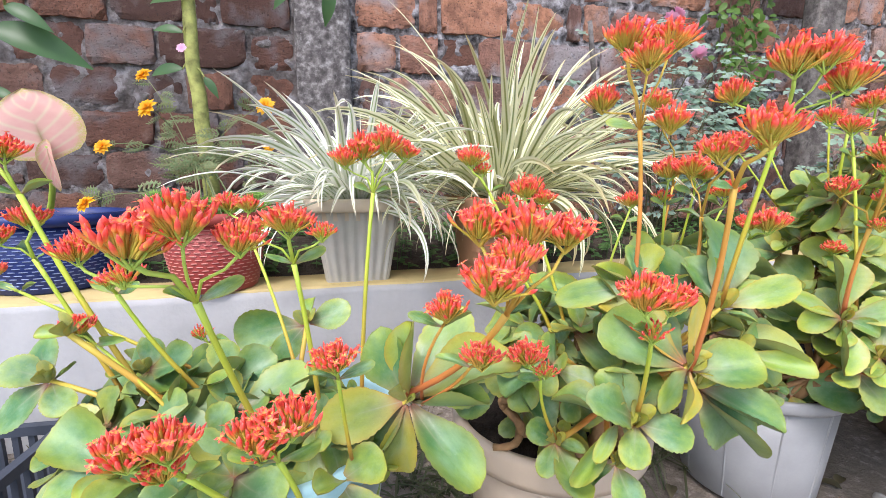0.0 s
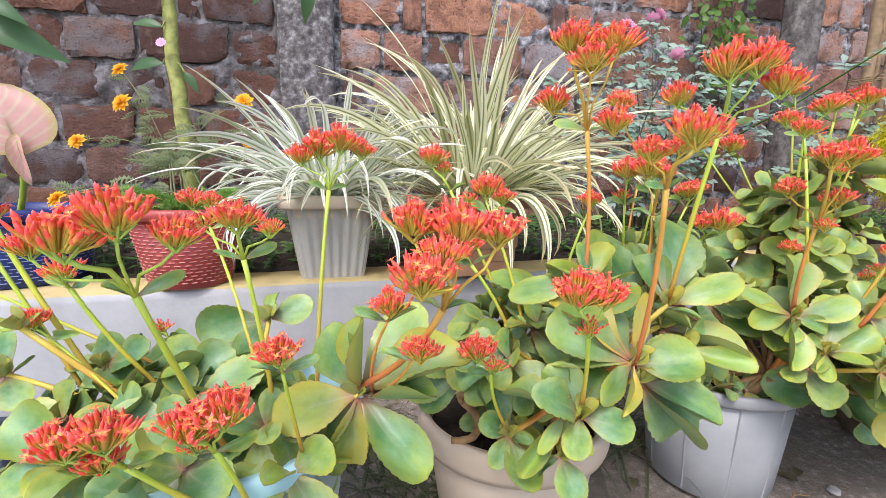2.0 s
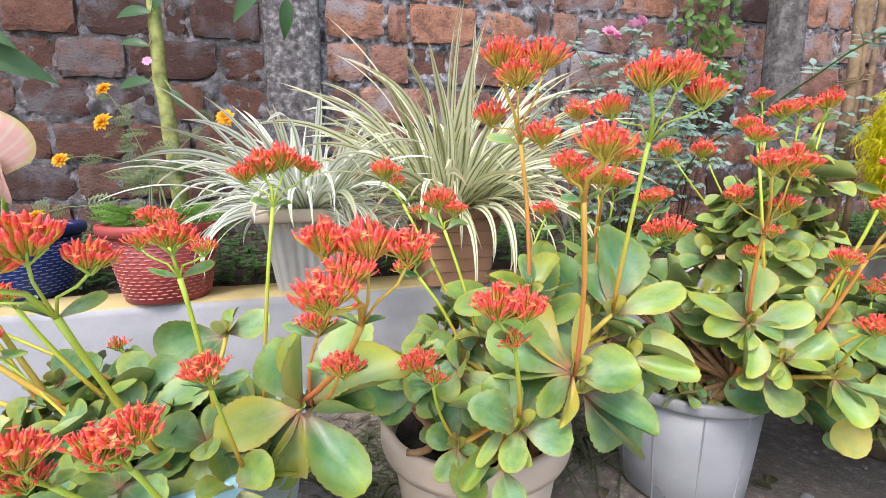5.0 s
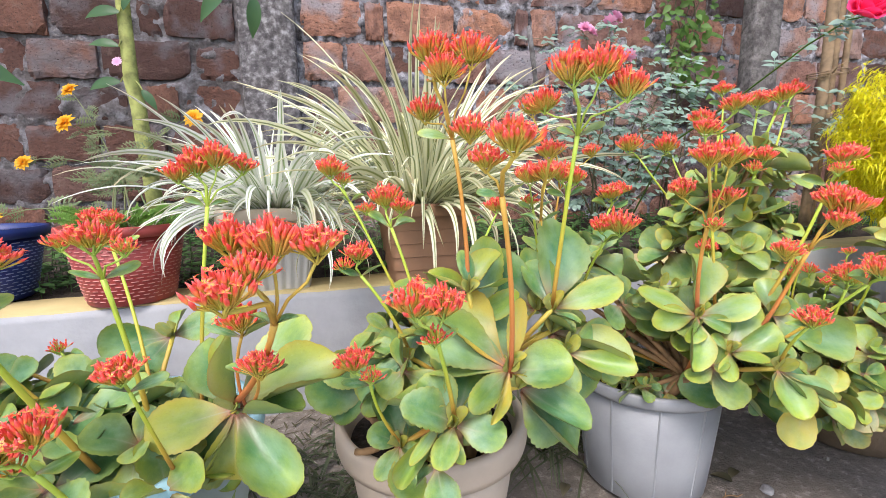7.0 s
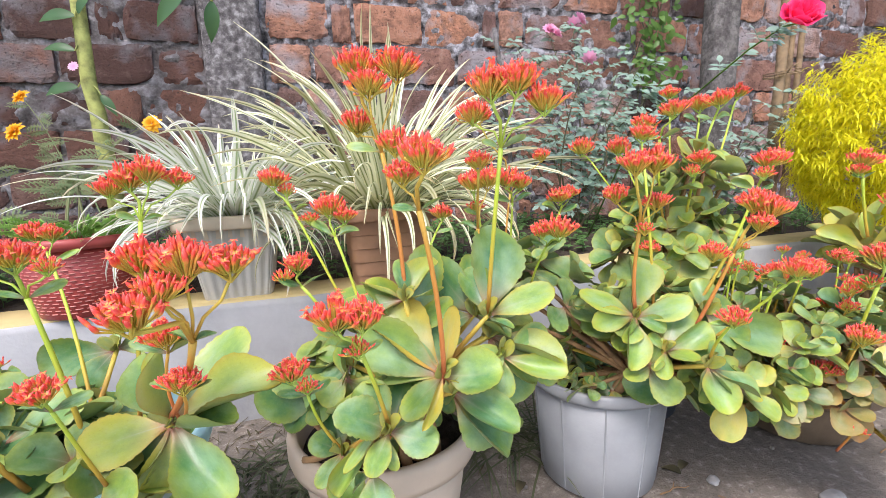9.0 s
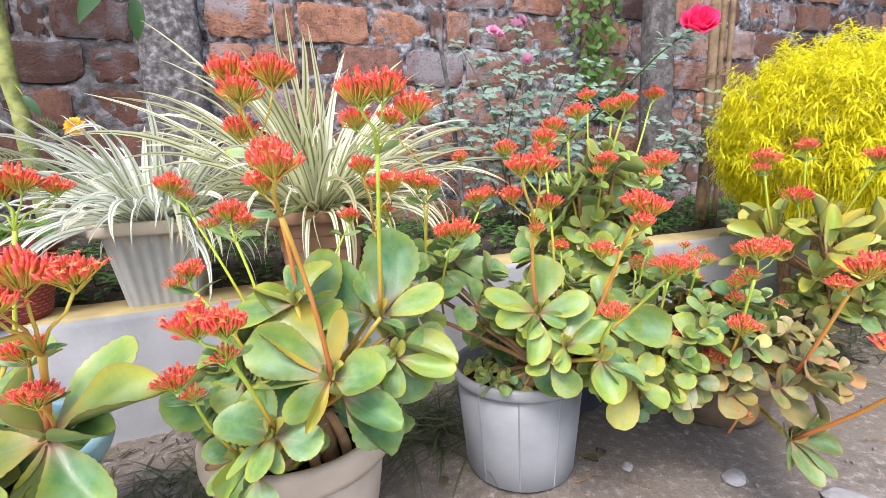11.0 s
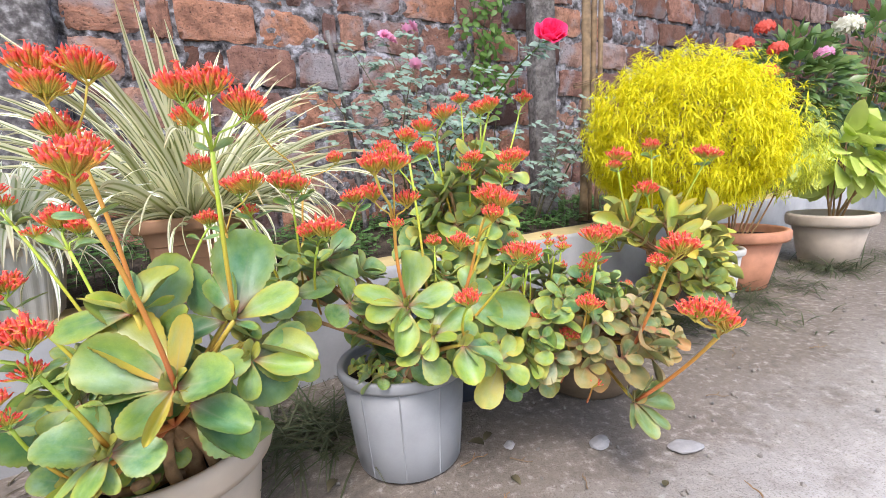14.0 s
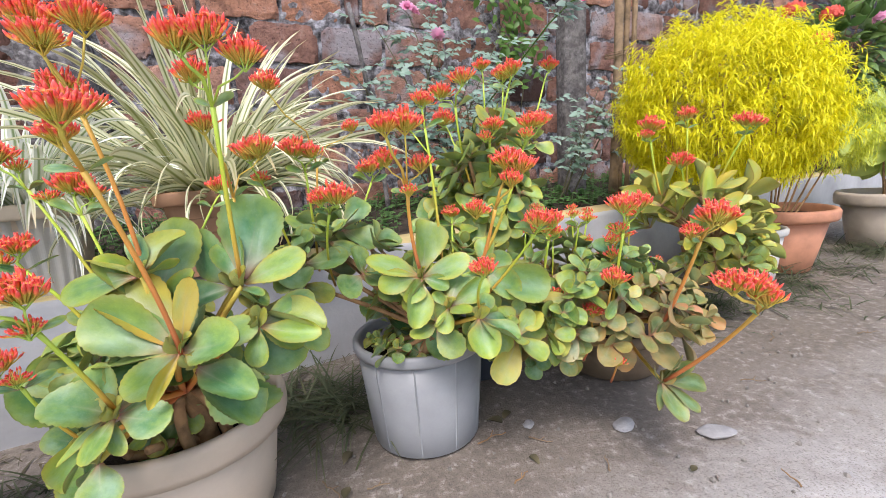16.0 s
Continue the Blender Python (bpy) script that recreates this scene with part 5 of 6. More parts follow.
k6 = kalanchoe((1.683, 0.688, 0.144), (1.345, 0.451, 0.205), "kalanchoe with olive and bronze leaves in a white pot")
bushy(k6, (1.276, 0.417, 0.243), (0.12, 0.09, 0.06), 14, 0.058, 0.75, False, seed=71, width=0.40, bronze=0.55, rise=0.7)
bushy(k6, (1.374, 0.446, 0.153), (0.10, 0.07, 0.06), 20, 0.050, 0.4, False, seed=73, width=0.5, bronze=0.3, rise=0.2)
bushy(k6, (1.564, 0.585, 0.172), (0.08, 0.05, 0.05), 10, 0.055, 0.6, False, seed=74, width=0.40, bronze=0.3, rise=0.3)
bushy(k6, (1.227, 0.402, 0.293), (0.11, 0.08, 0.04), 9, 0.062, 0.85, False, seed=72, width=0.36, bronze=0.6, rise=0.9, per=4)
stalk(k6, (1.158, 0.400, 0.315), [(1.123, 0.393, 0.452, 0.058), (1.111, 0.389, 0.436, 0.034)], 0.0042, 0.85)
stalk(k6, (1.258, 0.381, 0.311), [(1.261, 0.321, 0.448, 0.052), (1.281, 0.321, 0.445, 0.046)], 0.004, 0.8)
stalk(k6, (1.207, 0.401, 0.304), [(1.198, 0.396, 0.383, 0.056)], 0.0036)
stalk(k6, (1.228, 0.410, 0.314), [(1.216, 0.405, 0.470, 0.044)], 0.0036)

# ---- pots and plants on the kerb ----
square_pot("square_pot", (0.045, 0.615, 0.238), 0.060, 0.094, 0.155, M["ivory_plastic"], "ivory square plastic pot with fluted sides", 13.2, flutes=8, rim_mat=M["rim_ivory"])
square_pot("square_pot", (0.331, 0.645, 0.238), 0.066, 0.098, 0.156, M["terra_plastic"], "terracotta brown square pot with plank pattern", 13.2, planks=5)
woven_pot("basket_pot", (-0.187, 0.532, 0.238), 0.066, 0.089, 0.134, M["red_plastic"], M["red_lit_dash"], "dark red plastic pot moulded like wickerwork")
woven_pot("basket_pot", (-0.478, 0.548, 0.238), 0.086, 0.110, 0.130, M["blue_plastic"], M["blue_lit_dash"], "dark blue plastic pot moulded like wickerwork", 17, 36)


def strap_mesh(k, m, droop, width, late=0.0, rows=16):
    """A long pointed strap leaf, one long, folded along its middle; late: how far out the bend begins."""
    r = random.Random(900 + k)
    b = Build()
    p, a = Vector((0, 0, 0)), radians(88)
    turn = r.choice((-1, 1)) * r.uniform(0.2, 1.2)
    kink, bow = r.uniform(-0.6, 0.9), r.uniform(-0.12, 0.12)
    rr, tt = [], []
    for i in range(rows + 1):
        u = i / rows
        w = width * min(1.0, 0.55 + 2.2 * u) * (1 - u ** 2.6) ** 0.8 + 0.0005
        d = Vector((math.cos(a), 0, math.sin(a)))
        n = Vector((-math.sin(a), 0, math.cos(a)))
        q = turn * min(1.0, 1.8 * u)
        across = Vector((0, math.cos(q), 0)) + n * math.sin(q)
        up = n * math.cos(q) - Vector((0, math.sin(q), 0))
        sway = bow * u * u + 0.02 * math.sin(u * 4 + k)
        rr.append([p + Vector((0, sway, 0)) + across * (c * w) + up * (abs(c) * w * 0.32) for c in (-1, -0.5, 0, 0.5, 1)])
        tt.append([(abs(c), u, 0.0) for c in (-1, -0.5, 0, 0.5, 1)])
        p = p + d / rows
        a -= (droop * (0.3 + 1.4 * max(0.0, u - late) / (1 - late)) + (kink if 0.55 < u < 0.75 else 0.0)) / rows
    b.grid(rr, tt)
    return b.done("strap_leaf", m)


def strap_plant(at, label, m, rows, seed, width=0.0125):
    """A fountain of striped strap leaves from one crown; rows: count, lengths, lean from upright, bend, bearing and its spread."""
    r = random.Random(seed)
    plant = empty("striped_grass_plant", at, label, "ornamental grass", "striped grass plants")
    for g, (count, lengths, lean, droops, bearing, spread) in enumerate(rows):
        shapes = [strap_mesh(seed + 20 * g + k, m, droops[0] + (droops[1] - droops[0]) * k / 7, width * 0.32 / (sum(lengths) / 2), 0.25 if g else 0.0) for k in range(8)]
        for i in range(count):
            L = r.uniform(*lengths)
            ob = part("leaf", r.choice(shapes), plant)
            th = bearing + r.uniform(-spread, spread)
            q = r.random() ** 0.5 * 0.04
            ob.matrix_basis = pose(q * math.cos(radians(th)), q * math.sin(radians(th)), r.uniform(-0.01, 0.012), 0, 0, th + r.uniform(-20, 20)) @ pose(0, 0, 0, r.uniform(-9, 9), r.uniform(*lean), 0) @ Matrix.Diagonal((L, L * r.uniform(0.8, 1.25), L, 1))
    return plant


strap_plant((0.048, 0.618, 0.370), "arching grass plant with white and green striped leaves", M["spider_a"],
            ((36, (0.15, 0.25), (2, 34), (0.3, 1.3), 0, 180), (105, (0.20, 0.32), (22, 66), (0.8, 2.2), 0, 180), (64, (0.19, 0.29), (44, 78), (2.0, 3.0), 275, 115)), 3, 0.0185)
strap_plant((0.331, 0.640, 0.372), "tall grass plant with cream and green striped leaves", M["spider_b"],
            ((52, (0.24, 0.40), (2, 36), (0.3, 1.4), 0, 180), (120, (0.25, 0.41), (20, 64), (0.8, 2.3), 0, 180), (46, (0.22, 0.33), (44, 78), (2.0, 3.0), 300, 110)), 17, 0.0205)


# feathery marigold plant in the red pot
def fern_leaf(b, root, way, length, r, pairs=6):
    """A flat feathery leaf: pairs of cut leaflets on a thin rib."""
    d = Vector(way).normalized()
    face = Vector((r.uniform(-0.6, 0.6), -1, r.uniform(-0.2, 0.9)))
    face = (face - d * face.dot(d)).normalized()
    s = d.cross(face)
    root = Vector(root)
    for k in range(pairs):
        u = (k + 1) / (pairs + 0.5)
        p = root + d * length * u - Vector((0, 0, 0.25 * length * u * u))
        for sg in (-1, 1):
            L = length * 0.42 * math.sin(math.pi * (0.2 + 0.7 * u))
            w = d * 0.75 + s * sg
            b.blade(p, w, face, L, L * 0.24, 0.3, 2)
            b.blade(p + w.normalized() * L * 0.35, w + d, face, L * 0.5, L * 0.2, 0.2, 2)
            b.blade(p + w.normalized() * L * 0.4, w - d * 0.8, face, L * 0.4, L * 0.2, 0.2, 2)
    tip = root + d * length - Vector((0, 0, 0.25 * length))
    b.tube([root, root.lerp(tip, 0.5) + Vector((0, 0, 0.05 * length)), tip], [0.0008, 0.0006, 0.0004], 3, 0.0, 1.0, False)
    b.blade(tip, d, face, length * 0.2, length * 0.07, 0.2, 2)


def marigold_plant():
    r = random.Random(8)
    at = Vector((-0.187, 0.532, 0.350))
    mg = empty("marigold_plant", at, "marigold with feathery leaves and yellow-orange flowers", "flowering plant")
    low, high, st = Build(), Build(), Build()
    for i in range(120):
        a, q = r.uniform(0, 6.28), 0.068 * math.sqrt(r.random())
        p = Vector((q * math.cos(a), q * math.sin(a), 0.010 + 0.030 * r.random()))
        fern_leaf(low, p, (math.cos(a) * 0.8, math.sin(a) * 0.8, r.uniform(0.1, 0.7)), r.uniform(0.022, 0.036), r)
    tips = [(-0.440, 0.793, 0.650), (-0.358, 0.659, 0.561), (-0.463, 0.676, 0.488), (-0.383, 0.509, 0.384), (-0.179, 0.805, 0.497), (-0.148, 0.809, 0.452), (-0.177, 0.791, 0.587)]
    flowers = []
    for i, tip in enumerate(tips):
        t = Vector(tip) - at
        root = Vector((r.uniform(-0.03, 0.03), r.uniform(-0.02, 0.04), 0.0))
        hub = Vector((-0.12 + 0.02 * r.uniform(-1, 1), 0.19, 0.11)) if i not in (3,) else Vector((-0.05, 0.0, 0.03))
        pts = bent(root, hub, (0, 0, 0.03), 5) + bent(hub, t, (0, 0, 0.02), 6)[1:]
        st.tube(pts, [0.0017 - 0.0009 * k / (len(pts) - 1) for k in range(len(pts))], 5, 0.2, 1.0)
        flowers.append(t)
        for k in range(3, len(pts) - 1):
            for _ in range(1):
                a = r.uniform(0, 6.28)
                fern_leaf(high, pts[k], (math.cos(a), math.sin(a) * 0.6 - 0.2, r.uniform(-0.2, 0.5)), r.uniform(0.03, 0.05), r)
    for _ in range(26):
        p = Vector((-0.13 + r.gauss(0, 0.075), r.uniform(0.12, 0.32), r.uniform(-0.06, 0.20)))
        a = r.uniform(0, 6.28)
        fern_leaf(high, p, (math.cos(a), math.sin(a) * 0.6 - 0.2, r.uniform(-0.1, 0.6)), r.uniform(0.035, 0.06), r)
    part("lower_foliage", low.done("lower_foliage", M["fern_fresh"]), mg, "dense fresh green feathery leaves")
    part("upper_foliage", high.done("upper_foliage", M["fern"]), mg)
    part("stem_framework", st.done("stems", M["fern"]), mg)
    for i, t in enumerate(flowers):
        b = Build()
        n = 26
        for k in range(n):
            a = k * 2.39996
            q = math.sqrt((k + 0.5) / n)
            d = Vector((math.cos(a) * q, math.sin(a) * q, 0.55 * (1 - q) + 0.15))
            b.blade(d * 0.003, d, (0, 0, 1), 0.008 + 0.010 * q, 0.010, 0.5, 3, 0.2, 0.8)
        ob = part("flower", b.done("marigold_flower", M["marigold"]), mg, "yellow-orange ruffled flower")
        ob.location, ob.rotation_euler = t, (radians(58 + R.uniform(-20, 15)), radians(R.uniform(-30, 30)), R.uniform(-0.4, 0.4))
        s = (1.1, 1.15, 0.95, 0.95, 0.7, 0.55, 1.2)[i]
        ob.scale = (s, s, s)


marigold_plant()


def heart_leaf(rows=12, cup=0.18, size=1.0):
    """Outline of a heart-shaped leaf as a bent grid, one long."""
    b = Build()
    rr, tt = [], []
    for i in range(rows + 1):
        u = i / rows
        w = 0.46 * math.sin(math.pi * (u ** 0.72)) ** 0.62 + 0.012
        row, tr = [], []
        for k in range(9):
            c = -1 + k / 4
            back = -0.16 * (abs(c) ** 1.5) * (1 - u) ** 2
            row.append((c * w, u + back, cup * (c * w) ** 2 - 0.22 * u * u + 0.012 * math.sin(9 * u + 5 * abs(c))))
            tr.append((max(abs(c) ** 2, u ** 5), u, u - 0.42 * abs(c)))
        rr.append(row)
        tt.append(tr)
    b.grid(rr, tt)
    return b


def caladium():
    at = Vector((-0.478, 0.548, 0.345))
    c = empty("caladium", at, "caladium with one big pink veined leaf", "foliage plant")
    me = heart_leaf().done("caladium_leaf", M["caladium"])
    me2 = heart_leaf(cup=0.9).done("caladium_leaf_young", M["caladium"])
    for root, tip, w, mm in (((-0.441, 0.521, 0.470), (-0.459, 0.497, 0.565), 1.42, me), ((-0.436, 0.513, 0.478), (-0.427, 0.507, 0.406), 0.34, me2)):
        a, e = Vector(root) - at, Vector(tip) - at
        d = (e - a)
        L = d.length
        d.normalize()
        n = Vector((0.25, -1, 0.2))
        n = (n - d * n.dot(d)).normalized()
        m = Matrix((d.cross(n), d, n)).transposed().to_4x4()
        m.translation = a
        ob = part("leaf", mm, c)
        ob.matrix_basis = m @ Matrix.Diagonal((L * w, L, L, 1))
        b = Build()
        b.tube(bent((-0.035, 0.03, -0.01), a, (0.01, 0, 0.0), 6), [0.005, 0.005, 0.0046, 0.0042, 0.004, 0.0035, 0.0028], 7, 0.6, 1.0)
        part("stalk", b.done("stalk", M["stem"]), c)


caladium()


def trunk_and_leaves():
    t = empty("young_tree", (-0.425, 1.040, 0.268), "slender young tree with mottled green trunk", "tree")
    b = Build()
    pts = [(0.0, 0, 0), (-0.011, 0, 0.23), (-0.018, 0, 0.308), (-0.019, 0, 0.384), (-0.030, 0, 0.457), (-0.028, 0, 0.596), (-0.025, 0, 0.95), (-0.02, 0, 1.5)]
    b.tube(pts, [0.024, 0.021, 0.020, 0.0195, 0.0185, 0.017, 0.015, 0.013], 12)
    part("trunk", b.done("trunk", M["trunk"]), t)
    r = random.Random(4)
    me = Build()
    me.blade((0, 0, 0), (0, 1, 0), (0, 0, 1), 1.0, 0.34, 0.7, 10, 0.35, 0.8)
    lm = me.done("tree_leaf", M["tree_leaf"])
    spots = [((-0.450, 1.018, 0.891), (-0.550, 0.997, 0.897)), ((-0.783, 0.830, 0.754), (-0.594, 0.834, 0.711)), ((-0.742, 0.826, 0.800), (-0.648, 0.809, 0.765)), ((-0.031, 0.821, 0.852), (-0.035, 0.809, 0.766)), ((-0.085, 0.819, 0.868), (-0.172, 0.805, 0.811)),
             ((-0.462, 1.016, 0.806), (-0.537, 0.994, 0.826)), ((-0.475, 1.025, 0.717), (-0.570, 1.005, 0.714)), ((-0.415, 1.017, 0.694), (-0.374, 1.001, 0.648)), ((-0.440, 1.017, 0.896), (-0.399, 0.992, 0.953)), ((-0.816, 0.842, 0.627), (-0.752, 0.824, 0.609))]
    o = t.location
    tw = Build()
    for a, e in spots:
        a, e = Vector(a) - o, Vector(e) - o
        d = e - a
        L = d.length
        d.normalize()
        n = Vector((0.2, -0.8, 0.6)) + Vector((r.uniform(-0.3, 0.3), 0, r.uniform(-0.3, 0.3)))
        n = (n - d * n.dot(d)).normalized()
        m = Matrix((d.cross(n), d, n)).transposed().to_4x4()
        m.translation = a
        ob = part("leaf", lm, t)
        ob.matrix_basis = m @ Matrix.Diagonal((L, L, L, 1))
        near = abs(a.x) < 0.2 and abs(a.y) < 0.1
        pts = bent((-0.025, 0, a.z + 0.03), a, (0, 0, 0.008), 5) if near else [Vector((-0.01, 0, 1.35)), Vector((a.x * 0.6, a.y * 0.6, 1.15)), Vector((a.x, a.y, max(a.z + 0.25, 0.75))), Vector((a.x, a.y, a.z + 0.1)), a]
        tw.tube(pts, 0.002 if near else 0.003, 5)
    part("twig_framework", tw.done("twigs", M["trunk"]), t)
    b = Build()
    for k in range(14):
        a = k * 2.4
        b.blade((0, 0, 0), (math.cos(a), math.sin(a), 0.4), (0, 0, 1), 0.014, 0.012, 0.4, 2)
    ob = part("blossom", b.done("blossom", M["rose_pink"]), t, "small pink blossom")
    ob.location, ob.rotation_euler = Vector((-0.455, 0.990, 0.761)) - o, (radians(70), 0, 0)


trunk_and_leaves()


# ---- roses, vine and canes by the wall ----
def petal_ball(m, size, layers, open_=0.6, seed=0):
    r = random.Random(seed)
    b = Build()
    for i, n in enumerate(layers):
        tilt = (i + 0.5) / len(layers)
        for k in range(n):
            a = 2 * math.pi * k / n + i * 0.6 + r.uniform(-0.2, 0.2)
            out = Vector((math.cos(a), math.sin(a), 0))
            d = (out * (0.15 + open_ * tilt) + Vector((0, 0, 1 - 0.55 * tilt))).normalized()
            b.blade(out * size * 0.08 * tilt, d, -out + Vector((0, 0, 0.3)), size * (0.55 + 0.25 * tilt), size * (0.45 + 0.3 * tilt), -0.9 + 1.5 * tilt, 4, 0.35, 0.55)
    return b.done("petals", m)


def full_rose(m, size, seed):
    """A half-open rose: cupped petals wrapped round one another, the outer ones turned back at the lip."""
    r = random.Random(seed)
    b = Build()
    for layer, n in enumerate((2, 3, 4, 5, 5)):
        rad = size * (0.11 + 0.105 * layer)
        top = size * (0.74 - 0.09 * layer)
        for k in range(n):
            a0 = 2 * math.pi * k / n + layer * 0.9 + r.uniform(-0.2, 0.2)
            half = math.pi / n * 1.45
            rows, tones = [], []
            for i in range(8):
                u = i / 7
                z = -0.12 * size + (top + 0.12 * size) * u
                q = rad * (0.25 + 0.95 * math.sin(math.pi * min(1.0, 0.62 * u + 0.05)) ** 0.8) + size * (0.02 + 0.045 * layer) * max(0.0, u - 0.66) * 3
                row = []
                for j in range(7):
                    c = -1 + j / 3
                    drop = 0.22 * size * abs(c) ** 2.5 * u
                    a = a0 + half * c * (0.55 + 0.45 * math.sin(math.pi * min(1, u * 0.9 + 0.1)))
                    w = q * (1 + 0.05 * c)
                    row.append((w * math.cos(a), w * math.sin(a), z - drop))
                rows.append(row)
                tones.append([(abs(-1 + j / 3), u, 0.0) for j in range(7)])
            b.grid(rows, tones)
    return b.done("rose", m)


def compound(b, root, way, r, size, n=5):
    d = Vector(way).normalized()
    s = d.cross(Vector((0.1, -0.3, 1))).normalized()
    root = Vector(root)
    b.tube([root, root + d * size * 1.1], 0.0007, 3, 0.0, 0.3, False)
    for k in range(n):
        u = 0.35 + 0.65 * (k // 2) / max(1, (n - 1) // 2)
        way2 = d if k == n - 1 else d * 0.5 + s * (1 if k % 2 else -1)
        b.blade(root + d * size * u, way2 + Vector((0, 0, r.uniform(-0.4, 0.2))), (r.uniform(-0.4, 0.4), -0.8, 0.7), size * r.uniform(0.55, 0.8), size * r.uniform(0.32, 0.42), 0.4, 3, 0.15, 0.7)


def rose_bush(at, label, canes, seed, leaf_size=0.03, density=7, m="rose_leaf", spread=0.07):
    """canes: rows of top x, y, z."""
    r = random.Random(seed)
    at = Vector(at)
    rb = empty("rose_bush", at, label, "rose bush", "rose bushes")
    st, lf = Build(), Build()
    for c in canes:
        t = Vector(c) - at
        pts = bent((r.uniform(-0.03, 0.03), r.uniform(-0.02, 0.02), -0.01), t, (r.uniform(-0.04, 0.04), -0.01, 0.03), 9)
        st.tube(pts, [0.0034 - 0.0022 * k / 9 for k in range(10)], 5)
        for k in range(2, 10):
            for _ in range(density if k > 3 else density // 2):
                a = r.uniform(0, 6.28)
                p = pts[k] + Vector((r.uniform(-spread, spread), r.uniform(-spread, spread) * 0.5, r.uniform(-0.03, 0.03)))
                st.tube([pts[k], (pts[k] + p) / 2 + Vector((0, 0, 0.01)), p], 0.0008, 3, cap=False)
                compound(lf, p, (math.cos(a), math.sin(a) * 0.7 - 0.3, r.uniform(-0.3, 0.5)), r, leaf_size * r.uniform(0.7, 1.2))
    part("cane_framework", st.done("canes", M["rose_stem"]), rb)
    part("foliage", lf.done("foliage", M[m]), rb)
    return rb


def add_flower(plant, at, m, size, layers, tilt, seed, label):
    ob = part("flower", petal_ball(m, size, layers, 0.8, seed), plant, label)
    ob.location, ob.rotation_euler = Vector(at) - plant.location, (radians(tilt), 0, radians(seed * 40))


rb1 = rose_bush((0.925, 1.147, 0.264), "wiry rose bush with gray-green leaves and pink roses", [(0.865, 1.180, 0.880), (0.930, 1.158, 0.901), (0.877, 0.913, 0.733), (0.739, 1.124, 0.837), (1.066, 1.132, 0.750), (0.655, 1.136, 0.710), (1.154, 1.120, 0.666), (0.993, 1.047, 0.592), (0.813, 1.096, 0.602), (1.252, 1.100, 0.561), (1.158, 1.126, 0.807), (1.265, 1.136, 0.705)], 5, 0.036, 4)
for i, p in enumerate(((0.858, 1.168, 0.894), (0.876, 1.169, 0.883), (0.946, 1.151, 0.920), (0.928, 1.152, 0.908), (0.877, 0.902, 0.742))):
    add_flower(rb1, p, M["rose_pink"], 0.034 if i != 4 else 0.027, (6, 9, 10), 50, i, "small pale pink rose")

rb2 = rose_bush((1.345, 1.078, 0.256), "rose bush with dark leaves before a concrete post", [(1.453, 1.025, 0.609), (1.513, 0.996, 0.595), (1.370, 1.007, 0.479), (1.564, 0.992, 0.643)], 6, 0.036, 3)

CANE = ((0.935, 1.028, 0.250), (0.914, 0.753, 0.509), (0.925, 0.566, 0.574), (0.946, 0.440, 0.636), (0.958, 0.388, 0.655), (0.949, 0.350, 0.647))
rb3 = empty("climbing_rose", (0.935, 1.028, 0.258), "long rose cane with one crimson rose", "rose")
b = Build()
cane = [Vector(p) - rb3.location for p in CANE]
b.tube(cane, [0.0026, 0.0022, 0.0017, 0.0014, 0.0012, 0.0011], 6)
part("cane", b.done("cane", M["vine_leaf"]), rb3)
b = Build()
rr_ = random.Random(3)
for k in range(20):
    i = rr_.randint(1, 3)
    p = cane[i].lerp(cane[i + 1], rr_.random())
    compound(b, p, (rr_.uniform(-1, 1), rr_.uniform(-0.8, 0.3), rr_.uniform(-0.1, 0.6)), rr_, 0.026, 5)
part("foliage", b.done("foliage", M["rose_leaf"]), rb3)
ob = part("flower", full_rose(M["rose_red"], 0.036, 2), rb3, "full crimson rose")
ob.location, ob.rotation_euler = Vector((0.949, 0.352, 0.655)) - rb3.location, (radians(48), radians(-14), 0)


def vine():
    r = random.Random(12)
    v = empty("climbing_vine", (1.295, 1.450, 0.278), "leafy green vine climbing the brick wall", "climber")
    lf, st = Build(), Build()
    for s in range(5):
        x0 = r.uniform(-0.07, 0.12)
        pts = [Vector((x0 + 0.03 * math.sin(k * 0.9 + s), -0.03 - 0.01 * r.random(), 0.50 + 0.055 * k)) for k in range(9)]
        st.tube([Vector((x0 * 0.3, 0, 0))] + pts, 0.0022, 5)
        for i, p in enumerate(pts):
            if r.random() < (0.55 if i < 2 else 0.25):
                continue
            for _ in range(8):
                q = p + Vector((r.gauss(0, 0.045), r.uniform(-0.07, 0.0), r.gauss(0, 0.04)))
                lf.blade(q, (r.uniform(-1, 1), r.uniform(-0.4, 0.0), r.uniform(-1, 0.5)), (r.uniform(-0.3, 0.3), -1, 0.5), r.uniform(0.022, 0.046), r.uniform(0.014, 0.024), 0.5, 4, 0.15, 0.7)
    part("stem_framework", st.done("stems", M["rose_stem"]), v)
    part("foliage", lf.done("foliage", M["vine_leaf"]), v)


vine()


def pole(label, foot, top, r0, r1, seed, m="bamboo"):
    b = Build()
    pts = bent(foot, top, (0.01, 0, 0), 14)
    b.tube(pts, [(r0 + (r1 - r0) * i / 14) * (1.0 + (0.14 if i % 4 == 0 else 0.0)) for i in range(15)], 10)
    tagged(new("bamboo_pole", b.done("bamboo_pole", M[m])), label, "pole", "bamboo poles")


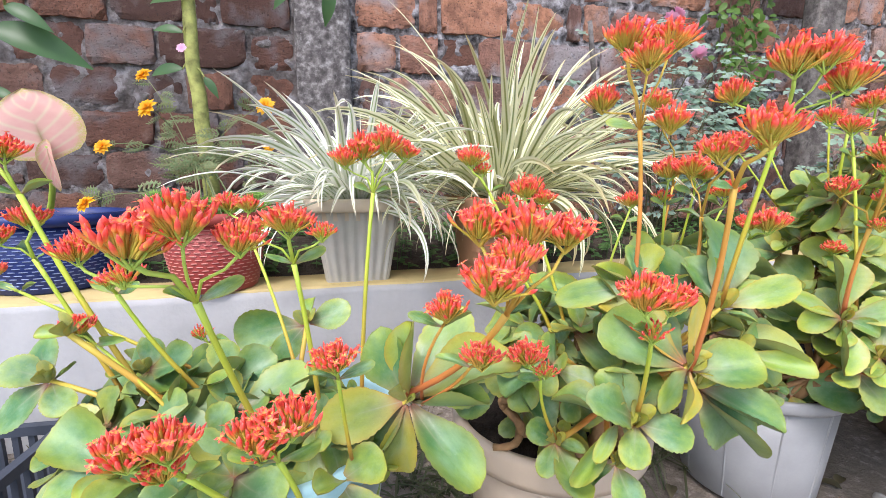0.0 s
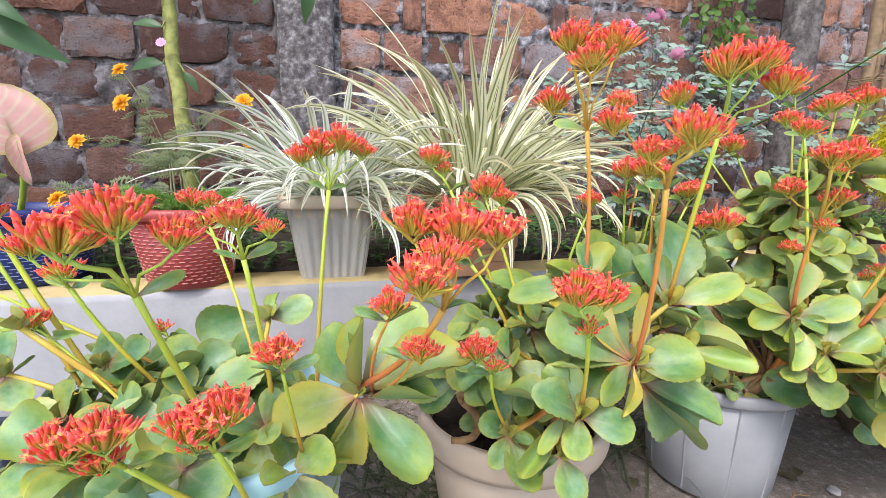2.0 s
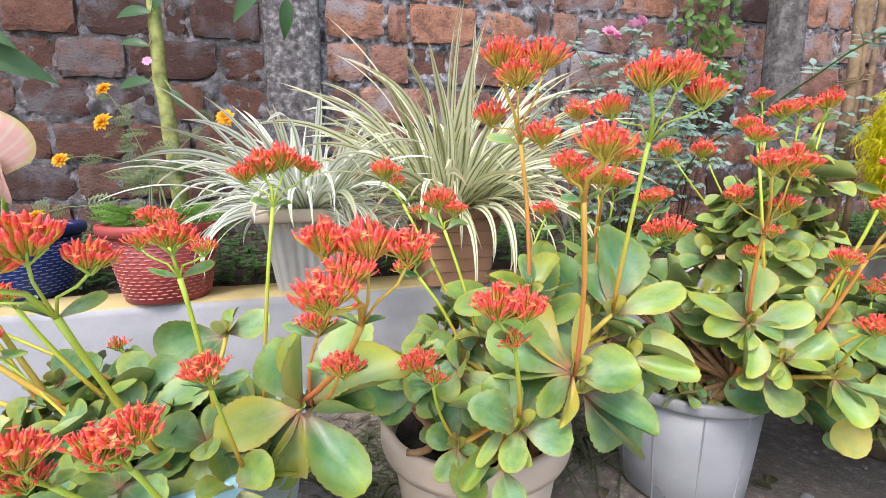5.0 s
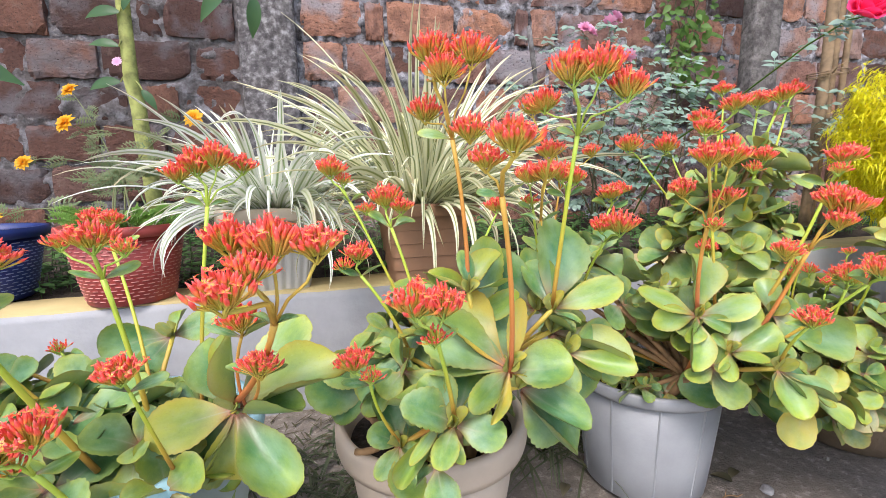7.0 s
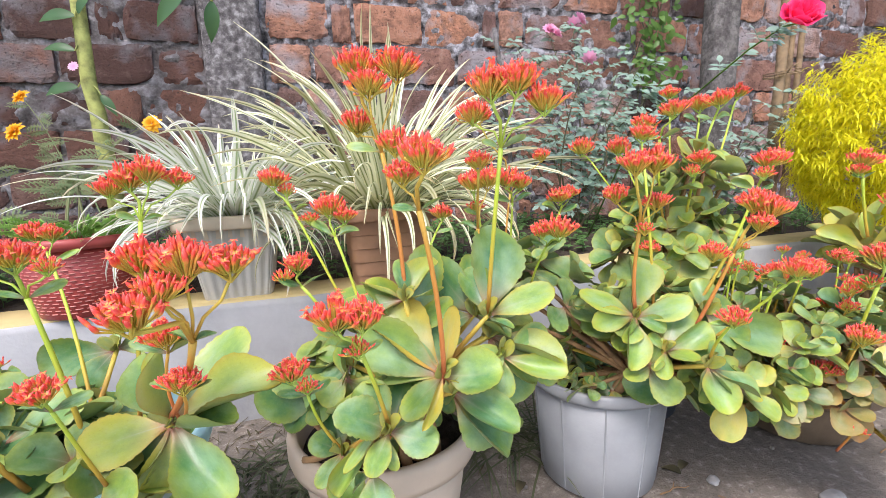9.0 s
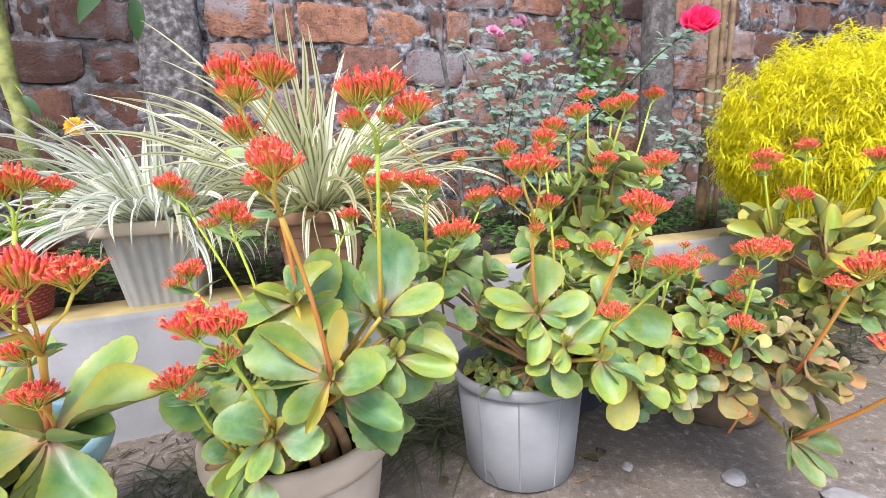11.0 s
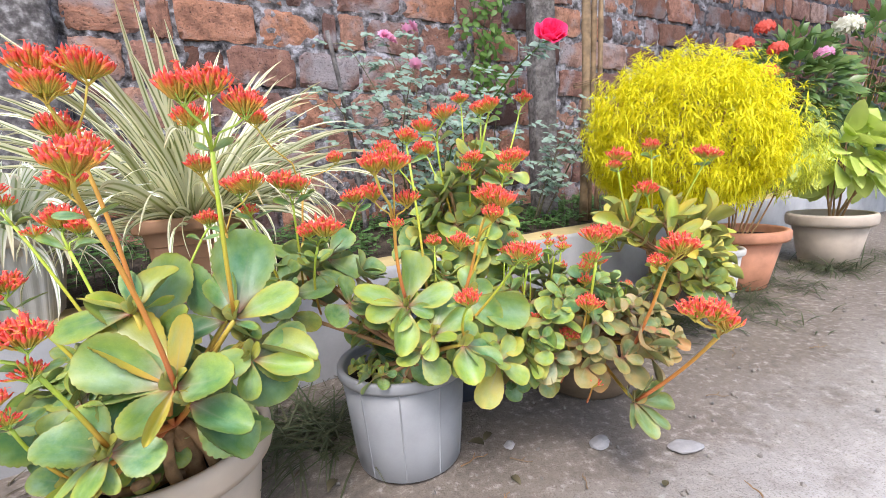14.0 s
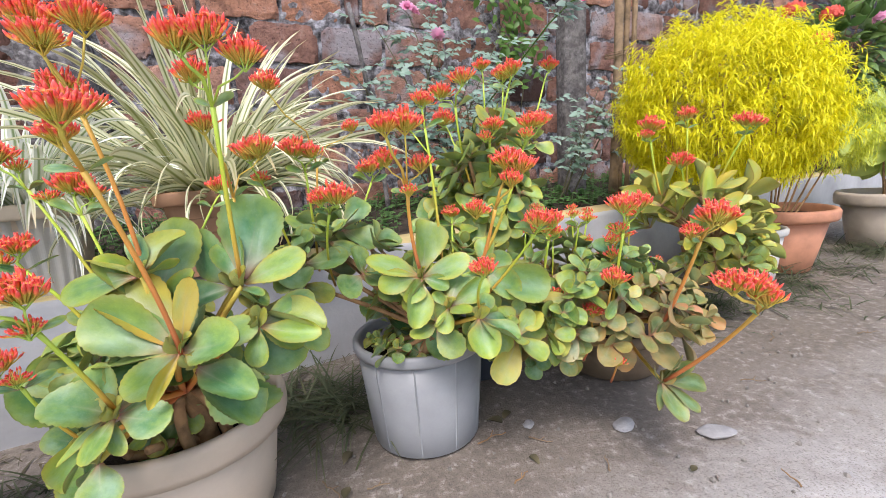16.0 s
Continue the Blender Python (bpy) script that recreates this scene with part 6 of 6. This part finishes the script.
pole("dry brown bamboo pole stuck in the bed", (1.529, 1.045, 0.24), (1.546, 1.045, 1.42), 0.015, 0.014, 1)
pole("thin dry bamboo cane tied beside a pole", (1.572, 1.072, 0.24), (1.606, 1.072, 1.42), 0.010, 0.009, 2)
pole("thin dry bamboo cane tied beside a pole", (1.594, 1.055, 0.24), (1.618, 1.055, 1.42), 0.009, 0.008, 3)
pole("gray wooden stake among the roses", (0.740, 1.155, 0.26), (0.673, 1.135, 0.894), 0.008, 0.007, 4, "post")


def twine(x, y, z, seed):
    r = random.Random(seed)
    b = Build()
    for k in range(3):
        pts = [(x + 0.058 * math.cos(a), y + 0.036 * math.sin(a), z + 0.006 * k + r.uniform(-0.002, 0.002) + 0.008 * math.cos(a)) for a in [2 * math.pi * i / 14 for i in range(15)]]
        b.tube(pts, 0.0015, 5)
    b.tube([(x - 0.02, y - 0.037, z), (x - 0.03, y - 0.06, z + 0.012), (x - 0.015, y - 0.07, z + 0.024)], 0.0016, 5)
    tagged(new("twine_tie", b.done("twine_tie", M["bamboo"])), "pale twine tied round the bamboo poles", "twine", "twine ties")


twine(1.566, 1.057, 0.725, 1)


# ---- golden bush, pale leaves and the shrub beyond ----
def needle_bush(at, centre, radii, tufts, m, label, seed, length=0.036, wide=0.0032, shoots=16, stout=1.0):
    r = random.Random(seed)
    at = Vector(at)
    nb = empty("golden_bush", at, label, "bush", "needle-leaved bushes")
    b = Build()

    def tuft(p, ax, n, k1):
        """A shoot tip: thin leaves that rise, spread and hang over."""
        x = ax.orthogonal().normalized()
        z = ax.cross(x)
        a0 = r.uniform(0, 6.28)
        for j in range(n):
            a = a0 + j * 2.39996 + r.uniform(-0.3, 0.3)
            d = (x * math.cos(a) + z * math.sin(a)) * r.uniform(0.7, 1.2) + ax * r.uniform(0.3, 0.9) + Vector((0, 0, 0.15))
            b.blade(p + ax * r.uniform(-0.006, 0.006), d, Vector((0, 0, 1)) + ax * 0.3, length * k1 * r.uniform(0.6, 1.3), wide * r.uniform(0.7, 1.2), r.uniform(0.3, 1.9), 4, 0.1, 0.55)

    # shoots over a lumpy dome, those above shading those below
    sprays = tufts // 6
    for i in range(sprays):
        y = 1 - 1.86 * (i + 0.5) / sprays
        q = math.sqrt(max(0.0, 1 - y * y))
        th = i * 2.39996 + r.uniform(-0.3, 0.3)
        out = Vector((q * math.cos(th), q * math.sin(th), y))
        lump = 1.0 + 0.17 * noise.noise(out * 2.2 + Vector((seed, 0, 0))) + 0.10 * noise.noise(out * 6.0 + Vector((0, seed, 0)))
        c = Vector(centre) - at + Vector([out[k] * radii[k] for k in range(3)]) * lump
        grow = (out * 0.8 + Vector((r.uniform(-0.35, 0.35), r.uniform(-0.35, 0.35), 0.75))).normalized()
        reach = r.uniform(0.015, 0.05) if r.random() < 0.8 else r.uniform(0.05, 0.075)
        for k in range(6):
            u = k / 5
            tuft(c - grow * 0.02 + grow * (reach + 0.02) * u + Vector((r.gauss(0, 0.012), r.gauss(0, 0.012), r.gauss(0, 0.01))) * (1 - u), grow, 5 + 4 * (k == 5), 0.75 + 0.3 * math.sin(3.0 * u))
    part("foliage", b.done("needle_foliage", m), nb)
    s = Build()
    for k in range(shoots):
        a = k * 0.786
        top = Vector(centre) - at + Vector((math.cos(a) * radii[0] * 0.6, math.sin(a) * radii[1] * 0.6, radii[2] * r.uniform(-0.2, 0.4)))
        s.tube(bent((0.02 * math.cos(a), 0.02 * math.sin(a), -0.02), top, (0, 0, -0.03), 5), [stout * q for q in (0.008, 0.007, 0.006, 0.005, 0.004, 0.003)], 5)
    part("branch_framework", s.done("branches", M["wood"]), nb)


round_pot("flower_pot", (1.935, 0.745, 0), 0.084, 0.128, 0.200, M["orange_plastic"], "orange terracotta bowl pot with a rolled lip", 0.035, 0.014)
needle_bush((1.600, 0.731, 0.0), (1.586, 0.665, 0.486), (0.235, 0.21, 0.195), 6300, M["gold"], "bushy golden-yellow shrub with fine drooping leaves", 5, 0.034, 0.0035)
needle_bush((1.923, 0.746, 0.164), (2.050, 0.761, 0.428), (0.16, 0.15, 0.13), 1000, M["lime_fine"], "paler lime shrub with fine drooping leaves", 6, shoots=7, stout=0.5)
round_pot("flower_pot", (2.515, 0.81, 0), 0.090, 0.130, 0.200, M["dusty_plastic"], "large dusty cream plastic pot with a banded lip", 0.045, 0.012)


def lay_heart(b, root, way, normal, length, width, cup):
    """Adds one heart-shaped leaf with its own bend to a mesh in the making."""
    h = heart_leaf(8, cup)
    d, n = Vector(way).normalized(), Vector(normal)
    n = (n - d * n.dot(d)).normalized()
    m = Matrix((d.cross(n) * length * width, d * length, n * length)).transposed()
    k = len(b.v)
    b.v += [tuple(m @ Vector(v) + Vector(root)) for v in h.v]
    b.f += [tuple(k + i for i in q) for q in h.f]
    b.t += h.t


def leafy(name, at, label, category, leaves, m, seed, size, centre, radii, width=0.5, hearts=False, shape=0.7, curl=0.6, every=9, bark="wood"):
    r = random.Random(seed)
    at = Vector(at)
    e = empty(name, at, label, category)
    b, s = Build(), Build()
    for i in range(leaves):
        out = Vector((r.gauss(0, 1), r.gauss(0, 1), r.gauss(0, 1))).normalized()
        p = Vector(centre) - at + Vector([out[k] * radii[k] * r.uniform(0.55, 1.0) for k in range(3)])
        d = out + Vector((r.uniform(-0.5, 0.5), -0.3, r.uniform(-0.4, 0.3)))
        L = size * r.uniform(0.65, 1.2)
        face = Vector((r.uniform(-0.5, 0.5), -0.7, r.uniform(0.3, 1.0)))
        if hearts:
            lay_heart(b, p, d + Vector((0, 0, -0.5)), face, L, width, r.uniform(0.1, 0.7))
        else:
            b.blade(p, d, face, L, L * width * r.uniform(0.8, 1.2), curl * r.uniform(0.3, 1.8), 6, r.uniform(0.1, 0.5), shape)
        if i % every == 0:
            s.tube(bent((r.uniform(-0.02, 0.02), r.uniform(-0.02, 0.02), -0.02), p, (r.uniform(-0.03, 0.03), 0, 0.03), 5), [0.0045, 0.004, 0.003, 0.0025, 0.002, 0.0014], 5)
    part("foliage", b.done("foliage", m), e)
    part("stem_framework", s.done("stems", M[bark]), e)
    return e


leafy("pale_leaf_plant", (2.515, 0.805, 0.173), "potted plant with broad pale lime leaves", "foliage plant", 100, M["pale_leaf"], 4, 0.088, (2.640, 0.825, 0.405), (0.25, 0.16, 0.13), 1.0, True, every=16)
ix = leafy("ixora_shrub", (3.104, 1.481, 0.259), "dark-leaved shrub with red-orange flower clusters", "shrub", 760, M["ixora_leaf"], 6, 0.078, (3.10, 1.360, 0.740), (0.52, 0.17, 0.33), 0.5, every=28)
leafy("ixora_shrub", (4.004, 1.562, 0.245), "dense dark shrub at the end of the bed", "shrub", 420, M["ixora_leaf"], 8, 0.13, (4.068, 1.426, 0.825), (0.6, 0.3, 0.6), 0.5)


def ball_of_flowers(plant, at, size, m, seed, label, n=34):
    r = random.Random(seed)
    b = Build()
    for i in range(n):
        y = 1 - 1.2 * (i + 0.5) / n
        q = math.sqrt(max(0, 1 - y * y))
        d = Vector((q * math.cos(i * 2.4), q * math.sin(i * 2.4), y * 0.7))
        c = d * size * 0.42
        x = d.orthogonal().normalized()
        z = d.cross(x)
        for k in range(4):
            a = k * math.pi / 2 + r.random()
            b.blade(c, x * math.cos(a) + z * math.sin(a) + d * 0.3, d, size * 0.22, size * 0.13, 0.3, 2, 0, 0.7)
        b.tube([Vector((0, 0, -size * 0.2)), c], size * 0.012, 3, cap=False)
    ob = part("blossom", b.done("blossom", m), plant, label)
    ob.location = Vector(at) - plant.location


for i, p in enumerate(((2.668, 1.22, 1.017), (2.760, 1.22, 0.928), (3.092, 1.22, 0.917), (2.712, 1.22, 0.823), (2.538, 1.22, 0.940))):
    ball_of_flowers(ix, p, 0.092, M["ixora"] if i != 2 else M["rose_pink"], i, "red-orange domed flower cluster" if i != 2 else "coral pink domed flower cluster")
ball_of_flowers(ix, (3.252, 1.22, 1.050), 0.14, M["white_petal"], 11, "loose cream white flower cluster")

# ---- weeds, grass and stones ----
def weeds():
    r = random.Random(2)
    b = Build()
    for i in range(1500):
        x = r.uniform(-1.1, 2.6)
        y = r.uniform(kerb_y(x) + 0.12, wall_y(x) - 0.03)
        p = Vector((x, y, bed_z(x, y)))
        h = r.uniform(0.01, 0.055)
        b.tube([p, p + Vector((0, 0, h))], 0.0008, 3, cap=False)
        for k in range(5):
            a = r.uniform(0, 6.28)
            b.blade(p + Vector((0, 0, h * r.uniform(0.4, 1))), (math.cos(a), math.sin(a), r.uniform(-0.1, 0.5)), (0, -0.3, 1), r.uniform(0.012, 0.028), r.uniform(0.008, 0.016), 0.4, 2, 0.1, 0.7)
    tagged(new("bed_weeds", b.done("bed_weeds", M["weed"])), "small dark green weeds covering the bed", "weeds", kind="stuff")


weeds()


def grass_tuft(at, n, length, spread, seed, label="wiry tuft of half-dry grass on the ground"):
    r = random.Random(seed)
    b = Build()
    for i in range(n):
        a = r.uniform(0, 6.28)
        p = Vector((r.gauss(0, spread), r.gauss(0, spread), 0))
        b.blade(p, (math.cos(a), math.sin(a), r.uniform(0.15, 1.0)), (0, 0, 1), length * r.uniform(0.5, 1.3), 0.0034, r.uniform(0.4, 1.6), 5, 0.2, 0.6)
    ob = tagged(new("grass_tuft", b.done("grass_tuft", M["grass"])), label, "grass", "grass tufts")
    ob.location = at


for i, (p, n, L, s) in enumerate((((0.20, 0.30, 0), 120, 0.055, 0.03), ((0.54, 0.43, 0), 130, 0.17, 0.035), ((0.485, 0.46, 0), 110, 0.14, 0.04), ((0.43, 0.50, 0), 80, 0.12, 0.035), ((0.12, 0.36, 0), 110, 0.07, 0.04), ((0.25, 0.36, 0), 90, 0.07, 0.035), ((0.18, 0.42, 0), 40, 0.05, 0.03), ((1.33, 0.49, 0), 120, 0.07, 0.04), ((1.455, 0.585, 0), 240, 0.085, 0.035), ((1.80, 0.69, 0), 120, 0.12, 0.04), ((2.06, 0.66, 0), 120, 0.10, 0.06), ((2.35, 0.78, 0), 150, 0.12, 0.06), ((1.62, 0.56, 0), 120, 0.10, 0.05), ((2.75, 0.72, 0), 120, 0.13, 0.08), ((1.75, 0.50, 0), 40, 0.09, 0.07), ((2.40, 0.70, 0), 110, 0.20, 0.03), ((1.83, 0.60, 0), 60, 0.15, 0.03))):
    grass_tuft(p, n, L, s, i)


def litter():
    r = random.Random(31)
    b = Build()
    for i in range(1500):
        x = r.uniform(-0.7, 2.6)
        y = kerb_y(x) - abs(r.gauss(0, 0.10)) - 0.012
        if y < -0.05:
            continue
        a = r.uniform(0, 6.28)
        b.blade((x, y, 0.004), (math.cos(a), math.sin(a), r.uniform(-0.02, 0.25)), (0, 0, 1), r.uniform(0.012, 0.06), r.uniform(0.001, 0.004), r.uniform(-0.2, 0.6), 3, 0.2, 0.6)
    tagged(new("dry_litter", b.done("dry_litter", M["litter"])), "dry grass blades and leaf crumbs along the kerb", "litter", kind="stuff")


litter()


def stone(at, size, seed, label):
    r = random.Random(seed)
    bm = bmesh.new()
    bmesh.ops.create_icosphere(bm, subdivisions=3, radius=1.0)
    for v in bm.verts:
        k = 1 + 0.25 * noise.noise(v.co * 1.3 + Vector((seed, 0, 0))) + 0.06 * noise.noise(v.co * 5)
        v.co = Vector((v.co.x * size[0], v.co.y * size[1], max(v.co.z, -0.3) * size[2])) * k
    me = bpy.data.meshes.new("stone")
    bm.to_mesh(me)
    me.materials.append(M["stone"])
    ob = tagged(new("stone", me), label, "stone", "loose stones")
    ob.location, ob.rotation_euler = at, (0, 0, r.uniform(0, 3))


stone((0.935, 0.213, 0.003), (0.020, 0.013, 0.006), 1, "flat gray-white stone on the earth")
stone((1.047, 0.152, 0.003), (0.026, 0.016, 0.007), 2, "flat gray-white stone on the earth")
stone((0.802, 0.267, 0.003), (0.011, 0.008, 0.005), 3, "flat gray stone by a pot")


def twig(at, length, turn, seed, m="bamboo", thick=0.0012):
    """A dry crooked twig with one short spur, lying on the earth."""
    r = random.Random(seed)
    b = Build()
    pts = [Vector((length * (k / 6 - 0.5), r.uniform(-0.06, 0.06) * length, thick + 0.002 + r.uniform(0, 0.002))) for k in range(7)]
    b.tube(pts, [thick * (1.1 - 0.6 * k / 6) for k in range(7)], 5)
    b.tube([pts[3], pts[3] + Vector((0.16 * length, 0.12 * length, 0.004))], [thick * 0.7, thick * 0.4], 4)
    ob = tagged(new("twig", b.done("twig", M[m])), "thin dry twig lying on the earth", "twig", "fallen twigs")
    ob.location, ob.rotation_euler = at, (0, 0, radians(turn))


for i, (x, y, L, turn) in enumerate(((0.735, 0.255, 0.050, 12), (0.80, 0.225, 0.035, -40), (0.86, 0.15, 0.030, 70), (0.74, 0.165, 0.028, 30), (0.50, 0.23, 0.045, -60), (0.495, 0.19, 0.035, 25), (1.12, 0.30, 0.055, 15), (1.22, 0.24, 0.040, -25), (1.42, 0.36, 0.060, 35), (1.05, 0.05, 0.030, 80), (0.56, 0.215, 0.030, 5), (1.60, 0.30, 0.045, -10))):
    twig((x, y, 0), L, turn, 60 + i, "bamboo" if i % 3 else "wood")


def fallen_leaf(at, size, turn, seed):
    r = random.Random(seed)
    b = Build()
    b.blade((0, 0, 0.003), (0, 1, 0.25), (0, 0, 1), size, size * 0.55, r.uniform(0.4, 1.2), 5, r.uniform(0.2, 0.7), 0.75)
    ob = tagged(new("fallen_leaf", b.done("fallen_leaf", M["litter"])), "curled dry brown leaf on the earth", "leaf", "fallen leaves")
    ob.location, ob.rotation_euler = at, (0, 0, radians(turn))


for i, (x, y, size, turn) in enumerate(((0.765, 0.285, 0.030, 40), (0.79, 0.31, 0.024, 120), (0.515, 0.21, 0.022, -20), (0.77, 0.20, 0.020, 200), (1.17, 0.33, 0.028, 80), (0.53, 0.30, 0.026, 150), (1.50, 0.47, 0.03, 10), (0.95, 0.10, 0.016, 300))):
    fallen_leaf((x, y, 0), size, turn, 80 + i)


def grit():
    r = random.Random(9)
    b = Build()
    for i in range(1500):
        x, y = r.uniform(-0.3, 2.6), r.uniform(-0.1, 0.75)
        if y > kerb_y(x) - 0.02:
            continue
        s = 0.0006 + 0.0035 * r.random() ** 5
        p = Vector((x, y, s * 0.4))
        ring = [p + Vector((math.cos(a) * s * r.uniform(0.7, 1.3), math.sin(a) * s * r.uniform(0.7, 1.3), 0)) for a in (0, 1.26, 2.5, 3.8, 5.0)]
        n = len(b.v)
        b.v += [tuple(q) for q in ring] + [tuple(p + Vector((0, 0, s * 0.8)))] + [tuple(q - Vector((0, 0, s))) for q in ring]
        b.t += [(0, 0, 0)] * 11
        for k in range(5):
            b.f += [(n + k, n + (k + 1) % 5, n + 5), (n + 6 + k, n + 6 + (k + 1) % 5, n + (k + 1) % 5, n + k)]
    tagged(new("grit", b.done("grit", M["grit"], False)), "scattered grit and crumbs on the earth", "gravel", kind="stuff")


grit()


def crate():
    c = empty("plastic_crate", (-0.455, 0.25, 0), "dark blue-gray slatted plastic crate", "crate")
    c.rotation_euler[2] = radians(8)
    for name, lo, hi in (("base", (-0.13, -0.1, 0.002), (0.13, 0.1, 0.010)), ("rim", (-0.135, -0.105, 0.062), (0.135, -0.092, 0.076)), ("rim", (-0.135, 0.092, 0.062), (0.135, 0.105, 0.076)), ("rim", (-0.135, -0.092, 0.062), (-0.122, 0.092, 0.076)), ("rim", (0.122, -0.092, 0.062), (0.135, 0.092, 0.076))):
        b = Build()
        box(b, lo, hi)
        part(name, b.done(name, M["dark_plastic"], False), c)
    b = Build()
    box(b, (-0.004, -0.003, 0), (0.004, 0.003, 0.052))
    slat = b.done("slat", M["dark_plastic"], False)
    for k in range(13):
        for y in (-0.099, 0.099):
            ob = part("slat", slat, c)
            ob.location = (-0.125 + 0.25 * k / 12, y, 0.010)
    for k in range(9):
        for x in (-0.128, 0.128):
            ob = part("slat", slat, c)
            ob.location = (x, -0.085 + 0.17 * k / 8, 0.010)


crate()

# ---- bricks of the wall ----
lay_bricks()
